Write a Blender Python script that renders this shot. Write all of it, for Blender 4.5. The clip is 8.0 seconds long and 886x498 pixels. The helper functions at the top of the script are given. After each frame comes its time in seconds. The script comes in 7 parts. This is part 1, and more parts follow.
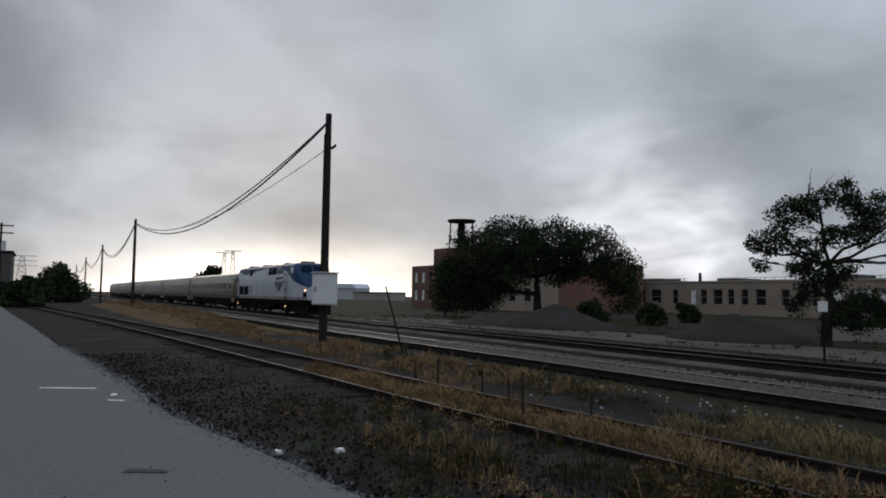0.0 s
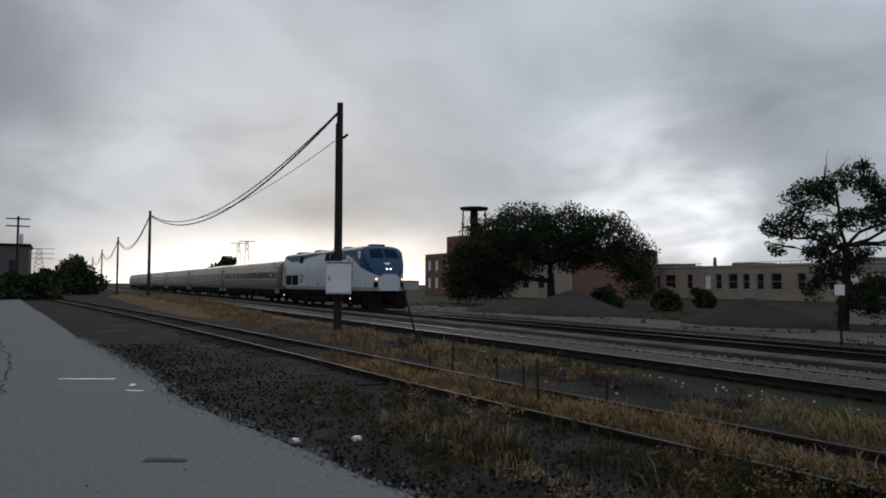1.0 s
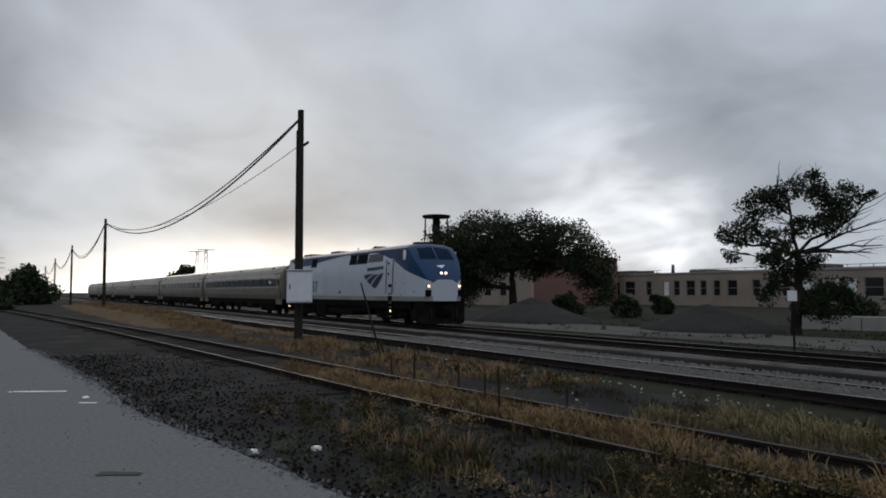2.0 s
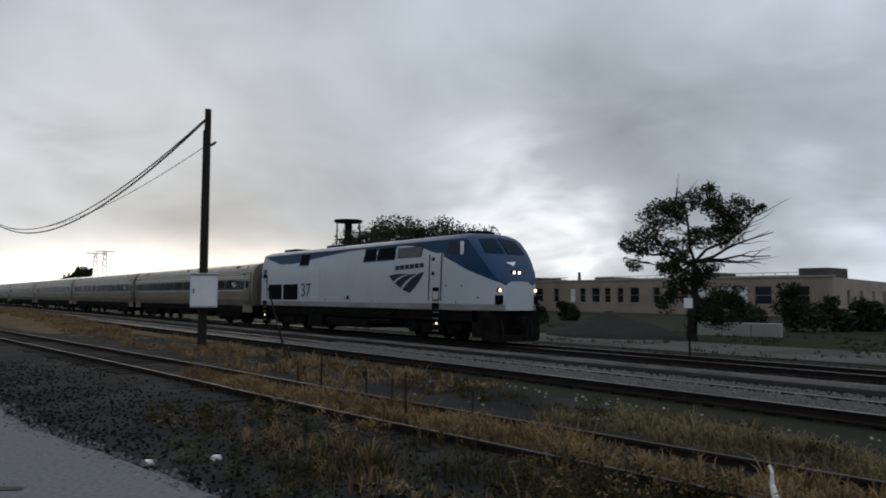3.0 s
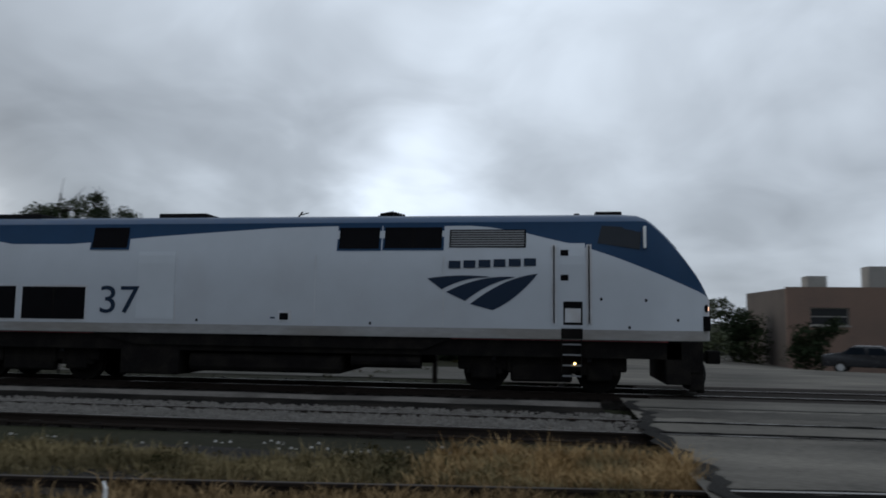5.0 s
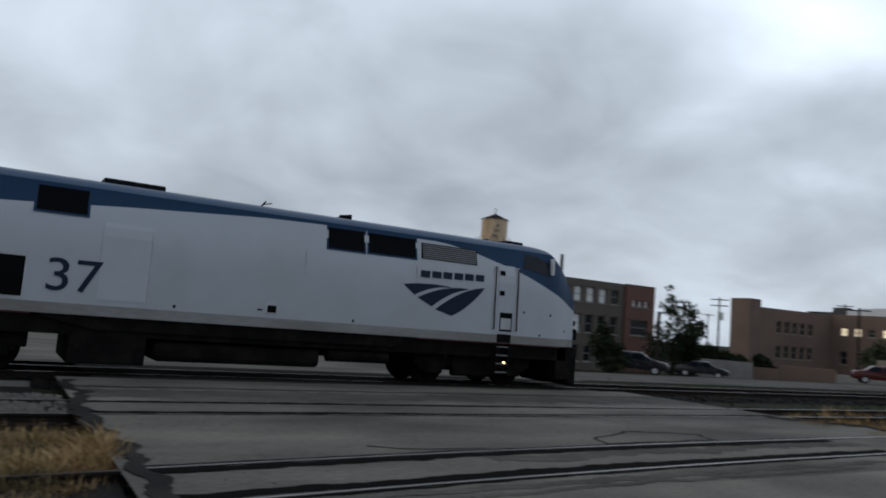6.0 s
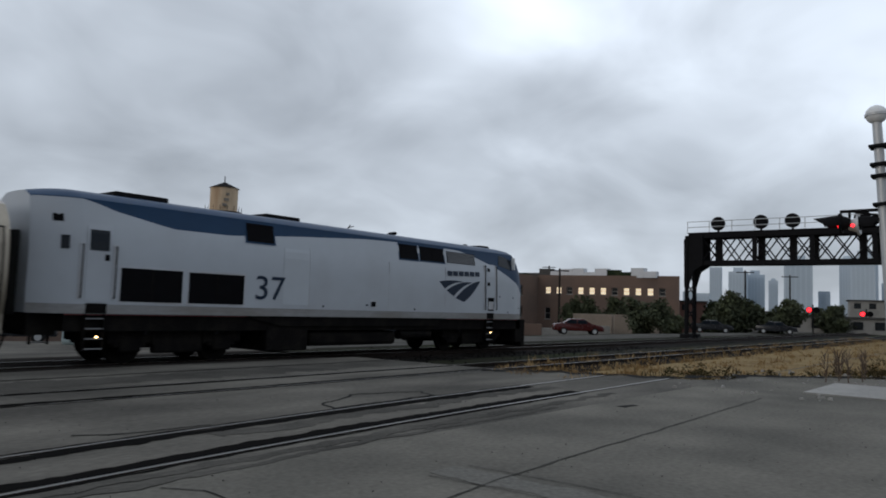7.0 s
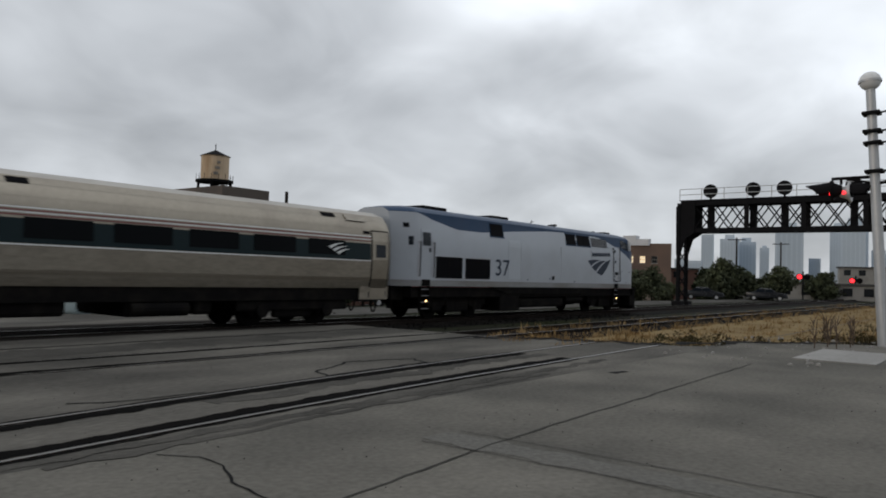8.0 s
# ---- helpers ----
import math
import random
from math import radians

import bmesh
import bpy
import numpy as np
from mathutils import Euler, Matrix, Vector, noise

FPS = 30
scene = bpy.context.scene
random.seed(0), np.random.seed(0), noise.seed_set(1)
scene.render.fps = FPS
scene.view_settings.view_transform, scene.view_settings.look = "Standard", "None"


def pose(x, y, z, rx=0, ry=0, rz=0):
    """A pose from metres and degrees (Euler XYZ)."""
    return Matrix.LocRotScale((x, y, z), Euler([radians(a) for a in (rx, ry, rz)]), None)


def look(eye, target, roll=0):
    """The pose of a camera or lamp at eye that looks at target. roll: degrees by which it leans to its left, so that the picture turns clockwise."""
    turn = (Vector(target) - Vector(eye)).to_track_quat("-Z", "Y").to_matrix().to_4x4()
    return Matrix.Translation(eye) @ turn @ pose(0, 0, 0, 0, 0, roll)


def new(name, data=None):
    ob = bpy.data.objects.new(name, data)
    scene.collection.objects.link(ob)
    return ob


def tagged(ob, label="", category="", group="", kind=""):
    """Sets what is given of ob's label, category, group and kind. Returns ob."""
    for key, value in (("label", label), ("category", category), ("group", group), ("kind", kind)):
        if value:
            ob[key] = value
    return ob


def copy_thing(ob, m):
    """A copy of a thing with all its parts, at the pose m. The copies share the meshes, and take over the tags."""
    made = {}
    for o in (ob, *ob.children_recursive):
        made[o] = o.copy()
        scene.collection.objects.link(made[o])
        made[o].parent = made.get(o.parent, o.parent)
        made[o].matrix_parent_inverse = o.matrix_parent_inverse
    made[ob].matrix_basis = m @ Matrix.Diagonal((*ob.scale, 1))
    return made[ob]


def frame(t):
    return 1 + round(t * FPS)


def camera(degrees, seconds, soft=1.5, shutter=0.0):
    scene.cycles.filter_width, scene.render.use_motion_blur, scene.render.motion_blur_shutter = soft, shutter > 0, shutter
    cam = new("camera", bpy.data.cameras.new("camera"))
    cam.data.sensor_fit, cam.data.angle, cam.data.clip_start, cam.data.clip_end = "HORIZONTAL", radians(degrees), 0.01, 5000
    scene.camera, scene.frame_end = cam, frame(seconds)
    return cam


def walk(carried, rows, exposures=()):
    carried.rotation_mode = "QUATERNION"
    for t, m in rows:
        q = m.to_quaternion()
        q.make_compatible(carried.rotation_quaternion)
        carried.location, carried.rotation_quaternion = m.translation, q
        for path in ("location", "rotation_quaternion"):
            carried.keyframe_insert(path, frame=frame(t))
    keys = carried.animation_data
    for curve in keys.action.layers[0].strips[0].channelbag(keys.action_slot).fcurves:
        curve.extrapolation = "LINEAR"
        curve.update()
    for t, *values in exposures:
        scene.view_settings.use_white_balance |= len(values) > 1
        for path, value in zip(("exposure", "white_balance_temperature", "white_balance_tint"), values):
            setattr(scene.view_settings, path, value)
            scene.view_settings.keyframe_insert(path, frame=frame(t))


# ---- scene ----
cam = camera(61.71, 8.0, soft=1.8, shutter=0.2)
EYE, ARM = 1.70, 0.44  # eye height over the rail heads; the phone is held this far from the turning body
# seconds, yaw, pitch, roll: the film-maker stands still and turns after the train
TURNS = [
    (0.0, 61.55, 3.69, 0.99),
    (0.5, 62.90, 2.30, 1.32),
    (1.0, 62.54, 2.74, 0.33),
    (2.5, 57.06, 3.60, 0.27),
    (3.0, 52.85, 3.82, 0.40),
    (3.5, 44.53, 4.15, 0.60),
    (4.0, 33.09, 4.74, 0.46),
    (4.2, 28.88, 4.98, 1.32),
    (5.3, -2.26, 5.36, 1.08),
    (5.5, -10.24, 5.34, 2.05),
    (5.8, -22.95, 6.24, 3.34),
    (6.0, -30.78, 5.70, 4.53),
    (6.5, -44.03, 4.20, 2.13),
    (7.0, -51.23, 4.47, 1.85),
    (7.5, -52.63, 3.77, 1.78),
    (8.0, -51.86, 2.02, 1.68),
]


def held(yaw, pitch, roll):
    a = radians(yaw)
    return pose(-ARM * math.sin(a), ARM * math.cos(a), EYE, 90 + pitch, 0, yaw) @ pose(0, 0, 0, 0, 0, roll)


EXPOSURES = [(0.0, -0.16, 6500, 10), (1.0, -0.06, 6500, 10), (2.5, 0.0, 6480, 9), (4.0, 0.0, 6450, 8), (6.0, 0.0, 6350, 8), (7.0, 0.0, 6450, 9), (8.0, 0.08, 6950, 10)]
walk(cam, [(t, held(y, p, r)) for t, y, p, r in TURNS], EXPOSURES)

# ---- sky and light: overcast, the low sun behind the clouds ----
SUN_AZ, SUN_EL = -72.0, 14.0


def sky():
    world = bpy.data.worlds.new("overcast")
    scene.world = world
    world.use_nodes = True
    nt = world.node_tree
    nt.nodes.clear()
    N, Lk = nt.nodes.new, nt.links.new

    def math_node(op, a, b=None, c=None, clamp=False):
        n = N("ShaderNodeMath")
        n.operation, n.use_clamp = op, clamp
        for i, v in enumerate((a, b, c)):
            if v is None:
                continue
            if isinstance(v, (int, float)):
                n.inputs[i].default_value = v
            else:
                Lk(v, n.inputs[i])
        return n.outputs[0]

    co = N("ShaderNodeTexCoord")
    sep = N("ShaderNodeSeparateXYZ")
    Lk(co.outputs["Generated"], sep.inputs[0])
    x, y, z = sep.outputs
    up = math_node("MAXIMUM", z, 0.0)
    den = math_node("ADD", up, 0.40)
    cmb = N("ShaderNodeCombineXYZ")
    Lk(math_node("DIVIDE", x, den), cmb.inputs[0])
    Lk(math_node("DIVIDE", y, den), cmb.inputs[1])
    big = N("ShaderNodeTexNoise")
    big.inputs["Scale"].default_value, big.inputs["Detail"].default_value = 1.15, 4.0
    big.inputs["Roughness"].default_value, big.inputs["Distortion"].default_value = 0.46, 0.45
    Lk(cmb.outputs[0], big.inputs["Vector"])
    fine = N("ShaderNodeTexNoise")
    fine.inputs["Scale"].default_value, fine.inputs["Detail"].default_value = 3.4, 4.0
    fine.inputs["Distortion"].default_value = 0.5
    Lk(cmb.outputs[0], fine.inputs["Vector"])
    cloud = math_node("ADD", math_node("MULTIPLY", big.outputs[0], 0.74), math_node("MULTIPLY", fine.outputs[0], 0.26))
    ramp = N("ShaderNodeValToRGB")
    e = ramp.color_ramp.elements
    e[0].position, e[0].color = 0.30, (0.17, 0.188, 0.216, 1)
    e[1].position, e[1].color = 0.72, (0.50, 0.55, 0.62, 1)
    mid = e.new(0.5)
    mid.color = (0.325, 0.356, 0.402, 1)
    Lk(cloud, ramp.inputs[0])
    # overcast: brighter towards the zenith, and a warm glow low round the hidden sun
    side = math_node("MULTIPLY_ADD", x, 0.42, math_node("MULTIPLY_ADD", y, 0.15, 1.31))
    lift = math_node("MULTIPLY", math_node("MULTIPLY_ADD", math_node("POWER", up, 1.6), 1.0, 1.0), side)
    # murk low over the town
    murk = math_node("MULTIPLY", math_node("MULTIPLY", x, 1.5, clamp=True), math_node("SUBTRACT", 1.0, math_node("MULTIPLY", up, 4.5), clamp=True))
    lift = math_node("MULTIPLY", lift, math_node("MULTIPLY_ADD", murk, -0.24, 1.0))
    sun = Vector((math.sin(radians(SUN_AZ)), math.cos(radians(SUN_AZ)), 0.0))
    dot = math_node("ADD", math_node("MULTIPLY", x, sun.x), math_node("MULTIPLY", y, sun.y))
    toward = math_node("POWER", math_node("MAXIMUM", dot, 0.0), 42.0)
    low = math_node("POWER", math_node("SUBTRACT", 1.0, math_node("MULTIPLY", up, 9.0), clamp=True), 2.5)
    gap = math_node("MULTIPLY_ADD", cloud, 3.0, -0.9, clamp=True)
    glow = math_node("MULTIPLY", math_node("MULTIPLY", toward, low), math_node("MULTIPLY_ADD", gap, 0.6, 0.4))
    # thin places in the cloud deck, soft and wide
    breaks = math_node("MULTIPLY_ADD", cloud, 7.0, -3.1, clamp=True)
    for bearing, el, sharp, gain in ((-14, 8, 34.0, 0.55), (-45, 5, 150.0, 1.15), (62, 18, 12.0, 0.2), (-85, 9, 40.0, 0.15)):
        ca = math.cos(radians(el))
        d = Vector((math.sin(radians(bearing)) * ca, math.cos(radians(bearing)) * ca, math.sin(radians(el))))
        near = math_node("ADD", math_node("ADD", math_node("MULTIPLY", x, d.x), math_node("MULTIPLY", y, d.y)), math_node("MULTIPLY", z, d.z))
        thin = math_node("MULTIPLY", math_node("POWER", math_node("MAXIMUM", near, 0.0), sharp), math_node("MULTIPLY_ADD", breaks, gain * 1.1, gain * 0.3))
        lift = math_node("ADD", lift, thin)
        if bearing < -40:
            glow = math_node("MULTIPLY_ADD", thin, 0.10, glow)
    lit = N("ShaderNodeVectorMath")
    lit.operation = "SCALE"
    Lk(ramp.outputs[0], lit.inputs[0])
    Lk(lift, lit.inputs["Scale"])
    warm = N("ShaderNodeVectorMath")
    warm.operation = "SCALE"
    warm.inputs[0].default_value = (1.00, 0.90, 0.78)
    Lk(math_node("MULTIPLY", glow, 4.2), warm.inputs["Scale"])
    add = N("ShaderNodeVectorMath")
    add.operation = "ADD"
    Lk(lit.outputs[0], add.inputs[0])
    Lk(warm.outputs[0], add.inputs[1])
    # the clear sky above the clouds shows faintly through
    clear = N("ShaderNodeTexSky")
    clear.sky_type, clear.sun_disc = "NISHITA", False
    clear.sun_elevation, clear.sun_rotation = radians(SUN_EL), radians(SUN_AZ)
    bg_clear, bg = N("ShaderNodeBackground"), N("ShaderNodeBackground")
    Lk(clear.outputs[0], bg_clear.inputs[0])
    bg_clear.inputs[1].default_value = 0.004
    Lk(add.outputs[0], bg.inputs[0])
    bg.inputs[1].default_value = 1.0
    both, out = N("ShaderNodeAddShader"), N("ShaderNodeOutputWorld")
    Lk(bg.outputs[0], both.inputs[0])
    Lk(bg_clear.outputs[0], both.inputs[1])
    Lk(both.outputs[0], out.inputs[0])


sky()
sun_data = bpy.data.lights.new("sun", "SUN")
sun_data.energy, sun_data.angle, sun_data.color = 0.5, radians(30), (1.0, 0.9, 0.8)
sun_lamp = new("sun", sun_data)
sun_lamp.matrix_world = look((0, 0, 50), (0 - 50 * math.sin(radians(SUN_AZ)), 0 - 50 * math.cos(radians(SUN_AZ)), 50 - 50 * math.tan(radians(14))))


# ---- materials ----
def material(name, colour, rough=0.7, metal=0.0, vary=0.25, scale=3.0, fine=40.0, bump=0.0, second=None, mix=(0.45, 0.6), random_piece=0.0, spec=0.5, streak=None):
    """Base colour with broad stains and fine grain; second: a colour that shows in patches."""
    m = bpy.data.materials.new(name)
    m.use_nodes = True
    nt = m.node_tree
    b = nt.nodes["Principled BSDF"]
    N, Lk = nt.nodes.new, nt.links.new
    b.inputs["Roughness"].default_value, b.inputs["Metallic"].default_value = rough, metal
    b.inputs["Specular IOR Level"].default_value = spec
    co = N("ShaderNodeTexCoord")
    src = co.outputs["Object"]
    if streak:
        mp = N("ShaderNodeMapping")
        mp.inputs["Scale"].default_value = streak
        Lk(src, mp.inputs[0])
        src = mp.outputs[0]
    n1, n2 = N("ShaderNodeTexNoise"), N("ShaderNodeTexNoise")
    for n, s, d in ((n1, scale, 5.0), (n2, fine, 3.0)):
        n.inputs["Scale"].default_value, n.inputs["Detail"].default_value = s, d
        Lk(src, n.inputs["Vector"])
    base = N("ShaderNodeMix")
    base.data_type = "RGBA"
    base.inputs[6].default_value = (*colour, 1)
    base.inputs[7].default_value = (*(second or colour), 1)
    rp = N("ShaderNodeMapRange")
    rp.inputs[1].default_value, rp.inputs[2].default_value = mix
    Lk(n1.outputs[0], rp.inputs[0])
    Lk(rp.outputs[0], base.inputs[0])
    tot = N("ShaderNodeMath")
    tot.operation = "MULTIPLY_ADD"
    add = N("ShaderNodeMath")
    add.operation = "ADD"
    Lk(n1.outputs[0], add.inputs[0])
    Lk(n2.outputs[0], add.inputs[1])
    Lk(add.outputs[0], tot.inputs[0])
    tot.inputs[1].default_value, tot.inputs[2].default_value = vary * 2, 1.0 - vary * 2
    val = tot.outputs[0]
    if random_piece:
        oi = N("ShaderNodeObjectInfo")
        r = N("ShaderNodeMath")
        r.operation = "MULTIPLY_ADD"
        Lk(oi.outputs["Random"], r.inputs[0])
        r.inputs[1].default_value, r.inputs[2].default_value = random_piece, 1 - random_piece / 2
        mm = N("ShaderNodeMath")
        mm.operation = "MULTIPLY"
        Lk(val, mm.inputs[0])
        Lk(r.outputs[0], mm.inputs[1])
        val = mm.outputs[0]
    sc = N("ShaderNodeVectorMath")
    sc.operation = "SCALE"
    Lk(base.outputs[2], sc.inputs[0])
    Lk(val, sc.inputs["Scale"])
    Lk(sc.outputs[0], b.inputs["Base Color"])
    rr = N("ShaderNodeMapRange")
    rr.inputs[3].default_value, rr.inputs[4].default_value = max(0.03, rough - 0.12), min(1.0, rough + 0.12)
    Lk(n1.outputs[0], rr.inputs[0])
    Lk(rr.outputs[0], b.inputs["Roughness"])
    if bump:
        bp = N("ShaderNodeBump")
        bp.inputs["Strength"].default_value, bp.inputs["Distance"].default_value = bump, 0.03
        Lk(n2.outputs[0], bp.inputs["Height"])
        Lk(bp.outputs[0], b.inputs["Normal"])
    return m


def glowing(name, colour, strength):
    m = bpy.data.materials.new(name)
    m.use_nodes = True
    b = m.node_tree.nodes["Principled BSDF"]
    b.inputs["Base Color"].default_value = (*colour, 1)
    b.inputs["Emission Color"].default_value, b.inputs["Emission Strength"].default_value = (*colour, 1), strength
    return m


M_ASPHALT = material("weathered_asphalt", (0.128, 0.131, 0.133), 0.85, vary=0.38, scale=0.4, mix=(0.35, 0.68), fine=18, bump=0.35, second=(0.098, 0.101, 0.103), spec=0.02)
M_ROAD = material("crossing_asphalt", (0.074, 0.070, 0.063), 0.85, vary=0.42, scale=0.55, mix=(0.35, 0.65), fine=16, bump=0.35, second=(0.118, 0.110, 0.097), spec=0.02, streak=(0.45, 1.0, 1.0))
M_APRON = material("worn_apron_concrete", (0.100, 0.095, 0.084), 0.85, vary=0.36, scale=0.4, mix=(0.35, 0.65), fine=14, bump=0.3, second=(0.136, 0.127, 0.111), spec=0.02)
M_DARKROAD = material("tarred_asphalt", (0.058, 0.055, 0.050), 0.9, vary=0.45, scale=0.7, fine=16, bump=0.3, second=(0.072, 0.068, 0.061), mix=(0.35, 0.68), spec=0.02)
M_CRACK = material("tar_and_cracks", (0.013, 0.013, 0.013), 0.75, vary=0.4, scale=1.5, fine=30, spec=0.02)
M_GROOVE = material("tarry_groove", (0.0055, 0.0052, 0.005), 0.85, vary=0.4, scale=2, fine=30, spec=0.01)
M_DIRT = material("dark_cinder_ground", (0.020, 0.0195, 0.019), 0.95, vary=0.45, scale=0.6, fine=25, bump=0.8, second=(0.032, 0.031, 0.029), mix=(0.45, 0.7), spec=0.02)
M_LAND = material("gravel_lot", (0.024, 0.024, 0.018), 0.95, vary=0.4, scale=0.08, fine=8, bump=0.3, second=(0.018, 0.021, 0.010), mix=(0.48, 0.62), spec=0.02)
M_BALLAST = material("ballast_stone", (0.11, 0.102, 0.095), 0.95, vary=0.5, scale=0.8, fine=22, bump=1.0, second=(0.06, 0.056, 0.052), spec=0.02)
M_OILY = material("oily_ballast", (0.008, 0.0075, 0.007), 0.9, vary=0.45, scale=1.2, fine=20, bump=0.9, second=(0.015, 0.0135, 0.012), spec=0.02)
M_STONE = material("loose_ballast", (0.13, 0.123, 0.115), 0.9, vary=0.3, scale=2, fine=15, spec=0.02)
M_PALESTONE = material("pale_limestone_chips", (0.30, 0.295, 0.28), 0.9, vary=0.3, scale=2, fine=15, spec=0.02)
M_TIE = material("creosoted_wood", (0.024, 0.021, 0.019), 0.9, vary=0.4, scale=4, fine=50, bump=0.5, random_piece=0.4, spec=0.02)
M_RAIL = material("rusty_rail_steel", (0.02, 0.016, 0.014), 0.6, vary=0.3, scale=2, spec=0.02)
M_RAILTOP = material("worn_rail_head", (0.20, 0.19, 0.18), 0.35, metal=0.8, vary=0.2, scale=2)
# one black for the oily cess and for the painted rail shadow
M_OILSHADE = material("oily_shadow_black", (0.0075, 0.007, 0.0065), 0.9, vary=0.45, scale=0.9, fine=18, bump=0.9, second=(0.014, 0.0125, 0.011), spec=0.02)
M_JOINT = material("filled_joint", (0.050, 0.048, 0.044), 0.85, vary=0.4, scale=1.5, fine=30, spec=0.02)
M_SILVER = material("silver_grey_paint", (0.35, 0.38, 0.42), 0.36, vary=0.05, scale=0.35, fine=2.2, second=(0.32, 0.343, 0.375))
M_PATCHPAINT = material("fresher_silver_paint", (0.372, 0.402, 0.44), 0.36, vary=0.05, scale=0.5, fine=2.5)
M_SKIRT = material("road_grimed_grey_sill", (0.21, 0.212, 0.215), 0.55, vary=0.25, scale=0.8, fine=9, second=(0.155, 0.148, 0.14), streak=(0.4, 1, 1.6))
M_SLAT = material("grey_louvre_steel", (0.145, 0.15, 0.16), 0.55, vary=0.15, scale=2)
M_SILL = material("grey_sill_paint", (0.40, 0.42, 0.45), 0.5, vary=0.18, scale=1.5, fine=12, second=(0.33, 0.33, 0.34))
M_BLUE = material("blue_paint", (0.006, 0.032, 0.080), 0.42, vary=0.10, scale=0.5, fine=3, spec=0.18)
M_LOGO = material("dark_blue_decal", (0.004, 0.014, 0.034), 0.4, vary=0.05, spec=0.2)
M_RED = material("red_stripe", (0.14, 0.016, 0.02), 0.5, vary=0.15)
M_DULLHEAD = material("dull_rusty_rail_head", (0.034, 0.028, 0.024), 0.6, metal=0.2, vary=0.3, scale=2, spec=0.15)
M_RUSTGRASS = material("rusty_brown_grass", (0.190, 0.130, 0.068), 0.9, vary=0.35, scale=0.6, fine=8, second=(0.105, 0.070, 0.038), spec=0.02)
M_RUSTSTRAW = material("tawny_dry_grass", (0.20, 0.133, 0.070), 0.9, vary=0.35, scale=0.5, fine=8, second=(0.11, 0.073, 0.04), spec=0.02)
M_GRAVEL = material("grey_gravel_road", (0.088, 0.084, 0.077), 0.95, vary=0.35, scale=0.3, fine=8, second=(0.056, 0.055, 0.049), spec=0.02)
M_BLACK = material("sooty_black_steel", (0.008, 0.0075, 0.0075), 0.75, vary=0.5, scale=2.5, fine=25, second=(0.011, 0.010, 0.009), spec=0.02)
M_GLASS = material("dark_glass", (0.006, 0.010, 0.016), 0.08, vary=0.1, spec=0.2)
M_BANK = material("matted_brown_grass", (0.10, 0.066, 0.035), 0.95, vary=0.4, scale=1.2, fine=9, bump=0.6, second=(0.06, 0.042, 0.025), spec=0.02)
M_WINDSCREEN = material("tinted_windscreen", (0.003, 0.011, 0.026), 0.3, vary=0.1, spec=0.03)
M_TINT = material("smoked_coach_glass", (0.004, 0.005, 0.006), 0.2, vary=0.2, scale=0.6, spec=0.04)
M_GRILLE = material("dark_grille", (0.005, 0.005, 0.006), 0.6, vary=0.3, fine=30, spec=0.02)
M_RUBBER = material("black_gasket", (0.02, 0.02, 0.02), 0.7, spec=0.02)
M_STEEL = material("stainless_steel", (0.285, 0.255, 0.208), 0.36, metal=0.85, vary=0.16, scale=0.8, fine=8, second=(0.25, 0.222, 0.182))
# stained steel, dulled to paint in the dark ground reflected by lower sides
M_DIMSTEEL = material("dim_stained_steel", (0.285, 0.255, 0.210), 0.42, metal=0.7, vary=0.28, scale=0.9, fine=8, second=(0.225, 0.20, 0.163), streak=(0.5, 1, 1.5))
M_STRIPE = material("dark_window_band", (0.010, 0.020, 0.023), 0.35, vary=0.2, scale=1, spec=0.1)
M_WHITE = material("white_paint", (0.62, 0.63, 0.63), 0.55, vary=0.15, scale=2, fine=20)
M_POLE = material("weathered_pole_wood", (0.026, 0.023, 0.021), 0.9, vary=0.4, scale=2, fine=30, bump=0.6, streak=(6, 6, 0.4), spec=0.02)
M_WIRE = material("black_cable", (0.012, 0.012, 0.012), 0.6)
M_GREYBOX = material("grey_cabinet_paint", (0.50, 0.51, 0.53), 0.5, vary=0.12, scale=3, fine=20)
M_BEIGE = material("beige_render", (0.235, 0.19, 0.15), 0.9, vary=0.2, scale=0.25, fine=5, second=(0.185, 0.15, 0.12))
M_BRICK = material("red_brick", (0.13, 0.062, 0.046), 0.9, vary=0.3, scale=0.3, fine=12, second=(0.10, 0.055, 0.042))
M_TANBRICK = material("tan_brick", (0.150, 0.098, 0.075), 0.9, vary=0.25, scale=0.2, fine=10, second=(0.115, 0.080, 0.064))
M_OLDBRICK = material("sooty_brown_brick", (0.098, 0.079, 0.067), 0.9, vary=0.35, scale=0.25, fine=10, second=(0.070, 0.058, 0.051))
M_ROOF = material("tar_roof", (0.07, 0.068, 0.066), 0.9, vary=0.3, spec=0.02)
M_DARKWIN = material("dark_window_pane", (0.012, 0.014, 0.016), 0.15, vary=0.2, random_piece=0.5, spec=0.2)
M_TANK = material("tan_tank_paint", (0.52, 0.39, 0.26), 0.7, vary=0.25, scale=0.4, fine=5, second=(0.36, 0.24, 0.14), streak=(1, 1, 0.2))
M_IRON = material("dark_iron", (0.011, 0.011, 0.012), 0.7, vary=0.3, scale=2, spec=0.02)
M_SIGNALGREY = material("aluminium_mast_paint", (0.42, 0.43, 0.44), 0.45, metal=0.3, vary=0.2, scale=2)
M_BARK = material("tree_bark", (0.020, 0.017, 0.015), 0.95, vary=0.4, scale=3, fine=20, bump=0.6, spec=0.02)
# leaf green lightened to put the far trees' haze into the colour
M_LEAF = material("dull_green_leaves", (0.062, 0.072, 0.046), 0.7, vary=0.3, scale=0.5, fine=3, second=(0.058, 0.066, 0.036), spec=0.02)
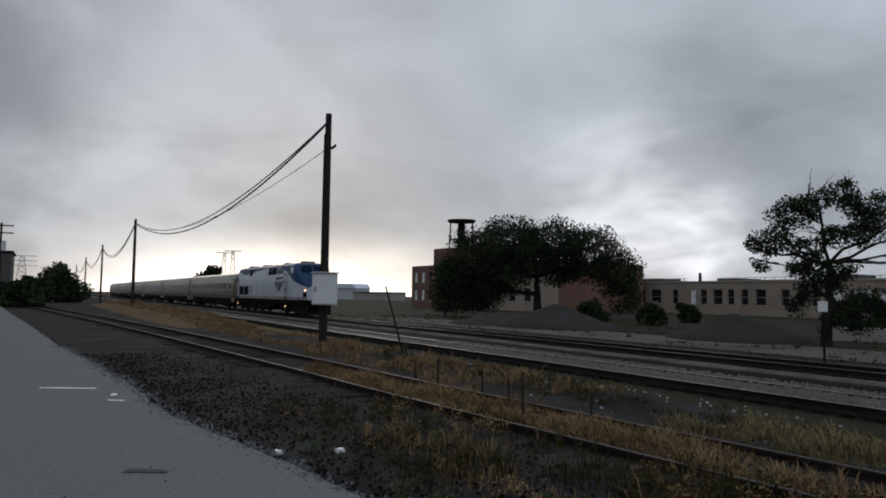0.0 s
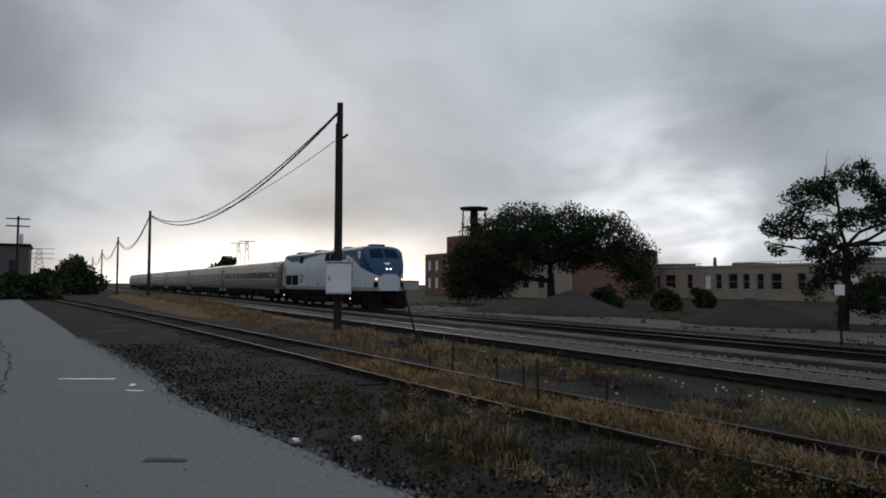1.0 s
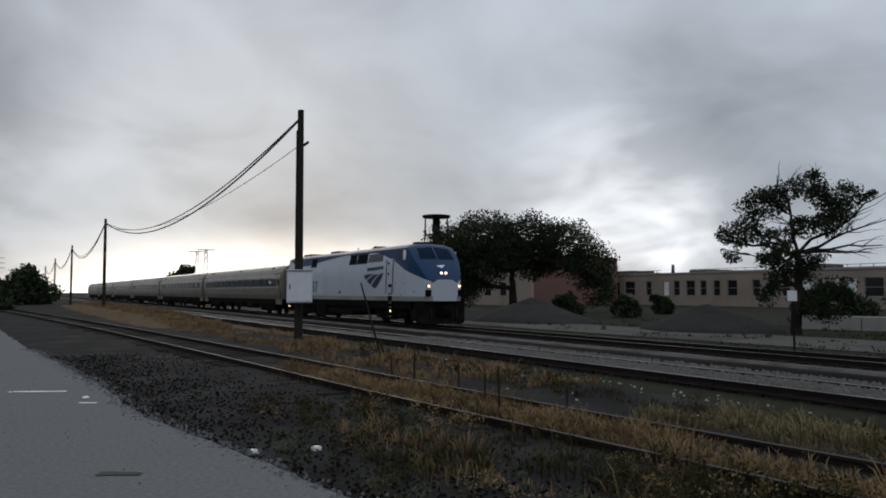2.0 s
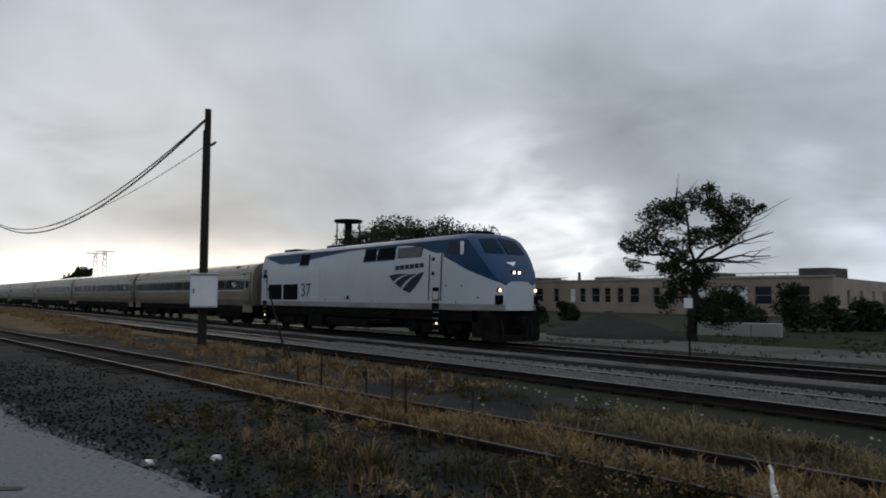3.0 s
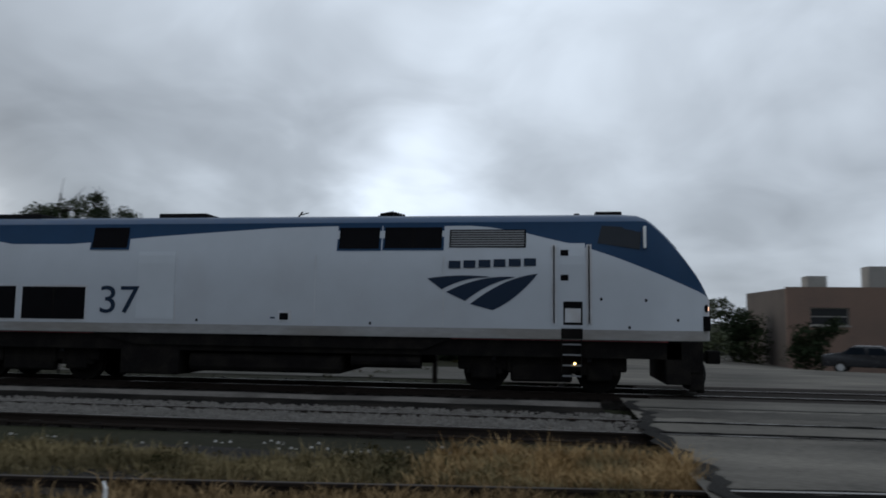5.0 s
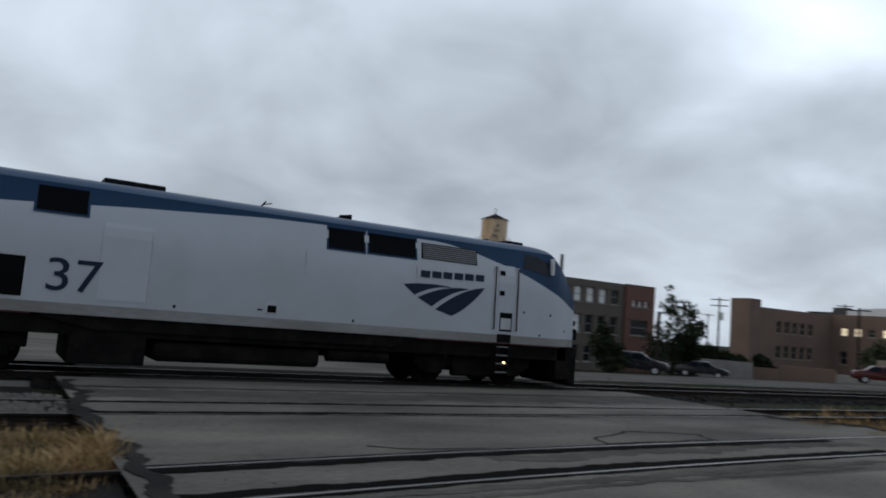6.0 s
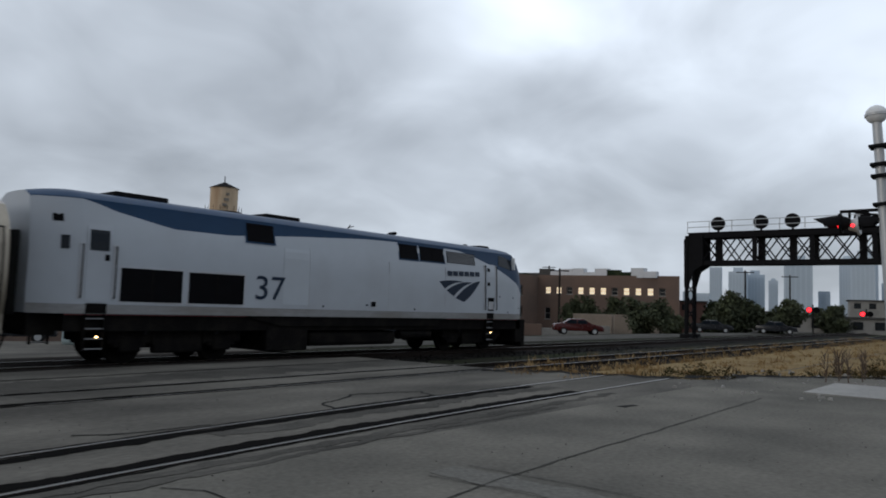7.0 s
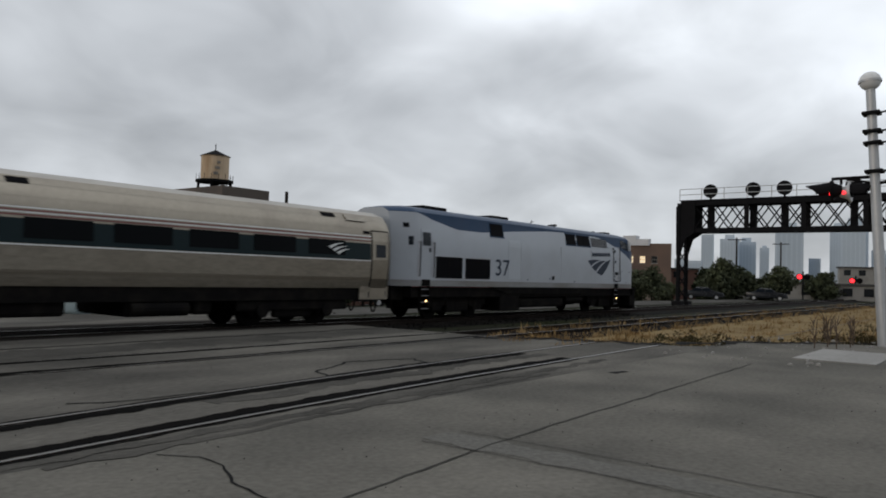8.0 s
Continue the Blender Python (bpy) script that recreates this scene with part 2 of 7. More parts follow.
M_DARKLEAF = material("dark_evergreen_leaves", (0.018, 0.026, 0.014), 0.75, vary=0.3, scale=0.5, fine=3, second=(0.03, 0.038, 0.02), spec=0.02)
M_BRIGHTLEAF = material("yellow_green_leaves", (0.085, 0.11, 0.03), 0.7, vary=0.3, scale=0.5, fine=3)
M_STRAW = material("dry_straw_grass", (0.29, 0.20, 0.10), 0.9, vary=0.3, scale=0.5, fine=9, second=(0.17, 0.105, 0.045), spec=0.02)
M_OLIVETAN = material("olive_tan_grass", (0.165, 0.132, 0.070), 0.9, vary=0.4, scale=0.6, fine=7, second=(0.085, 0.072, 0.040), spec=0.02)
M_STRAWBED = material("matted_straw", (0.225, 0.165, 0.085), 0.95, vary=0.35, scale=0.5, fine=9, bump=0.6, second=(0.14, 0.098, 0.05), mix=(0.4, 0.65), spec=0.02)
M_WEED = material("olive_weeds", (0.032, 0.031, 0.014), 0.9, vary=0.35, scale=0.5, fine=6, second=(0.05, 0.038, 0.02), spec=0.02)
M_HEAP = material("dark_gravel_heap", (0.03, 0.029, 0.028), 0.95, vary=0.4, scale=0.6, fine=9, bump=0.7, spec=0.02)
M_PALESTRIP = material("worn_pale_paving", (0.135, 0.130, 0.118), 0.85, vary=0.4, scale=0.8, fine=16, bump=0.3, second=(0.105, 0.100, 0.090), mix=(0.35, 0.65), spec=0.02)
M_CONCRETE = material("pale_concrete", (0.25, 0.242, 0.225), 0.9, vary=0.25, scale=0.5, fine=10, second=(0.19, 0.183, 0.17))
# distance haze is mixed into these two base colours
M_CITY = material("haze_tint", (0.43, 0.50, 0.57), 0.8, vary=0.08, scale=0.02, fine=0.3)
M_CITYWIN = material("haze_tint_glass", (0.38, 0.45, 0.52), 0.6, vary=0.08, scale=0.02)
M_PYLON = material("galvanised_lattice", (0.20, 0.20, 0.21), 0.6, metal=0.3, vary=0.1)
M_DEADWEED = material("brown_dead_stem", (0.075, 0.05, 0.035), 0.9, vary=0.3)
M_LAMP = glowing("headlight_glow", (1.0, 0.66, 0.55), 4.0)
M_DITCH = glowing("ditch_light_glow", (1.0, 0.50, 0.30), 4.0)
M_REDLAMP = glowing("red_signal_glow", (1.0, 0.02, 0.03), 3.0)
M_FLASH = glowing("bright_red_flasher", (1.0, 0.10, 0.08), 8.0)
M_AMBER = glowing("amber_step_light", (1.0, 0.62, 0.25), 7.0)
M_WINLIT = glowing("lit_window", (1.0, 0.80, 0.55), 0.6)
M_CARRED = material("maroon_car_paint", (0.06, 0.010, 0.010), 0.25, vary=0.05)
M_CARDARK = material("dark_car_paint", (0.02, 0.022, 0.026), 0.25, vary=0.05)
M_CARWHITE = material("white_car_paint", (0.36, 0.37, 0.38), 0.3, vary=0.05)
M_WATERTARP = material("pale_blue_tarpaulin", (0.30, 0.39, 0.42), 0.6, vary=0.15, scale=1.5)
M_RUBBLE = material("pale_rubble", (0.23, 0.20, 0.165), 0.9, vary=0.3, scale=1, fine=6, second=(0.15, 0.135, 0.12))


# ---- helpers for meshes ----
def part(name, bm, mat, parent=None, label=""):
    """One mesh object from a bmesh, under its thing."""
    bmesh.ops.recalc_face_normals(bm, faces=bm.faces)
    me = bpy.data.meshes.new(name)
    bm.to_mesh(me)
    bm.free()
    for m in (mat if isinstance(mat, (list, tuple)) else [mat]):
        me.materials.append(m)
    ob = new(name, me)
    if parent is not None:
        ob.parent = parent
    if label:
        ob["label"] = label
    return ob


def raw(name, verts, faces, mat, parent=None, smooth=False):
    me = bpy.data.meshes.new(name)
    me.from_pydata(verts, [], faces)
    for m in (mat if isinstance(mat, (list, tuple)) else [mat]):
        me.materials.append(m)
    if smooth:
        me.polygons.foreach_set("use_smooth", [True] * len(me.polygons))
    ob = new(name, me)
    if parent is not None:
        ob.parent = parent
    return ob


def thing(name, label, category, at=None, group="", kind=""):
    ob = new(name)
    ob.empty_display_size = 0.2
    if at is not None:
        ob.matrix_basis = at
    return tagged(ob, label, category, group, kind)


def box(bm, x0, x1, y0, y1, z0, z1, bevel=0.0, turn=0.0):
    m = Matrix.Translation(((x0 + x1) / 2, (y0 + y1) / 2, (z0 + z1) / 2)) @ Matrix.Rotation(turn, 4, "Z") @ Matrix.Diagonal((abs(x1 - x0), abs(y1 - y0), abs(z1 - z0), 1))
    made = bmesh.ops.create_cube(bm, size=1.0, matrix=m)["verts"]
    if bevel:
        es = list({e for v in made for e in v.link_edges})
        bmesh.ops.bevel(bm, geom=es, offset=bevel, segments=2, affect="EDGES", profile=0.5)
    return bm


def rod(bm, a, b, r0, r1=None, seg=8):
    """A tapered rod from a to b."""
    a, b = Vector(a), Vector(b)
    d = b - a
    m = Matrix.Translation((a + b) / 2) @ d.to_track_quat("Z", "Y").to_matrix().to_4x4()
    bmesh.ops.create_cone(bm, cap_ends=True, segments=seg, radius1=r0, radius2=r0 if r1 is None else r1, depth=d.length, matrix=m)
    return bm


def prism(bm, outline, y0, y1):
    """A plate with an outline in x and z, from y0 to y1."""
    f = [bm.verts.new((x, y0, z)) for x, z in outline]
    g = [bm.verts.new((x, y1, z)) for x, z in outline]
    n = len(outline)
    bm.faces.new(f)
    bm.faces.new(list(reversed(g)))
    for i in range(n):
        bm.faces.new((f[i], g[i], g[(i + 1) % n], f[(i + 1) % n]))
    return bm


def smooth(ob, angle=35):
    me = ob.data
    me.polygons.foreach_set("use_smooth", [True] * len(me.polygons))
    me.set_sharp_from_angle(angle=radians(angle))
    return ob


def mix(a, b, k):
    return a + (b - a) * k


def ease(v, a, b):
    k = min(1.0, max(0.0, (v - a) / (b - a)))
    return k * k * (3 - 2 * k)


def ground_z(x, y):
    """The land: level by the line, falling off gently behind the crossing."""
    z = -0.22 - 1.5 * ease(y, 26, 56) * ease(x, -6, 26)
    if y < 0:
        z -= 0.6 * ease(-y, 20, 60)
    return z


def sheet(name, xs, ys, zf, mat, label, category="ground"):
    verts = [(x, y, zf(x, y)) for y in ys for x in xs]
    n = len(xs)
    faces = [(j * n + i, j * n + i + 1, (j + 1) * n + i + 1, (j + 1) * n + i) for j in range(len(ys) - 1) for i in range(n - 1)]
    ob = raw(name, verts, faces, mat, smooth=True)
    return tagged(ob, label, category, kind="structure")


def grid(a, b, dense0, dense1, step, far=9):
    vals = list(np.arange(dense0, dense1 + 0.01, step))
    k = np.geomspace(1, max(2, abs(a - dense0)), far)[1:]
    m = np.geomspace(1, max(2, abs(b - dense1)), far)[1:]
    return [dense0 - v for v in reversed(k)] + vals + [dense1 + v for v in m]


# ---- land ----
sheet("ground", grid(-2500, 2500, -140, 140, 4), grid(-1500, 2500, -60, 120, 4), ground_z, M_LAND, "grey gravel and weedy land out to the horizon")

# cinder strip between the paved yard and the lines
TRACK_Y, TRACK2_Y = 19.35, 13.05


SIDING = ((-140, -8.0), (-100, -1.6), (-61, 2.6), (-40, 4.55), (-30, 5.3), (-18, 6.12), (-12, 6.45), (-7, 6.88), (-4, 7.12), (0, 7.52), (3, 7.84), (6, 8.12), (10, 8.38), (14, 8.52), (24, 8.8))


def siding_y(x):
    """Centre line of the rusty siding, which bends towards the yard at the far end."""
    for k in range(1, len(SIDING)):
        if x <= SIDING[k][0] or k == len(SIDING) - 1:
            break
    slope = lambda q: (SIDING[min(q + 1, len(SIDING) - 1)][1] - SIDING[max(q - 1, 0)][1]) / (SIDING[min(q + 1, len(SIDING) - 1)][0] - SIDING[max(q - 1, 0)][0])
    (x0, y0), (x1, y1) = SIDING[k - 1], SIDING[k]
    h = x1 - x0
    u = (x - x0) / h
    return y0 * (1 + 2 * u) * (1 - u) ** 2 + slope(k - 1) * h * u * (1 - u) ** 2 + y1 * u * u * (3 - 2 * u) + slope(k) * h * u * u * (u - 1)


def yard_edge(x):
    """Ragged edge of the paving."""
    w = 0.10 * noise.noise((x * 0.9, 3.1, 0)) + 0.05 * noise.noise((x * 3.7, 8.0, 0)) + 0.03 * noise.noise((x * 11, 2.0, 0))
    pts = ((-140, -6.5), (-55, -1.1), (-47, -0.5), (-27, 0.75), (-16, 1.7), (-11, 1.9), (-8.4, 2.42), (-6.4, 2.66), (2, 4.3))
    for (a, ya), (b, yb) in zip(pts, pts[1:]):
        if x <= b:
            return mix(ya, yb, (x - a) / (b - a)) + w
    return pts[-1][1] + w


def strip(name, x_list, y_lo, y_hi, z_fn, mat, label, category, cuts=6):
    verts, faces = [], []
    n = cuts + 1
    for x in x_list:
        a, b = y_lo(x), y_hi(x)
        for j in range(n):
            y = mix(a, b, j / cuts)
            verts.append((x, y, z_fn(x, y)))
    for i in range(len(x_list) - 1):
        for j in range(cuts):
            faces.append((i * n + j, (i + 1) * n + j, (i + 1) * n + j + 1, i * n + j + 1))
    ob = raw(name, verts, faces, mat, smooth=True)
    return tagged(ob, label, category, kind="structure")


def rough_z(base, amp, freq=0.5):
    return lambda x, y: base + amp * noise.noise((x * freq, y * freq, 1.7)) + amp * 0.4 * noise.noise((x * freq * 4, y * freq * 4, 5.1))


ROAD_X0, ROAD_X1 = 1.55, 19.0


def road_left(y):
    return ROAD_X0 + 0.18 * noise.noise((y * 0.8, 1.3, 0)) - 0.03 * (y - 10)


strip("ground_cinders", list(np.arange(-140, 1.8, 0.5)), lambda x: yard_edge(x) - 1.5, lambda x: 17.0, lambda x, y: rough_z(-0.13, 0.06)(x, y) - 0.24 * ease(y, 10.4, 11.7), M_DIRT, "dark cinder ground with scattered stones", "ground", 24)
strip("pavement_yard", list(np.arange(-140, 1.6, 0.25)), lambda x: -60.0 if x < -8 else -30.0, yard_edge, rough_z(0.0, 0.012, 0.2), M_ASPHALT, "worn pale asphalt yard with a ragged edge", "pavement", 30)
strip("road", list(np.arange(1.5, 60, 0.5)), lambda x: 6.72, lambda x: 17.6 if x < 18 else max(6.8, mix(11.5, 7.0, ease(x, 18, 20.5)) - 3.6 * ease(x, 22.5, 26.5)), rough_z(0.0, 0.012, 0.2), M_ROAD, "patched grey asphalt of the level crossing", "road", 16)
strip("pavement_apron", list(np.arange(1.5, 60, 0.5)), lambda x: -30.0, lambda x: 6.72 if x < 22 else min(6.72, 7.0 - 3.6 * ease(x, 22.5, 26.5)), rough_z(0.0, 0.012, 0.2), M_APRON, "worn grey concrete apron before the crossing", "pavement", 40)


# ---- tracks ----
def bed(name, xs, centre, prof, mat, label):
    """A ballast bed: a cross profile (offset, z) swept along a centre line."""
    verts, faces = [], []
    n = len(prof)
    for i, x in enumerate(xs):
        for j, (o, z) in enumerate(prof):
            w = 0.05 if 0 < j < n - 1 else 0.0
            verts.append((x, centre(x) + o + w * noise.noise((x * 1.3, j * 2.1, 0)), z + w * 0.6 * noise.noise((x * 2.1, j * 3.3, 7))))
    for i in range(len(xs) - 1):
        faces += [(i * n + j, (i + 1) * n + j, (i + 1) * n + j + 1, i * n + j + 1) for j in range(n - 1)]
    return tagged(raw(name, verts, faces, mat, smooth=True), label, "ballast", kind="structure")


def rail_on(parent, xs, line, z=0.0, head=M_RAILTOP):
    """One rail with head, web and foot, along a line y(x)."""
    prof = [(-0.07, -0.172), (0.07, -0.172), (0.07, -0.155), (0.012, -0.13), (0.012, -0.045), (0.037, -0.035), (0.037, -0.004), (0.030, 0.0), (-0.030, 0.0), (-0.037, -0.004), (-0.037, -0.035), (-0.012, -0.045), (-0.012, -0.13), (-0.07, -0.155)]
    n = len(prof)
    verts, faces, mats = [], [], []
    for x in xs:
        verts += [(x, line(x) + o, z + h) for o, h in prof]
    for i in range(len(xs) - 1):
        for j in range(n):
            faces.append((i * n + j, (i + 1) * n + j, (i + 1) * n + (j + 1) % n, i * n + (j + 1) % n))
            mats.append(1 if j == 7 else 0)
    faces += [tuple(range(n)), tuple(range((len(xs) - 1) * n, len(xs) * n))]
    mats += [0, 0]
    ob = raw("rail", verts, faces, [M_RAIL, head], parent)
    ob.data.polygons.foreach_set("material_index", mats)
    return ob


def sleepers(parent, xs, centre, z, slope=0.0):
    bm = bmesh.new()
    box(bm, -0.115, 0.115, -1.28, 1.28, -0.09, 0.09, 0.015)
    first = part("sleeper", bm, M_TIE, parent)
    rng = random.Random(5)
    for i, x in enumerate(xs):
        ob = first if i == 0 else new("sleeper", first.data)
        ob.parent = parent
        ob.matrix_basis = pose(x + rng.uniform(-0.03, 0.03), centre(x) + rng.uniform(-0.05, 0.05), z + rng.uniform(-0.015, 0.01), 0, 0, rng.uniform(-1.5, 1.5) + math.degrees(slope))


def stones(name, count, place, size, mat, label, seed=1):
    """Loose stones scattered by place(rng) -> x, y, z."""
    rng = random.Random(seed)
    verts, faces = [], []
    for _ in range(count):
        x, y, z = place(rng)
        r = size * rng.uniform(0.5, 1.5)
        k = len(verts)
        a0 = rng.uniform(0, 6.28)
        ring = [(x + r * math.cos(a0 + a * 2.09) * rng.uniform(0.7, 1.3), y + r * math.sin(a0 + a * 2.09) * rng.uniform(0.7, 1.3), z - r * 0.3) for a in range(3)]
        top = [(x + (p[0] - x) * 0.55, y + (p[1] - y) * 0.55, z + r * rng.uniform(0.4, 0.8)) for p in ring]
        verts += ring + top
        faces += [(k, k + 1, k + 4, k + 3), (k + 1, k + 2, k + 5, k + 4), (k + 2, k, k + 3, k + 5), (k + 3, k + 4, k + 5)]
    return tagged(raw(name, verts, faces, mat), label, "stones", kind="stuff")


FAR = list(np.arange(-400, -60, 8.0)) + list(np.arange(-60, 61, 1.0)) + list(np.arange(62, 420, 8.0))
main_line = lambda x: TRACK_Y
second_line = lambda x: TRACK2_Y
bed("ground_main_ballast", FAR, main_line, [(-3.4, -0.32), (-2.1, -0.20), (-1.3, -0.165), (0, -0.17), (1.3, -0.165), (2.0, -0.19), (3.3, -0.34)], M_OILY, "oily dark ballast of the main track")
bed("ground_second_ballast", [x for x in FAR if x < 1.7], second_line, [(-1.2, -0.40), (-0.80, -0.30), (-0.66, -0.06), (0, -0.05), (0.64, -0.05), (1.3, -0.035), (1.62, -0.06), (1.85, -0.34)], M_BALLAST, "pale grey ballast of the middle track")
bed("ground_second_ballast_beyond", [x for x in FAR if x > 18.2], second_line, [(-2.2, -0.24), (-1.2, -0.12), (0, -0.11), (1.2, -0.12), (2.2, -0.24)], M_OILY, "dark ballast of the middle track")

# near-black strip paints in the shadow below the middle track's near rail
bed("ground_ditch", [x for x in FAR if -130 < x < 1.5], lambda x: 11.55, [(-0.75, -0.30), (-0.45, -0.33), (0.0, -0.345), (0.45, -0.33), (0.80, -0.30)], M_OILSHADE, "black strip painting the shadow below the middle track's rail")
bed("ground_cess", [x for x in FAR if x < 1.5], lambda x: 15.35, [(-0.72, -0.12), (-0.5, -0.05), (0.3, -0.045), (0.8, -0.06), (1.0, -0.3)], M_OILSHADE, "black oily strip between the tracks")
bed("ground_walkway", [x for x in FAR if x < 1.5], lambda x: 16.75, [(-0.42, -0.30), (-0.25, -0.04), (0.1, -0.03), (0.3, -0.06), (0.42, -0.3)], M_BALLAST, "pale gravel walkway beside the main track")
track_main = thing("track_main", "main railway track with worn rails on dark sleepers", "railway track", kind="structure")
for o in (-0.745, 0.745):
    rail_on(track_main, [-400, -100, 0, 100, 400], lambda x, o=o: TRACK_Y + o)
sleepers(track_main, list(np.arange(-62, 70, 0.56)), main_line, -0.245)
track_middle = thing("track_middle", "middle railway track half sunk in ballast and paving", "railway track", kind="structure")
for o in (-0.745, 0.745):
    rail_on(track_middle, [-400, -100, 0, 100, 400], lambda x, o=o: TRACK2_Y + o, 0.004)
sleepers(track_middle, [x for x in np.arange(-50, 60, 0.58) if x < 1.4 or x > 18.3], lambda x: TRACK2_Y + 0.5, -0.20)
siding = thing("track_siding", "rusty siding track overgrown with dry grass", "railway track", kind="structure")
SX = list(np.arange(-120, 0.1, 2.0)) + [1.6]
for o in (-0.745, 0.745):
    rail_on(siding, SX, lambda x, o=o: siding_y(x) + o, 0.002, M_DULLHEAD)
    rail_on(siding, list(np.arange(1.6, 19.7, 1.0)), lambda x, o=o: siding_y(x) + o, 0.012, M_RAILTOP)
sleepers(siding, list(np.arange(-45, 1.2, 0.6)), siding_y, -0.20, 0.045)

stones("ballast_stones", 9000, lambda r: (lambda x: (x, TRACK2_Y + r.uniform(-0.7, 1.7), -0.03))(r.uniform(-26, 1.4)), 0.035, M_STONE, "pale grey ballast stones between the rails", 2)
stones("ballast_stones_dark", 7000, lambda r: (r.uniform(-26, 40), TRACK_Y + r.gauss(0, 1.5), -0.165), 0.04, M_OILY, "dark ballast stones of the main track", 3)
stones("loose_stones", 520, lambda r: (lambda x: (x, r.uniform(8.4, 11.2), -0.125 - 0.06 * r.random()))(-22 * r.random() ** 1.2), 0.024, M_PALESTONE, "pale loose stones between the tracks", 4)
stones("cinder_stones", 5200, lambda r: (lambda x: (x, yard_edge(x) + 0.05 + abs(r.gauss(0, 1.6)), -0.1 + r.uniform(-0.02, 0.03)))(r.uniform(-24, 1.0)), 0.022, M_OILY, "small dark stones on the cinder strip", 5)
stones("edge_crumbs", 1500, lambda r: (lambda x: (x, yard_edge(x) + r.gauss(0, 0.10), -0.005))(r.uniform(-26, 1.2)), 0.022, M_ASPHALT, "crumbs of broken asphalt along the edge", 6)


def lump(x, y, z, r, mat, name, label, seed):
    bm = bmesh.new()
    bmesh.ops.create_icosphere(bm, subdivisions=2, radius=r)
    for v in bm.verts:
        v.co *= 1 + 0.3 * noise.noise(v.co * (2.2 / r) + Vector((seed, 0, 0)))
        v.co.z *= 0.6
    ob = part(name, bm, mat)
    ob.matrix_basis = pose(x, y, z + r * 0.35)
    return tagged(ob, label, "stone", "white stones by the paving")


lump(-8.6, 2.62, -0.08, 0.06, M_CARWHITE, "stone", "pale stone lying at the asphalt edge", 1)
lump(-8.6, 3.35, -0.13, 0.07, M_CARWHITE, "stone", "white stone lying on the dark cinders", 4)
lump(-13.6, 1.35, 0.0, 0.05, M_WHITE, "stone", "pale rubble on the asphalt", 7)


# ---- paving: cracks, patches, flangeways ----
def ribbon(name, pts, width, z, mat, label, jitter=0.05, seed=0, step=0.12, parent=None):
    """A ragged band lying on the paving along a line of points."""
    verts, faces = [], []
    dense = []
    for (x0, y0), (x1, y1) in zip(pts, pts[1:]):
        n = max(2, int(math.hypot(x1 - x0, y1 - y0) / step))
        dense += [(mix(x0, x1, i / n), mix(y0, y1, i / n)) for i in range(n)]
    dense.append(pts[-1])
    for i, (x, y) in enumerate(dense):
        a, b = dense[max(0, i - 1)], dense[min(len(dense) - 1, i + 1)]
        d = Vector((b[0] - a[0], b[1] - a[1], 0)).normalized()
        nrm = Vector((-d.y, d.x, 0))
        j = jitter * noise.noise((x * 1.7, y * 1.7, seed)) + 0.4 * jitter * noise.noise((x * 6, y * 6, seed))
        w = width * (0.6 + 0.8 * abs(noise.noise((x * 2.3, y * 2.3, seed + 9)))) / 2
        p = Vector((x, y, z + 0.012 * noise.noise((x * 0.2, y * 0.2, 1.7)))) + nrm * j
        verts += [tuple(p - nrm * w), tuple(p + nrm * w)]
    faces = [(2 * i, 2 * i + 2, 2 * i + 3, 2 * i + 1) for i in range(len(dense) - 1)]
    ob = raw(name, verts, faces, mat, parent)
    return tagged(ob, label, "road crack", kind="structure") if parent is None else ob


SLINE = [x for x in np.arange(1.6, 19.0, 1.0)]
for o, w, sd in ((-0.54, 0.36, 1), (0.57, 0.30, 2), (-0.83, 0.07, 3), (0.84, 0.08, 4)):
    ribbon("road_flangeway", [(x, siding_y(x) + o) for x in SLINE if x < 15.5], w, 0.009, M_GROOVE, "tarry groove along the sunken siding rail", 0.05, sd)
for o, w, sd in ((-0.60, 0.22, 5), (0.62, 0.18, 6), (-0.82, 0.06, 7)):
    ribbon("road_flangeway", [(x, TRACK2_Y + o) for x in np.arange(1.6, 18.2, 1.0)], w, 0.009, M_GROOVE, "tarry groove along the sunken middle rail", 0.03, sd)
ribbon("road_joint", [(3.2, 4.15), (4.42, 4.29), (6.97, 4.53), (9.27, 4.62), (12.0, 4.69), (16.9, 4.84)], 0.035, 0.008, M_JOINT, "long tarred joint across the concrete paving", 0.035, 11)
ribbon("road_strip", [(6.57, 5.2), (6.58, 2.0), (6.6, -9.0)], 0.62, 0.005, M_PALESTRIP, "pale worn concrete strip across the paving", 0.03, 12)
for x0, sd in ((6.26, 41), (6.92, 42)):
    ribbon("road_joint", [(x0, 5.1), (x0 + 0.05, 3.0), (x0 + 0.1, -9.0)], 0.022, 0.010, M_JOINT, "tarred joint beside the pale strip", 0.04, sd)
ribbon("road_crack", [(4.1, 6.45), (4.3, 6.1), (4.29, 5.71), (4.03, 5.23), (3.93, 4.75), (4.0, 4.3)], 0.028, 0.008, M_CRACK, "branching crack in the asphalt", 0.09, 13)
ribbon("road_crack", [(8.7, 9.12), (9.24, 9.84), (10.33, 10.4), (11.84, 9.95), (11.6, 9.4)], 0.07, 0.008, M_CRACK, "broken edge of a pothole patch", 0.16, 15)
ribbon("road_crack", [(8.7, 9.12), (9.5, 9.3), (10.6, 9.35), (11.6, 9.4)], 0.10, 0.008, M_CRACK, "broken edge of a pothole patch", 0.14, 16)
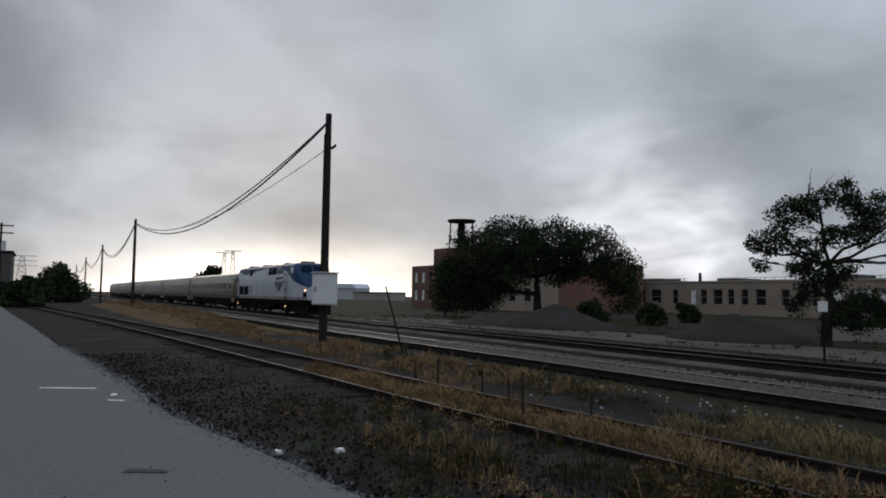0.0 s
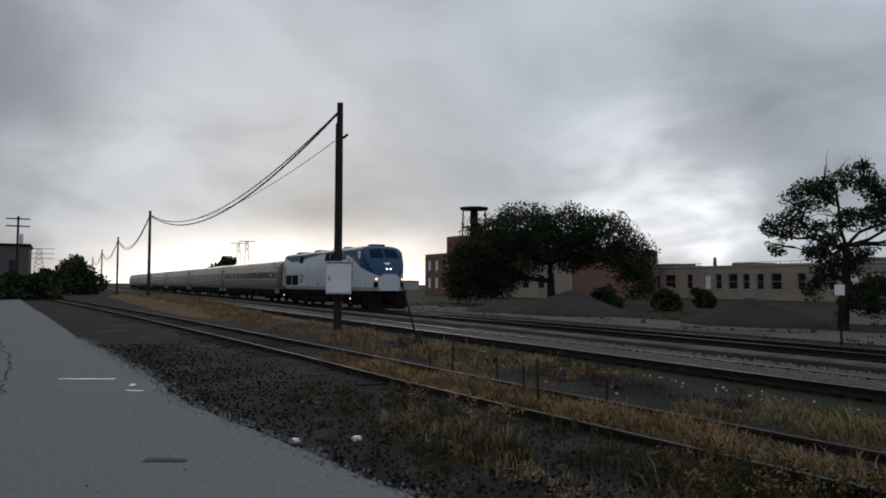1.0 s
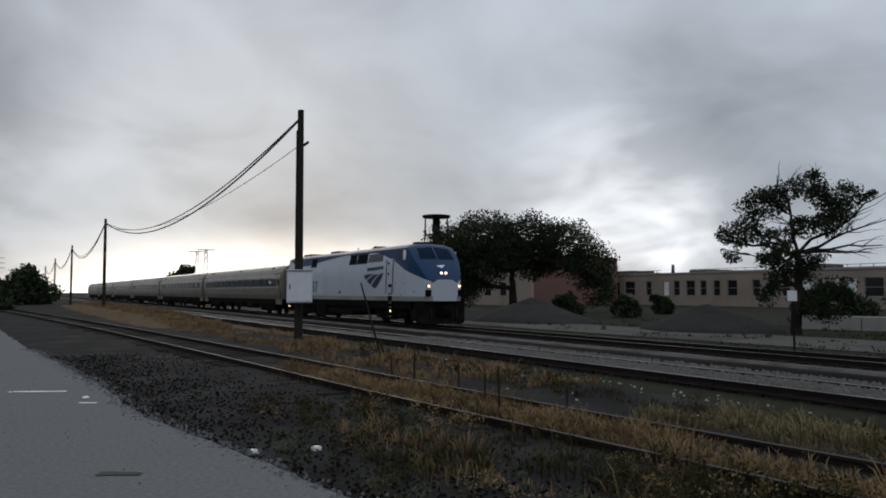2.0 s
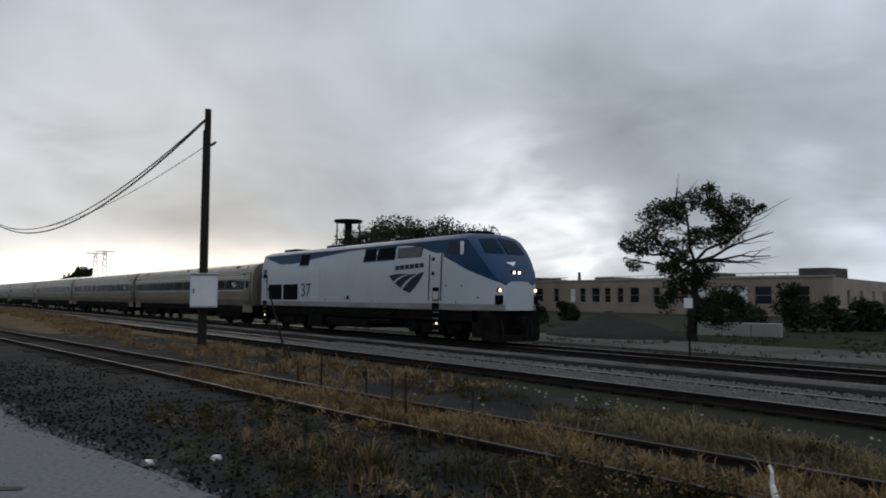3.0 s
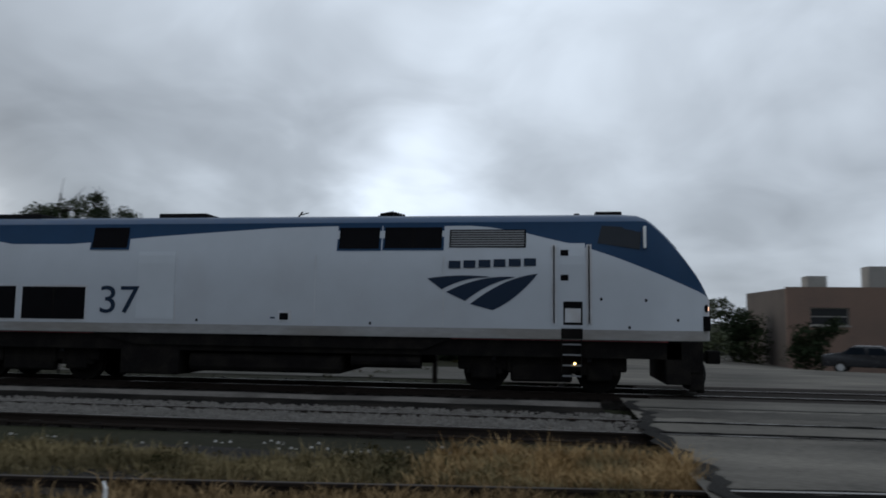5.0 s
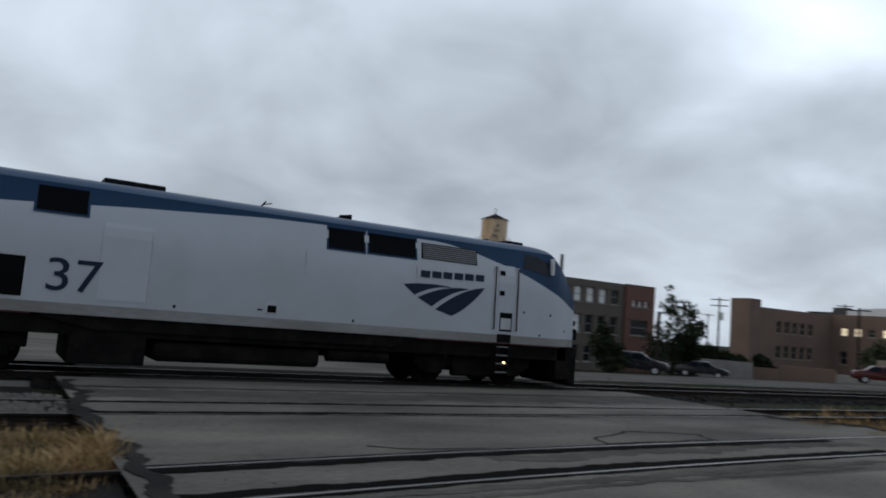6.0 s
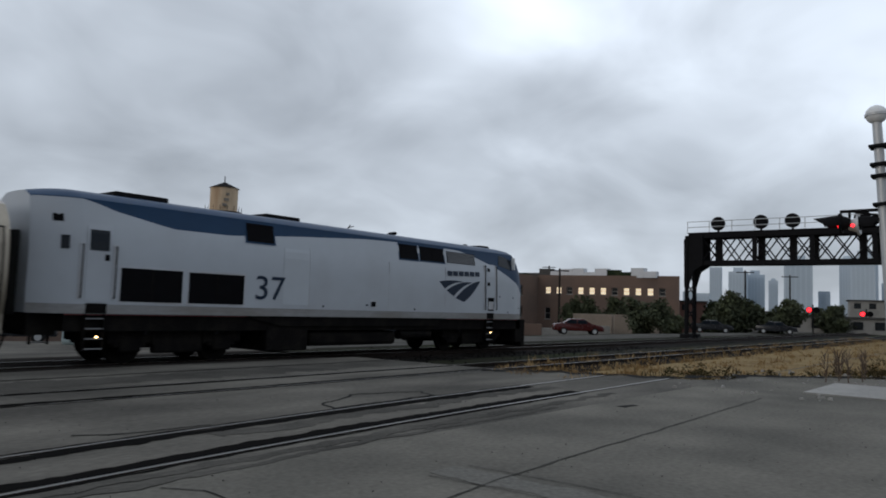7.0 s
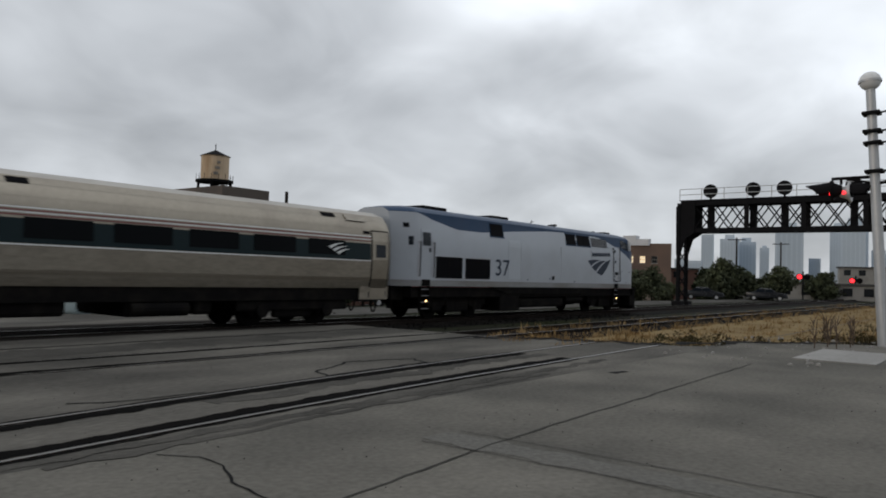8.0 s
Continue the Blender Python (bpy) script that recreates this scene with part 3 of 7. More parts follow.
ribbon("road_crack", [(4.7, 9.45), (5.0, 9.2), (5.6, 9.05), (6.4, 9.12)], 0.06, 0.008, M_CRACK, "crumbled asphalt beside the siding rail", 0.1, 43)
ribbon("road_crack", [(1.7, 15.85), (6, 15.9), (12, 16.0), (18, 16.1)], 0.14, 0.008, M_CRACK, "tarred joint before the main track", 0.06, 17)
ribbon("road_grime", [(2.4, 6.9), (5.8, 6.98), (8, 7.12), (11, 7.2), (15, 7.3)], 0.26, 0.006, M_DARKROAD, "dirty worn asphalt beside the siding rail", 0.12, 18)
ribbon("road_grime", [(3.2, 6.62), (5.8, 6.75), (8, 6.86), (12, 6.95)], 0.16, 0.007, M_DARKROAD, "ragged edge of the asphalt beside the siding", 0.10, 44)
ribbon("road_grime", [(6.0, 8.35), (9, 8.55), (12, 8.7), (15, 8.75)], 0.5, 0.005, M_DARKROAD, "dirty worn asphalt between the siding rails", 0.2, 45)
ribbon("road_patch", [(1.8, 14.9), (7, 15.0), (12, 15.1), (17.5, 15.2)], 1.5, 0.005, M_DARKROAD, "dark tarred paving before the main track", 0.12, 19)
ribbon("road_manhole", [(13.0, 6.2), (13.45, 6.12)], 0.22, 0.007, M_CRACK, "dark oval cover in the asphalt", 0.02, 46)
ribbon("pavement_stain", [(-15.2, 0.3), (-14.95, 0.75), (-14.75, 1.15)], 0.14, 0.007, M_WHITE, "dried white paint spill on the asphalt", 0.08, 20)
ribbon("pavement_stain", [(-13.15, 1.22), (-13.0, 1.45)], 0.10, 0.007, M_WHITE, "dried white paint spill on the asphalt", 0.03, 23)
ribbon("pavement_crack", [(-8.1, 1.0), (-7.9, 1.35)], 0.16, 0.007, M_GRAVEL, "dark tar patch on the asphalt", 0.03, 21)
ribbon("pavement_crack", [(-30, -1.6), (-18, -0.6), (-10, -0.5)], 0.03, 0.007, M_CRACK, "thin crack in the yard", 0.15, 22)
bm = bmesh.new()
box(bm, 18.9, 22.3, 2.8, 4.5, -0.02, 0.035, 0.01)
tagged(part("pavement_slab", bm, M_CONCRETE), "pale concrete slab beside the road", "pavement", kind="structure")
# timber deck of the crossing over the main track
deck = thing("road_crossing_deck", "dark timber deck of the crossing between the main rails", "crossing deck", kind="structure")
for k, (a, b) in enumerate(((17.25, 17.75), (17.78, 18.27), (18.70, 19.05), (19.07, 19.42), (19.44, 19.78), (20.2, 20.75), (20.78, 21.4))):
    for q in range(3):
        bm = bmesh.new()
        box(bm, 2.2 + q * 4.8, 6.96 + q * 4.8, a, b, -0.16, -0.012, 0.012)
        part("plank", bm, M_TIE, deck)
strip("road_beyond", list(np.arange(-1.5, 20.5, 1.0)), lambda x: 21.4, lambda x: 70.0, lambda x, y: max(ground_z(x, y), -5) + 0.05 + 0.15 * (1 - ease(y, 21.4, 26)), M_ROAD, "grey asphalt street beyond the crossing", "road", 24)
strip("road_service", list(np.arange(-60, 200, 4.0)), lambda x: 24.0, lambda x: 30.0, lambda x, y: ground_z(x, y) + 0.03, M_GRAVEL, "grey gravel service road along the line", "road", 4)

stones("road_grit", 500, lambda r: (r.uniform(2, 24), r.uniform(1.5, 12), 0.004), 0.007, M_CRACK, "dark grit scattered over the crossing", 9)
stones("road_litter", 60, lambda r: (r.uniform(17, 27), r.uniform(3.5, 7.5), 0.0), 0.06, M_CONCRETE, "pale litter and stones beside the road", 10)
stones("yard_grit", 250, lambda r: (r.uniform(-22, 1), r.uniform(-4, 1.8), 0.004), 0.008, M_CRACK, "dark grit scattered over the yard", 12)


def mound_z(x, y):
    """A low grassy bank along the pole line, down towards the far end."""
    k = ease(x, -125, -95) * (1 - ease(x, -58, -34))
    return -0.2 + 0.62 * k * max(0.0, 1 - ((y - 8.9) / 3.0) ** 2) + 0.05 * noise.noise((x * 0.5, y * 0.8, 4))


strip("ground_bank", list(np.arange(-128, -30, 1.0)), lambda x: 6.0, lambda x: 11.8, mound_z, M_BANK, "low bank of dry tawny grass along the pole line", "bank", 10)

strip("ground_dry_field", list(np.arange(17.5, 90, 0.75)), lambda x: 9.0 if x < 20.2 else 6.6 - 3.4 * ease(x, 22.5, 26.5), lambda x: 12.0 - 1.2 * ease(x, 17.5, 19.0), lambda x, y: -0.10 + 0.05 * noise.noise((x * 0.6, y * 0.9, 2.0)), M_STRAWBED, "matted dry golden grass beside the road", "ground", 8)

ribbon("road_edge_dirt", [(1.75, 3.0), (1.6, 6.0), (1.75, 9.0), (1.5, 12.0), (1.7, 15.0), (1.6, 17.0)], 0.30, 0.014, M_DIRT, "crumbled dirty edge of the crossing", 0.22, 31)
ribbon("road_edge_dirt", [(17.3, 12.4), (18.6, 10.6), (19.8, 8.0), (22.6, 6.9), (24.2, 5.4), (26.4, 3.5)], 0.7, 0.012, M_DIRT, "crumbled dirty edge of the crossing", 0.5, 32)


# ---- train ----
def run(t):
    """Way of the train along the line."""
    u = t - 5.5
    return -5.108 + 12.4155 * u + 0.0636 * u * u


loco = thing("locomotive", "silver and dark blue diesel passenger locomotive", "locomotive", pose(run(0), TRACK_Y, 0))
HW, N_COACHES = 1.53, 6


def paint_line(s):
    """Lower edge of the blue paint along the side."""
    pts = ((-5.5, 4.12), (-5.2, 4.1), (-4.2, 3.79), (-2.65, 3.5), (-0.9, 3.5), (1.5, 3.7), (4.5, 3.9), (6.0, 3.94), (9.6, 3.93), (10.64, 3.77), (11.18, 3.62), (12.0, 3.43), (12.81, 3.15), (13.62, 2.82), (14.62, 2.42), (14.97, 2.26))
    for (a, za), (b, zb) in zip(pts, pts[1:]):
        if s <= b:
            return mix(za, zb, (s - a) / (b - a))
    return pts[-1][1]


NOSE = ((12.9, 4.28), (13.3, 4.25), (13.55, 4.13), (13.9, 3.79), (14.3, 3.32), (14.6, 2.93), (14.85, 2.55), (14.97, 2.36))


def nose_top(s):
    """Height of the rounded front over the rails."""
    for (a, za), (b, zb) in zip(NOSE, NOSE[1:]):
        if s <= b:
            return mix(za, zb, (s - a) / (b - a))
    return NOSE[-1][1]


def rake(z):
    """x of the sloping front at height z."""
    for (a, za), (b, zb) in zip(NOSE, NOSE[1:]):
        if z >= zb:
            return mix(a, b, (za - z) / (za - zb))
    return NOSE[-1][0]


def hull_ring(s):
    """Half section at s: (half width, z) from the sill to the crown."""
    top = 4.28
    w = HW
    if s > 12.9:  # rounded front
        top = nose_top(s)
        w = HW - 0.42 * ease(s, 13.3, 14.8) ** 1.6 - 0.42 * max(0.0, (s - 14.6) / 0.37) ** 2
    elif s < -5.05:  # rounded corners at the rear
        k = (-5.05 - s) / 0.95
        w -= 0.55 * k ** 1.5
        top -= 0.12 * k * k
    edge = min(4.02, top - 0.16)
    p = min(paint_line(s), edge - 0.02)
    lean = lambda z: w - 0.17 * ease(z, 3.0, 4.05)
    rows = [(w, 1.27), (w, 1.5)]
    for k in (0.25, 0.5, 0.75, 1.0):
        z = mix(1.5, p, k)
        rows.append((lean(z), z))
    for k in (0.5, 1.0):
        z = mix(p, edge, k)
        rows.append((lean(z), z))
    we = lean(edge)
    rows += [(we - 0.16, mix(edge, top, 0.5)), (we * 0.62, mix(edge, top, 0.88)), (0.0, top)]
    return rows


def build_hull():
    ss = [-6.0, -5.92, -5.8, -5.65, -5.5, -5.35, -5.2, -5.05] + [x for x in np.arange(-5.0, 13.2, 0.4)] + [13.3, 13.45, 13.6, 13.75, 13.9, 14.05, 14.2, 14.35, 14.5, 14.62, 14.72, 14.8, 14.87, 14.92, 14.97]
    verts, faces, mats = [], [], []
    rings = []
    for s in ss:
        half = hull_ring(s)
        ring = [(s, -w, z) for w, z in half] + [(s, w, z) for w, z in reversed(half[:-1])]
        rings.append(range(len(verts), len(verts) + len(ring)))
        verts += ring
    n = len(rings[0])
    for a, b in zip(rings, rings[1:]):
        for j in range(n - 1):
            faces.append((a[j], b[j], b[j + 1], a[j + 1]))
            k = min(j, n - 2 - j)
            mats.append(2 if k == 0 else (0 if k < 5 else 1))
    faces.append(tuple(rings[0]))
    mats.append(0)
    # the nose closes with its own bands
    last = rings[-1]
    faces.append(tuple(last))
    mats.append(0)
    ob = raw("body", verts, faces, [M_SILVER, M_BLUE, M_SKIRT], loco)
    ob.data.polygons.foreach_set("material_index", mats)
    return smooth(ob, 30)


build_hull()
bm = bmesh.new()
box(bm, -5.3, 14.2, -1.40, 1.40, 0.85, 1.268)
box(bm, -5.95, -5.3, -1.0, 1.0, 0.75, 1.268)
part("underframe", bm, M_BLACK, loco)


COACH = [(1.44, 1.18), (1.52, 1.5), (1.56, 2.1), (1.53, 2.85), (1.46, 3.2), (1.36, 3.42), (1.12, 3.68), (0.6, 3.85), (0.0, 3.9)]


def coach(at):
    c = thing("passenger_coach", "stainless steel passenger coach with a dark window band", "railway coach", at, group="coaches of the train")
    L0, L1 = -25.5, -0.35
    prof = COACH
    verts, faces = [], []
    xs = [L0, L0 + 0.15] + list(np.linspace(L0 + 0.6, L1 - 0.6, 14)) + [L1 - 0.15, L1]
    full = [(-w, z) for w, z in prof] + [(w, z) for w, z in reversed(prof[:-1])]
    n = len(full)
    for i, x in enumerate(xs):
        k = 0.96 if i in (0, len(xs) - 1) else 1.0
        verts += [(x, y * k, z) for y, z in full]
    for i in range(len(xs) - 1):
        faces += [(i * n + j, (i + 1) * n + j, (i + 1) * n + j + 1, i * n + j + 1) for j in range(n - 1)]
    faces += [tuple(range(n)), tuple(range((len(xs) - 1) * n, len(xs) * n))]
    smooth(raw("shell", verts, faces, M_STEEL, c), 25)
    return c


first_coach = coach(pose(run(0) - 6.25, TRACK_Y, 0))


# ---- locomotive: fittings ----
FACE = -HW  # near side


def skin(s, z):
    """Half width of the side at height z."""
    w = HW
    if s > 13.3:
        w -= 0.42 * ease(s, 13.3, 14.8) ** 1.6
    elif s < -5.05:
        w -= 0.55 * ((-5.05 - s) / 0.95) ** 1.5
    return w - 0.17 * ease(z, 3.0, 4.05)


def plate(name, outline, mat, proud=0.012, deep=0.03, label="", parent=None, sides=(-1, 1)):
    """A panel that follows the side, on both sides of the body."""
    made = []
    lo, hi = min(z for x, z in outline), max(z for x, z in outline)
    flat = len(outline) == 4 and outline[0][1] == outline[1][1] and outline[2][1] == outline[3][1] and hi > 3.05 and hi - lo > 0.3
    for sg in sides:
        bm = bmesh.new()
        if flat:  # follow the lean of the upper side, strip by strip
            zs = sorted({lo, hi} | {z for z in (3.0, 3.2, 3.4, 3.6, 3.8) if lo + 0.02 < z < hi - 0.02})
            rows = []
            for z in zs:
                k = (z - lo) / (hi - lo)
                xa, xb = mix(outline[0][0], outline[3][0], k), mix(outline[1][0], outline[2][0], k)
                rows.append([bm.verts.new((x, sg * (skin(x, z) + o), z)) for x, o in ((xa, -deep), (xa, proud), (xb, proud), (xb, -deep))])
            for p, q in zip(rows, rows[1:]):
                for i in range(3):
                    bm.faces.new((p[i], p[i + 1], q[i + 1], q[i]))
            bm.faces.new(rows[0])
            bm.faces.new(rows[-1])
            made.append(part(name, bm, mat, parent or loco, label))
            continue
        fr = [bm.verts.new((x, sg * (skin(x, z) + proud), z)) for x, z in outline]
        bk = [bm.verts.new((x, sg * (skin(x, z) - deep), z)) for x, z in outline]
        n = len(outline)
        bm.faces.new(fr)
        for i in range(n):
            bm.faces.new((fr[i], bk[i], bk[(i + 1) % n], fr[(i + 1) % n]))
        made.append(part(name, bm, mat, parent or loco, label))
    return made


def rect(x0, x1, z0, z1):
    return [(x0, z0), (x1, z0), (x1, z1), (x0, z1)]


# engine-room windows and intakes, with frames and slats
for x0, x1, z0, z1 in ((6.17, 7.17, 3.37, 3.90), (7.30, 8.70, 3.38, 3.90), (-0.35, 0.62, 3.40, 3.93), (-4.05, -2.36, 1.58, 2.41), (-2.17, -0.42, 1.58, 2.40)):
    fr = plate("intake_frame", rect(x0 - 0.05, x1 + 0.05, z0 - 0.05, z1 + 0.05), M_SILL if z0 < 3 else M_BLUE, 0.008)
    plate("intake_screen", rect(x0, x1, z0, z1), M_GRILLE, 0.016)
    if x1 - x0 > 1.2:
        mid = (x0 + x1) / 2
        plate("intake_bar", rect(mid - 0.025, mid + 0.025, z0, z1), M_BLACK, 0.020)
plate("louvre_panel", rect(8.88, 10.70, 3.40, 3.84), M_GRILLE, 0.010)
for k in range(7):
    z = 3.43 + k * 0.058
    plate("louvre_slat", rect(8.92, 10.66, z, z + 0.030), M_SLAT, 0.03, label="grey louvre slat")
# panel seams on the long side
for x in (2.0, 5.6, 8.75):
    plate("panel_seam", rect(x, x + 0.018, 1.55, 3.35 if x < 3 else 3.2), M_SILL, 0.004)
plate("access_panel", rect(0.98, 1.98, 1.62, 3.30), M_PATCHPAINT, 0.007)
plate("red_stripe", rect(-5.3, 13.9, 1.235, 1.262), M_RED, 0.0, 0.02)
# cab doors with hand rails, front and rear
for x0, x1, z1 in ((11.46, 12.06, 3.5), (-4.92, -4.30, 3.42)):
    door = plate("door", rect(x0, x1, 1.55, z1), M_SILVER, 0.010)
    if x0 > 0:
        for z in (3.2, 2.62):
            plate("door_latch", rect(x0 + 0.04, x0 + 0.22, z, z + 0.14), M_GRILLE, 0.014)
        plate("step_recess", rect(x0 + 0.1, x1 - 0.06, 1.60, 2.14), M_GRILLE, 0.013)
        plate("step_plate", rect(x0 + 0.14, x1 - 0.1, 1.66, 1.98), M_SILL, 0.018)
    else:
        plate("door_window", rect(x0 + 0.06, x1 - 0.08, 2.78, 3.28), M_GLASS, 0.014)
        plate("door_lock", rect(x1 - 0.18, x1 - 0.06, 2.55, 2.7), M_GRILLE, 0.014)
    for xr in (x0 - 0.11, x1 + 0.09):
        plate("rail_recess", rect(xr - 0.06, xr + 0.06, 1.62, z1 - 0.03 if x0 > 0 else 2.95), M_SILL, 0.006)
        for sg in (-1, 1):
            bm = bmesh.new()
            y = sg * (HW + 0.06)
            top = z1 - 0.06 if x0 > 0 else 2.92
            rod(bm, (xr, y, 1.64), (xr, sg * (skin(xr, top) + 0.06), top), 0.018, seg=6)
            for z in (1.66, top - 0.02):
                rod(bm, (xr, y * 0.98, z), (xr, sg * (skin(xr, z) - 0.01), z), 0.014, seg=6)
            part("handrail", bm, M_IRON, loco)
    # steps below the sill
    for sg in (-1, 1):
        for k in range(4):
            bm = bmesh.new()
            box(bm, x0 + 0.08, x1 - 0.1, sg * (HW - 0.14), sg * (HW - 0.02), 0.42 + k * 0.24, 0.45 + k * 0.24)
            part("step", bm, M_SLAT, loco)
        bm = bmesh.new()
        for xx in (x0 + 0.07, x1 - 0.09):
            box(bm, xx - 0.012, xx + 0.012, sg * (HW - 0.15), sg * (HW - 0.01), 0.38, 1.3)
        box(bm, x0 + 0.05, x1 - 0.06, sg * (HW - 0.02), sg * (HW + 0.004), 1.28, 1.52)
        part("step_frame", bm, M_BLACK, loco)
        bm = bmesh.new()
        rod(bm, (x0 + 0.36, sg * (HW - 0.02), 0.72), (x0 + 0.36, sg * (HW + 0.01), 0.72), 0.026, seg=10)
        part("step_light", bm, M_AMBER, loco, "small amber step light")
# fuel filler hatch and little marks
plate("filler_hatch", rect(4.70, 5.03, 1.60, 1.86), M_SILL, 0.012)
plate("filler_opening", rect(4.74, 4.96, 1.63, 1.80), M_GRILLE, 0.016)
plate("filler_label", rect(4.50, 4.62, 1.66, 1.70), M_LOGO, 0.008)
for x, z in ((12.42, 2.2), (13.42, 2.18), (14.15, 1.74), (2.6, 1.6), (7.0, 1.58), (13.05, 1.56)):
    plate("plug", [(x + 0.035 * math.cos(a * 1.047), z + 0.04 * math.sin(a * 1.047)) for a in range(6)], M_GRILLE, 0.008)
# cab side windows
plate("cab_window", [(12.35, 3.50), (13.30, 3.35), (13.36, 3.86), (12.45, 3.92)], M_GLASS, 0.010)
for sg in (-1, 1):
    bm = bmesh.new()
    box(bm, 13.38, 13.44, sg * (HW - 0.10), sg * (HW + 0.05), 3.38, 3.88, 0.01)
    part("mirror", bm, M_WHITE, loco, "pale folded rear-view mirror")


# road number, from the built-in font
def lettering(body, size, x, z, mat, sg, parent, name):
    cu = bpy.data.curves.new(name, "FONT")
    cu.body, cu.size, cu.extrude = body, size, 0.004
    tmp = bpy.data.objects.new(name, cu)
    scene.collection.objects.link(tmp)
    dg = bpy.context.evaluated_depsgraph_get()
    me = bpy.data.meshes.new_from_object(tmp.evaluated_get(dg))
    bpy.data.objects.remove(tmp)
    w = max(v.co.x for v in me.vertices) - min(v.co.x for v in me.vertices)
    lo = min(v.co.x for v in me.vertices)
    for v in me.vertices:
        v.co.x *= 1.16
    w, lo = w * 1.16, lo * 1.16
    ob = new(name, me)
    me.materials.clear()
    me.materials.append(mat)
    ob.parent = parent
    if sg < 0:
        ob.matrix_basis = pose(x - lo, -(HW + 0.009), z, 90, 0, 0)
    else:
        ob.matrix_basis = pose(x + w + lo, HW + 0.009, z, 90, 0, 180)
    return ob


for sg in (-1, 1):
    lettering("37", 0.98, 0.0, 1.755, M_LOGO, sg, loco, "number")


def bent(a, b, sag, n=10):
    """Points of a shallow arc between two ends."""
    return [(mix(a[0], b[0], i / n), mix(a[1], b[1], i / n) + sag * 4 * (i / n) * (1 - i / n)) for i in range(n + 1)]


# three sweeping bands on the side and a row of plain bars above them
plate("emblem_band", bent((8.37, 2.66), (9.88, 2.70), 0.05) + bent((9.88, 2.68), (8.72, 2.40), 0.09)[1:], M_LOGO, 0.008)
plate("emblem_band", bent((8.82, 2.34), (10.45, 2.70), 0.12) + bent((10.45, 2.68), (9.28, 2.13), 0.10)[1:], M_LOGO, 0.008)
plate("emblem_band", bent((9.40, 2.06), (10.98, 2.78), 0.14) + bent((10.98, 2.77), (9.93, 1.92), -0.10)[1:], M_LOGO, 0.008)
for k in range(6):
    x = 8.88 + k * 0.355
    plate("emblem_bar", rect(x, x + 0.28, 2.90 + 0.012 * k, 3.08 + 0.012 * k), M_LOGO, 0.008)

# windscreen, number boards and lights on the nose
for sg in (-1, 1):
    bm = bmesh.new()
    pts = [(sg * 0.08, 3.45), (sg * 1.00, 3.42), (sg * 0.94, 3.98), (sg * 0.08, 4.08)]
    edges = []
    for k in range(6):  # curved pane, row by row
        (ya, za), (yb, zb) = [(mix(p[0], q[0], k / 5), mix(p[1], q[1], k / 5)) for p, q in ((pts[0], pts[3]), (pts[1], pts[2]))]
        edges.append([bm.verts.new((rake(z) + o - 0.055 * abs(y), y, z)) for y, z, o in ((ya, za, -0.2), (ya, za, 0.04), (yb, zb, 0.04), (yb, zb, -0.2))])
    for p, q in zip(edges, edges[1:]):
        for i in range(3):
            bm.faces.new((p[i], p[i + 1], q[i + 1], q[i]))
    bm.faces.new(edges[0])
    bm.faces.new(edges[-1])
    part("windscreen", bm, M_WINDSCREEN, loco, "dark raked windscreen pane")
    for z, y, r in ((2.02, 0.90, 0.062),):
        bm = bmesh.new()
        rod(bm, (14.55, sg * y, z), (14.885, sg * y, z), r + 0.03, seg=14)
        housing = part("ditch_light", bm, M_GRILLE, loco)
        bm = bmesh.new()
        rod(bm, (14.885, sg * y, z), (14.9, sg * y, z), r, seg=14)
        part("lens", bm, M_DITCH, housing, "lit ditch light")
    bm = bmesh.new()
    rod(bm, (14.45, sg * 0.13, 2.72), (14.82, sg * 0.13, 2.69), 0.085, seg=14)
    housing = part("headlight", bm, M_GRILLE, loco)
    bm = bmesh.new()
    rod(bm, (14.82, sg * 0.13, 2.69), (14.835, sg * 0.13, 2.688), 0.058, seg=14)
    part("lens", bm, M_LAMP, housing, "lit headlight")
    bm = bmesh.new()
    box(bm, 14.60, 14.93, sg * 0.88 - 0.15, sg * 0.88 + 0.15, 1.50, 1.84, 0.02)
    part("ditch_panel", bm, M_GRILLE, loco)
bm = bmesh.new()
prism(bm, [(-0.26, 0), (0.26, 0.05), (0.05, -0.16)], 0, 0.01)
em = part("nose_emblem", bm, M_WHITE, loco)
em.matrix_basis = pose(rake(3.08) + 0.02, 0, 3.08, -37, 0, 90)

# pilot, coupler, hoses
bm = bmesh.new()
for y0, y1, x in ((-1.35, -0.42, 14.55), (0.42, 1.35, 14.55)):
    box(bm, x - 0.18, x + 0.14, y0, y1, 0.16, 1.26, 0.03)
box(bm, 14.2, 14.60, -1.38, 1.38, 0.55, 1.27, 0.03)
box(bm, 13.85, 14.4, -1.40, 1.40, 0.28, 1.27, 0.03)
for y in np.linspace(-1.2, 1.2, 9):
    rod(bm, (14.56, y, 0.45), (14.70, y * 0.96, 0.15), 0.03, seg=6)
box(bm, 14.56, 14.72, -1.25, 1.25, 0.10, 0.34, 0.03)
part("pilot", bm, M_BLACK, loco)
for x, sg in ((14.7, 1), (-5.85, -1)):
    bm = bmesh.new()
    rod(bm, (x, 0, 0.86), (x + sg * 0.45, 0, 0.86), 0.11, seg=8)
    box(bm, x + sg * 0.3, x + sg * 0.62, -0.16, 0.16, 0.70, 1.02, 0.04)
    part("coupler", bm, M_BLACK, loco)
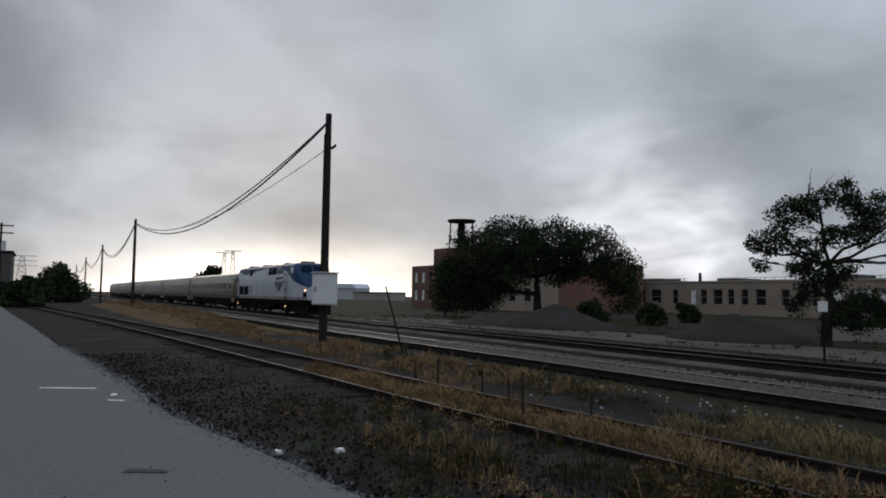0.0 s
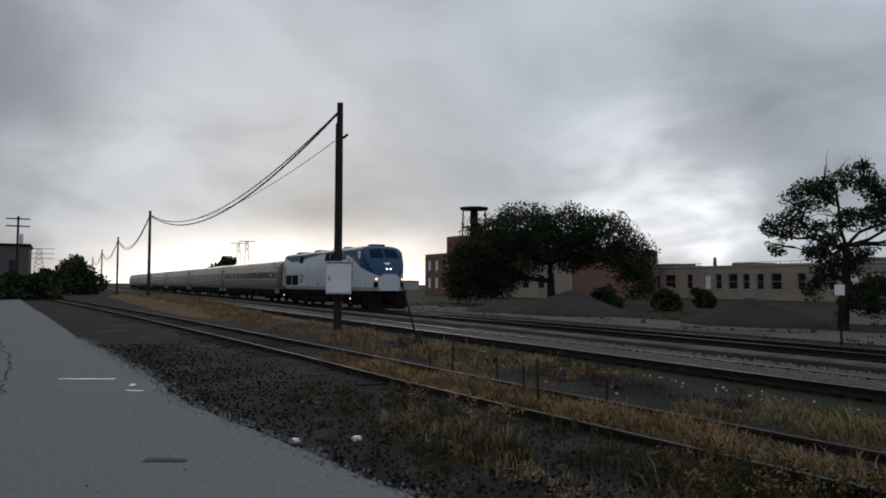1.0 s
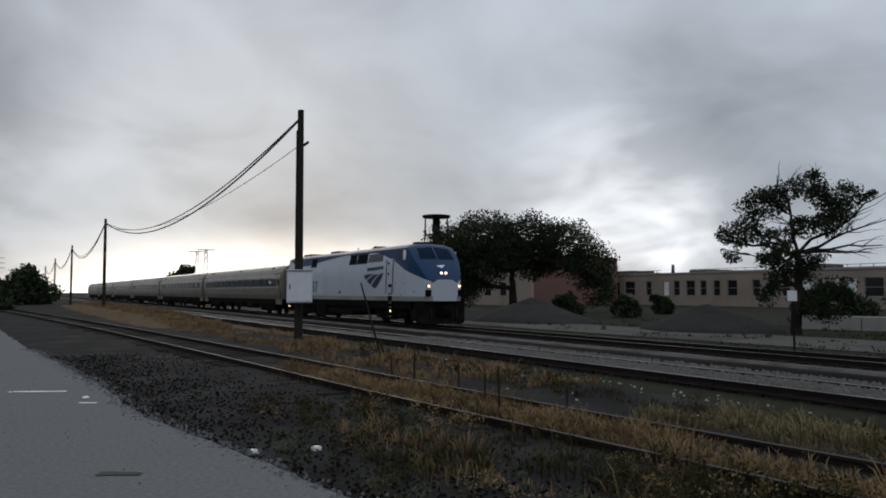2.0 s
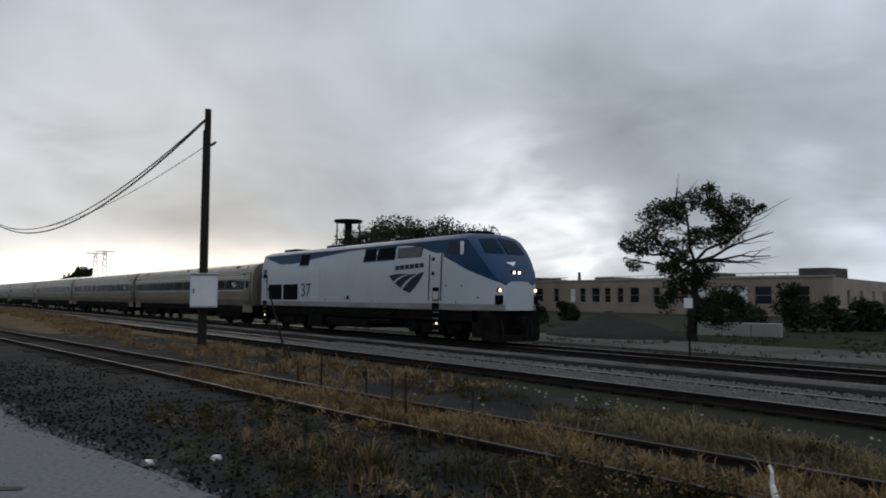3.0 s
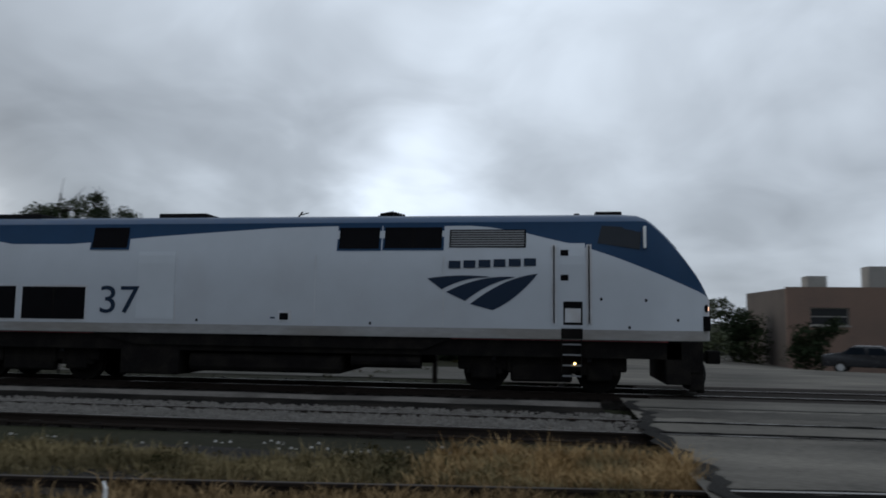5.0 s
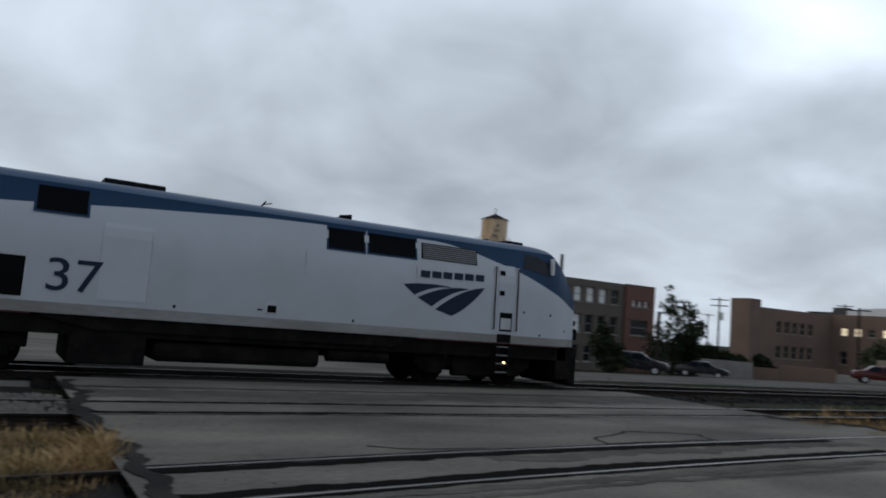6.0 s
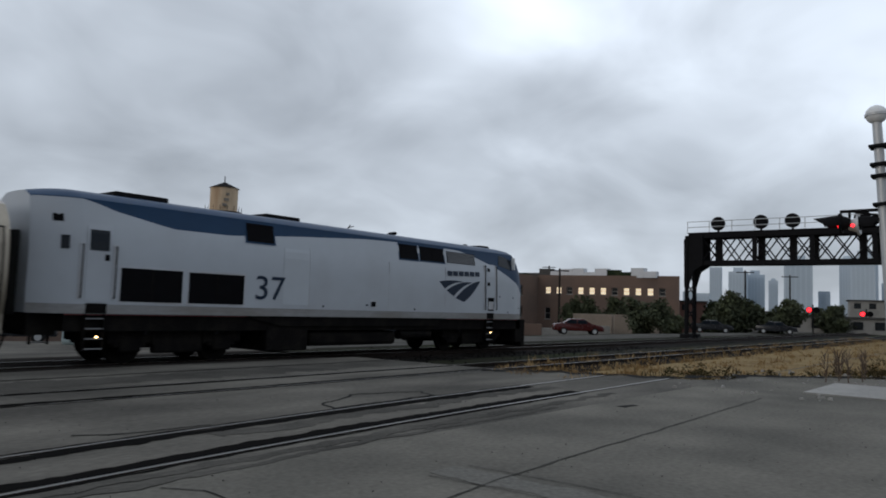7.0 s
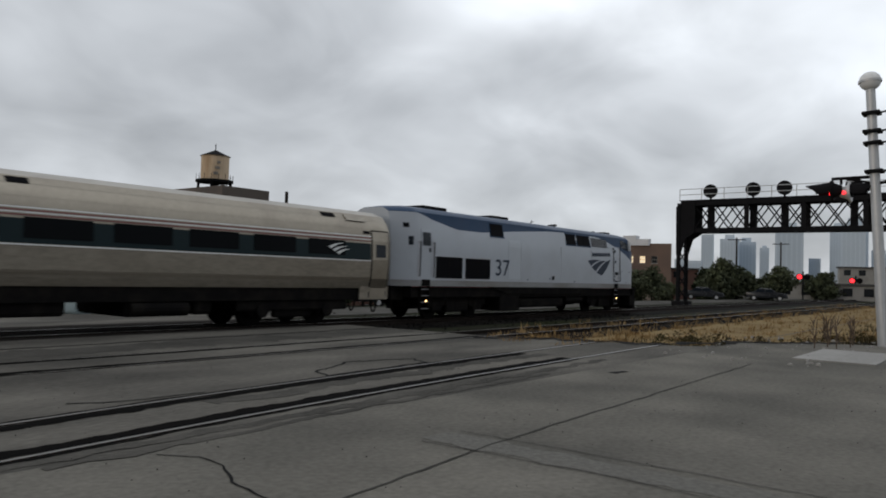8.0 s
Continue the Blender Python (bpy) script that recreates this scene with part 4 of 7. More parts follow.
for y in (-0.7, 0.55, 0.8):
    bm = bmesh.new()
    for k in range(6):
        a, b = k * 0.5, (k + 1) * 0.5
        rod(bm, (14.72 + 0.12 * math.sin(a), y, 0.9 - 0.13 * k), (14.72 + 0.12 * math.sin(b), y, 0.9 - 0.13 * (k + 1)), 0.025, seg=6)
    part("air_hose", bm, M_RUBBER, loco)

# fuel tank and boxes between the bogies
bm = bmesh.new()
box(bm, 2.3, 6.3, -1.32, 1.32, 0.34, 0.80, 0.12)
part("fuel_tank", bm, M_BLACK, loco)
bm = bmesh.new()
box(bm, 0.55, 2.12, -1.42, 1.42, 0.24, 1.1, 0.04)
part("battery_box", bm, M_BLACK, loco)
bm = bmesh.new()
prism(bm, [(-0.3, 1.27), (9.0, 1.27), (8.3, 0.98), (1.0, 0.98)], -1.47, 1.47)
part("side_skirt", bm, M_BLACK, loco)
for y in (-1.2, 1.2):
    bm = bmesh.new()
    rod(bm, (6.5, y, 0.68), (8.2, y, 0.68), 0.17, seg=12)
    part("air_reservoir", bm, M_BLACK, loco)


def wheelset_mesh():
    bm = bmesh.new()
    rod(bm, (0, -0.95, 0), (0, 0.95, 0), 0.09, seg=10)
    for sg in (-1, 1):
        m = Matrix.Rotation(radians(90), 4, "X")
        for y, r, d in ((0.745, 0.50, 0.10), (0.68, 0.53, 0.03)):
            bmesh.ops.create_cone(bm, cap_ends=True, segments=28, radius1=r, radius2=r, depth=d, matrix=Matrix.Translation((0, sg * y, 0)) @ m)
        for k in range(5):
            a = k * 1.2566
            rod(bm, (0.3 * math.cos(a), sg * 0.79, 0.3 * math.sin(a)), (0.3 * math.cos(a), sg * 0.81, 0.3 * math.sin(a)), 0.06, seg=8)
    ob = part("wheelset", bm, M_BLACK)
    me = ob.data
    bpy.data.objects.remove(ob)
    return me


WHEELS = wheelset_mesh()
wheelsets = []


def bogie(parent, x, base, inside=False):
    """A two-axle bogie frame; its wheelsets are parts of the vehicle."""
    for sg in (-1, 1):
        y = sg * 1.08
        bm = bmesh.new()
        box(bm, x - base / 2 - 0.62, x + base / 2 + 0.62, y - 0.10, y + 0.10, 0.52, 0.92, 0.05)
        box(bm, x - 0.72, x + 0.72, y - 0.12, y + 0.12, 0.26, 0.66, 0.06)
        for ax in (-base / 2, base / 2):
            box(bm, x + ax - 0.3, x + ax + 0.3, y - 0.12, y + 0.14, 0.30, 0.72, 0.06)
            for dx in (-0.36, 0.36):
                rod(bm, (x + ax + dx, y, 0.44), (x + ax + dx, y, 0.98), 0.10, seg=10)
        rod(bm, (x - 0.75, y + sg * 0.12, 0.5), (x - 0.75, y + sg * 0.12, 1.05), 0.05, seg=8)
        rod(bm, (x + 0.75, y + sg * 0.12, 0.5), (x + 0.75, y + sg * 0.12, 1.05), 0.05, seg=8)
        part("bogie_frame", bm, M_BLACK, parent)
    bm = bmesh.new()
    box(bm, x - base / 2 - 0.3, x + base / 2 + 0.3, -0.62, 0.62, 0.42, 1.10, 0.05)
    part("bolster", bm, M_BLACK, parent)
    for ax in (-base / 2, base / 2):
        w = new("wheelset", WHEELS)
        w.parent = parent
        w.matrix_basis = pose(x + ax, 0, 0.5)
        wheelsets.append((w, x + ax))


bogie(loco, 11.05, 2.7)
bogie(loco, -2.15, 2.7)
for x in (-3.2, -1.1, 9.95, 12.15):
    for sg in (-1, 1):
        bm = bmesh.new()
        box(bm, x - 0.05, x + 0.05, sg * 1.3, sg * 1.36, 0.75, 1.15, 0.01)
        part("shock_absorber", bm, M_IRON, loco)

# roof fittings
def roof_box(name, x0, x1, w, z0, z1, mat=M_BLUE, bevel=0.03):
    bm = bmesh.new()
    box(bm, x0, x1, -w, w, z0, z1, bevel)
    return part(name, bm, mat, loco)


roof_box("roof_hatch", -3.9, -2.4, 0.7, 4.22, 4.40, M_IRON)
roof_box("exhaust_hatch", 0.95, 2.3, 0.6, 4.22, 4.40, M_IRON)
roof_box("roof_walk", -2.2, 12.4, 0.30, 4.25, 4.295, M_BLUE)
roof_box("air_conditioner", 12.35, 13.0, 0.5, 4.24, 4.38, M_IRON)
roof_box("antenna_base", 11.85, 12.0, 0.08, 4.25, 4.40, M_IRON)
bm = bmesh.new()
for k, y in enumerate((-0.25, -0.12, 0.0, 0.12, 0.25)):
    rod(bm, (6.9 + 0.1 * k, y, 4.38), (7.25 + 0.05 * k, y, 4.41), 0.03, 0.06, seg=8)
box(bm, 6.85, 7.15, -0.3, 0.3, 4.24, 4.35)
part("horn", bm, M_IRON, loco)
bm = bmesh.new()
rod(bm, (4.65, -0.3, 4.24), (4.82, -0.3, 4.46), 0.022, seg=6)
rod(bm, (4.72, -0.3, 4.36), (4.98, -0.3, 4.43), 0.014, seg=6)
part("antenna", bm, M_IRON, loco)
# rear end: dark diaphragm and small windows
bm = bmesh.new()
box(bm, -6.16, -5.98, -0.46, 0.46, 1.2, 3.2, 0.05)
part("gangway", bm, M_RUBBER, loco)
plate("rear_vent", rect(-5.62, -5.42, 3.42, 3.60), M_GRILLE, 0.012)
plate("rear_window", rect(-5.46, -5.30, 2.78, 3.10), M_GLASS, 0.012)


# ---- coaches: fittings, built on the first and copied ----
def coach_half(z):
    for (wa, a), (wb, b) in zip(COACH, COACH[1:]):
        if z <= b:
            return mix(wa, wb, max(0, z - a) / (b - a))
    return 0.0


def coach_panel(c, name, x0, x1, z0, z1, mat, proud=0.012, label="", sides=(-1, 1), cuts=2):
    for sg in sides:
        bm = bmesh.new()
        zs = [mix(z0, z1, i / cuts) for i in range(cuts + 1)]
        A = [[bm.verts.new((x, sg * (coach_half(z) + o), z)) for z in zs] for x, o in ((x0, -0.03), (x0, proud), (x1, proud), (x1, -0.03))]
        for p, q in zip(A, A[1:]):
            for i in range(cuts):
                bm.faces.new((p[i], q[i], q[i + 1], p[i + 1]))
        for i in (0, cuts):
            bm.faces.new([col[i] for col in A])
        part(name, bm, mat, c, label)


def dress(c):
    ends = lambda x0, x1: ((x0, x1), (-25.85 - x1, -25.85 - x0))
    # the duller panel puts the ground's reflection into the lower side's colour
    coach_panel(c, "lower_panel", -24.5, -1.38, 1.2, 2.09, M_DIMSTEEL, 0.004, "brownish steel lower side, dulled for the ground's reflection", cuts=5)
    coach_panel(c, "window_band", -24.5, -1.38, 2.14, 2.70, M_STRIPE, 0.008)
    for z, m in ((2.10, M_WHITE), (2.76, M_RED), (2.82, M_WHITE), (2.87, M_RED), (2.93, M_WHITE)):
        coach_panel(c, "stripe", -24.5, -1.38, z, z + 0.03, m, 0.012, cuts=1)
    for k in range(9):
        x = -21.5 + k * 2.09 + 0.6
        coach_panel(c, "window", x, x + 1.58, 2.26, 2.74, M_TINT, 0.018, cuts=1)
    for x0, x1 in ends(-1.30, -0.52):
        coach_panel(c, "door", x0, x1, 0.86, 3.12, M_STEEL, 0.02, cuts=7)
        coach_panel(c, "door_window", x0 + 0.17, x1 - 0.13, 2.24, 2.68, M_GLASS, 0.028, cuts=1)
        for a, b in ((x0 - 0.045, x0), (x1, x1 + 0.045)):
            coach_panel(c, "door_groove", a, b, 0.86, 3.16, M_RUBBER, 0.008, cuts=7)
        coach_panel(c, "door_lintel", x0 - 0.045, x1 + 0.045, 3.125, 3.165, M_RUBBER, 0.008, cuts=1)
    for x0, x1 in ends(-1.77, -0.37):
        coach_panel(c, "vestibule_skirt", x0, x1, 0.80, 1.24, M_DIMSTEEL, 0.006, cuts=2)
    for x0, x1 in ends(-1.73, -1.40):
        coach_panel(c, "door_vent", x0, x1, 3.02, 3.12, M_GRILLE, 0.012, cuts=1)
    for x0, x1 in ends(-3.43, -2.85):
        coach_panel(c, "roof_grille", x0, x1, 3.50, 3.64, M_GRILLE, 0.02, cuts=1)
    for x0, x1 in ends(-2.42, -1.5):
        coach_panel(c, "roof_hatch", x0, x1, 3.44, 3.64, M_DIMSTEEL, 0.05, cuts=1)
    coach_panel(c, "roof_grille", -12.85, -12.35, 3.50, 3.64, M_GRILLE, 0.02, cuts=1)
    for k in range(4):
        z = 1.30 + k * 0.18
        coach_panel(c, "rib", -24.5, -1.39, z, z + 0.015, M_DIMSTEEL, 0.010, cuts=1)
    for k in range(2):
        z = 3.2 + k * 0.3
        coach_panel(c, "rib", -25.0, -0.8, z, z + 0.015, M_STEEL, 0.006, cuts=1)
    for x, z, L in ((-3.36, 2.52, 0.40), (-3.18, 2.43, 0.40), (-3.0, 2.34, 0.34)):
        for sg in (-1, 1):
            bm = bmesh.new()
            y = sg * (coach_half(2.4) + 0.024)
            up = bent((x, z), (x + L + 0.25, z + 0.13), 0.04, 6)
            lo = bent((x + 0.11, z - 0.065), (x + L + 0.25, z + 0.12), 0.04, 6)
            prism(bm, up + lo[::-1], y - 0.006, y + 0.006)
            part("emblem_band", bm, M_WHITE, c)
    for x0, x1, z0 in ((-9.95, -8.11, 0.40), (-7.97, -7.40, 0.42), (-14.6, -11.4, 0.46), (-18.2, -16.0, 0.42)):
        bm = bmesh.new()
        box(bm, x0, x1, -1.30, 1.30, z0, 1.02, 0.10)
        part("equipment_box", bm, M_BLACK, c)
    for sg in (-1, 1):
        bm = bmesh.new()
        rod(bm, (-9.85, sg * 1.28, 0.60), (-8.2, sg * 1.28, 0.60), 0.19, seg=14)
        part("air_reservoir", bm, M_BLACK, c)
    bm = bmesh.new()
    box(bm, -25.3, -0.5, -1.40, 1.40, 0.80, 1.19)
    part("underframe", bm, M_BLACK, c)
    for x in (-4.4, -21.45):
        for sg in (-1, 1):
            bm = bmesh.new()
            box(bm, x - 2.2, x + 2.2, sg * 1.20, sg * 1.32, 0.48, 0.80, 0.06)
            for dx in (-1.3, 1.3):
                rod(bm, (x + dx, sg * 1.10, 0.5), (x + dx, sg * 1.36, 0.5), 0.22, seg=14)
            part("equaliser_bar", bm, M_BLACK, c)
    for x in (-0.42, -25.46):
        bm = bmesh.new()
        box(bm, x - 0.22, x + 0.28, -0.62, 0.62, 0.95, 3.3, 0.06)
        part("gangway", bm, M_RUBBER, c)
    for x, s2 in ((-0.4, 1), (-25.4, -1)):
        bm = bmesh.new()
        rod(bm, (x, 0, 0.8), (x + s2 * 0.4, 0, 0.8), 0.1, seg=8)
        part("coupler", bm, M_BLACK, c)
        for y in (-0.6, 0.5):
            bm = bmesh.new()
            pts = [(x + s2 * 0.42 * i / 5, y, 0.75 - 0.45 * math.sin(math.pi * i / 5)) for i in range(6)]
            for a, b in zip(pts, pts[1:]):
                rod(bm, a, b, 0.03, seg=6)
            part("hose", bm, M_BLACK, c)
    bogie(c, -4.4, 2.6)
    bogie(c, -21.45, 2.6)


dress(first_coach)
coaches = [first_coach] + [copy_thing(first_coach, pose(run(0) - 6.25 - 25.9 * k, TRACK_Y, 0)) for k in range(1, N_COACHES)]
for c in coaches[1:]:
    for o in c.children:
        if o.name.startswith("wheelset"):
            wheelsets.append((o, o.matrix_basis.translation.x))


# ---- buildings ----
def polar(bearing, d):
    """Plan place at a bearing (0: straight across the line, + to the right) and distance from the film-maker."""
    a = radians(bearing)
    return d * math.sin(a), d * math.cos(a)


def wall_with_openings(parent, a, b, z0, z1, rows, mat, thick=0.35, glazed=True, pane=M_DARKWIN, special=None, frame_mat=M_CONCRETE):
    """A wall from a to b in plan; rows: (z low, z high, [(u0, u1), ...]) openings that go through it."""
    a, b = Vector((*a, 0)), Vector((*b, 0))
    d = (b - a)
    L = d.length
    m = Matrix.Translation(a) @ Matrix.Rotation(math.atan2(d.y, d.x), 4, "Z")
    bm = bmesh.new()
    z = z0
    k = 0
    for lo, hi, opens in sorted(rows):
        box(bm, 0, L, 0, thick, z, lo)
        u = 0.0
        for u0, u1 in sorted(opens):
            if u0 - u > 0.02:
                box(bm, u, u0, 0, thick, lo, hi)
            u = u1
        if L - u > 0.02:
            box(bm, u, L, 0, thick, lo, hi)
        z = hi
    box(bm, 0, L, 0, thick, z, z1)
    w = part("wall", bm, mat, parent)
    w.matrix_basis = m
    for lo, hi, opens in rows:
        for u0, u1 in opens:
            k += 1
            if glazed is False:
                continue
            bm = bmesh.new()
            f = 0.07
            for q in ((u0, u0 + f, lo, hi), (u1 - f, u1, lo, hi), (u0 + f, u1 - f, lo, lo + f), (u0 + f, u1 - f, hi - f, hi), (u0 + f, u1 - f, (lo + hi) / 2 - 0.03, (lo + hi) / 2 + 0.03)):
                box(bm, q[0], q[1], thick * 0.45, thick * 0.75, q[2], q[3])
            win = part("window", bm, frame_mat, parent)
            win.matrix_basis = m
            bm = bmesh.new()
            box(bm, u0 + f, u1 - f, thick * 0.55, thick * 0.65, lo + f, hi - f)
            part("pane", bm, (special or {}).get(k, pane), win)
            bm = bmesh.new()
            box(bm, u0 - 0.08, u1 + 0.08, -0.06, thick * 0.4, lo - 0.09, lo - 0.004)
            part("sill", bm, M_CONCRETE, win)
    return w


def solid(parent, name, x0, x1, y0, y1, z0, z1, mat, bevel=0.0):
    bm = bmesh.new()
    box(bm, x0, x1, y0, y1, z0, z1, bevel)
    return part(name, bm, mat, parent)


# long low beige works across the line
works = thing("factory_building", "long low beige works building with a row of windows", "building")
fx0, fx1, fy = -118.0, -41.5, 88.0
rng = random.Random(11)
opens, special = [], {}
u = 4.0
k = 0
while u < fx1 - fx0 - 4:
    w = rng.choice((1.2, 1.2, 1.7, 2.3))
    k += 1
    opens.append((u, u + w))
    if rng.random() < 0.28:
        special[k] = M_WHITE
    u += w + rng.choice((0.9, 1.2, 2.4))
wall_with_openings(works, (fx0, fy), (fx1, fy), -0.5, 4.55, [(1.25, 3.5, opens)], M_BEIGE, special=special)
side_opens = [(6 + 7 * i, 7.4 + 7 * i) for i in range(9)]
wall_with_openings(works, (fx1, fy + 0.352), (fx1 - 16, 165), -0.5, 4.5, [(1.2, 3.1, side_opens)], M_BEIGE)
solid(works, "roof", fx0, fx1 - 15.5, fy + 0.4, 160, 4.1, 4.4, M_ROOF)
solid(works, "cornice", fx0 - 0.2, fx1 + 0.2, fy - 0.12, fy + 0.3, 4.552, 4.75, M_CONCRETE)
for x0, x1, h in ((-96, -92, 1.0), (-80, -76, 0.8), (-60.5, -58.5, 1.1), (-47, -43.4, 1.35)):
    solid(works, "roof_house", x0, x1, fy + 3, fy + 8, 4.4, 4.4 + h, M_ROOF)
for x0, x1 in ((-104, -84), (-78, -62), (-57, -46)):
    for x in np.arange(x0, x1, 1.6):
        solid(works, "railing_post", x, x + 0.07, fy + 1.0, fy + 1.07, 4.4, 5.2, M_BEIGE)
    for z in (4.8, 5.16):
        solid(works, "railing", x0, x1, fy + 1.002, fy + 1.068, z, z + 0.07, M_BEIGE)
bm = bmesh.new()
rod(bm, (-86, fy + 6, 4.3), (-86, fy + 6, 6.3), 0.3, 0.22)
part("chimney", bm, M_ROOF, works)
for x0, x1, h in ((-95, -94, 1.9), (-91.6, -89.2, 1.6)):
    solid(works, "loading_door", x0, x1, fy - 0.06, fy - 0.01, -0.4, h, M_CONCRETE)

# red brick mill with the empty tank stand
mill = thing("brick_mill", "dark red brick mill with a stair tower", "building")
bx, by = polar(-63.9, 145)
wall_with_openings(mill, (bx, by), (bx + 9.5, by), -1, 7.5, [(1.0, 3.0, [(1.0, 2.4), (4.0, 5.4), (7.0, 8.4)]), (4.3, 6.3, [(1.0, 2.4), (4.0, 5.4), (7.0, 8.4)])], M_BRICK, special={1: M_WHITE, 2: M_WHITE, 4: M_WHITE, 5: M_WHITE})
solid(mill, "rear_block", bx + 0.02, bx + 40, by + 0.36, by + 22, -1, 7.3, M_BRICK)
solid(mill, "stair_tower", bx + 9.52, bx + 16, by - 0.3, by + 8, -1, 10.4, M_BRICK)
wall_with_openings(mill, (bx + 16.02, by), (bx + 46, by), -1, 7.3, [(1.2, 3.2, [(2 + 4 * i, 3.8 + 4 * i) for i in range(6)])], M_BEIGE)

stand = thing("water_tank_stand", "rusty iron tank stand without its tank", "water tower", pose(*polar(-60.15, 162), 0))
for sx in (-1, 1):
    for sy in (-1, 1):
        bm = bmesh.new()
        rod(bm, (sx * 2.0, sy * 2.0, 7.0), (sx * 1.75, sy * 1.75, 18.0), 0.16)
        part("leg", bm, M_IRON, stand)
bm = bmesh.new()
rod(bm, (0, 0, 6.0), (0, 0, 18.0), 0.6)
part("riser_pipe", bm, M_IRON, stand)
bm = bmesh.new()
rod(bm, (0, 0, 18.0), (0, 0, 18.5), 3.0, 3.1, seg=20)
part("platform", bm, M_IRON, stand)
for z in (10.5, 14.3):
    bm = bmesh.new()
    for a, b in (((-1.9, -1.9), (1.9, -1.9)), ((1.9, -1.9), (1.9, 1.9)), ((1.9, 1.9), (-1.9, 1.9)), ((-1.9, 1.9), (-1.9, -1.9))):
        rod(bm, (*a, z), (*b, z), 0.1)
    part("brace", bm, M_IRON, stand)
solid(stand, "base", -3, 3, -3, 3, -0.5, 7.2, M_BRICK)

# old three-storey warehouse, half a shell, and its low wing
ware = thing("warehouse", "sooty brown brick warehouse with sky-white panes in its window holes", "building")
W0, W1, WY, WZ = 44.0, 59.0, 55.5, -2.0
ops = [(1.0 + 1.62 * i, 2.0 + 1.62 * i) for i in range(9)]
# white panes paint the bright sky into some window holes
wall_with_openings(ware, (W0, WY), (W1 - 4.1, WY), WZ, 7.1, [(-0.9, 0.7, ops[:6]), (1.9, 3.7, ops[:6]), (4.9, 6.4, ops[:6])], M_OLDBRICK, special={7: M_WHITE, 8: M_WHITE, 9: M_WHITE, 13: M_WHITE, 14: M_WHITE, 15: M_WHITE, 16: M_WHITE, 17: M_WHITE})
wall_with_openings(ware, (W1 - 4.08, WY - 0.25), (W1, WY - 0.25), WZ, 7.15, [(2.0, 3.6, [(0.8, 3.2)]), (4.9, 5.6, [(0.9, 1.5), (1.75, 2.35), (2.6, 3.2)])], M_BRICK, special={2: M_WHITE, 3: M_WHITE, 4: M_WHITE})
solid(ware, "rear_block", W0, W1 - 0.02, WY + 0.4, WY + 14, WZ, 6.9, M_OLDBRICK)
solid(ware, "stair_tower", 38.9, W0 - 0.02, WY - 0.4, WY + 7, WZ, 8.95, M_OLDBRICK)
solid(ware, "tower_window", 42.4, 43.3, WY - 0.43, WY - 0.39, 6.9, 8.1, M_DARKWIN)
for z in (2.0, 4.6):
    solid(ware, "tower_window", 42.3, 43.3, WY - 0.43, WY - 0.39, z, z + 1.5, M_DARKWIN)
solid(ware, "sign_board", 40.6, 42.2, WY - 0.5, WY - 0.42, 5.2, 5.9, M_CONCRETE)
wing = thing("warehouse_wing", "low brown brick wing with two dark windows", "building")
wall_with_openings(wing, (16.0, WY - 1.5), (38.8, WY - 1.5), WZ, 4.2, [(1.6, 2.8, [(1.5, 4.0), (6.5, 9.0), (15.5, 17.0)])], M_TANBRICK)
solid(wing, "rear_block", 16.02, 38.8, WY - 1.1, WY + 9, WZ, 4.1, M_OLDBRICK)
bm = bmesh.new()
prism(bm, [(26, 4.1), (40, 4.1), (40, 6.4), (36, 6.4)], WY + 2, WY + 12)
part("pitched_roof", bm, M_ROOF, wing)
for x, h in ((18.2, 1.0), (22.3, 1.7), (25.2, 0.8)):
    solid(wing, "roof_vent", x, x + 1.3, WY + 1, WY + 2.3, 4.1, 4.1 + h, M_CONCRETE)

# water tower with its tan tank
wt = thing("water_tower", "tan cylindrical water tank on iron legs", "water tower", pose(*polar(34.62, 100), -1.9))
bm = bmesh.new()
rod(bm, (0, 0, 14.9), (0, 0, 18.0), 1.75, seg=24)
part("tank", bm, M_TANK, wt)
bm = bmesh.new()
rod(bm, (0, 0, 18.0), (0, 0, 18.8), 1.9, 0.12, seg=24)
rod(bm, (0, 0, 18.8), (0, 0, 19.6), 0.06)
part("conical_roof", bm, M_IRON, wt, "dark conical tank roof")
bm = bmesh.new()
rod(bm, (0, 0, 14.6), (0, 0, 14.9), 2.35, seg=24)
for i in range(16):
    a = i * math.pi / 8
    rod(bm, (2.3 * math.cos(a), 2.3 * math.sin(a), 14.9), (2.3 * math.cos(a), 2.3 * math.sin(a), 15.6), 0.03, seg=5)
part("balcony", bm, M_IRON, wt)
for sx in (-1, 1):
    for sy in (-1, 1):
        bm = bmesh.new()
        rod(bm, (sx * 2.2, sy * 2.2, 0), (sx * 1.4, sy * 1.4, 14.7), 0.17)
        part("leg", bm, M_IRON, wt)
bm = bmesh.new()
rod(bm, (0, 0, 0), (0, 0, 14.7), 0.25)
part("riser_pipe", bm, M_IRON, wt)
for i in range(3):
    bm = bmesh.new()
    z = 15.5 + 0.7 * i
    box(bm, -1.3 + 0.25 * i, -0.7 + 0.25 * i, -1.70, -1.5, z, z + 0.35)
    part("faded_mark", bm, M_RUBBLE, wt)

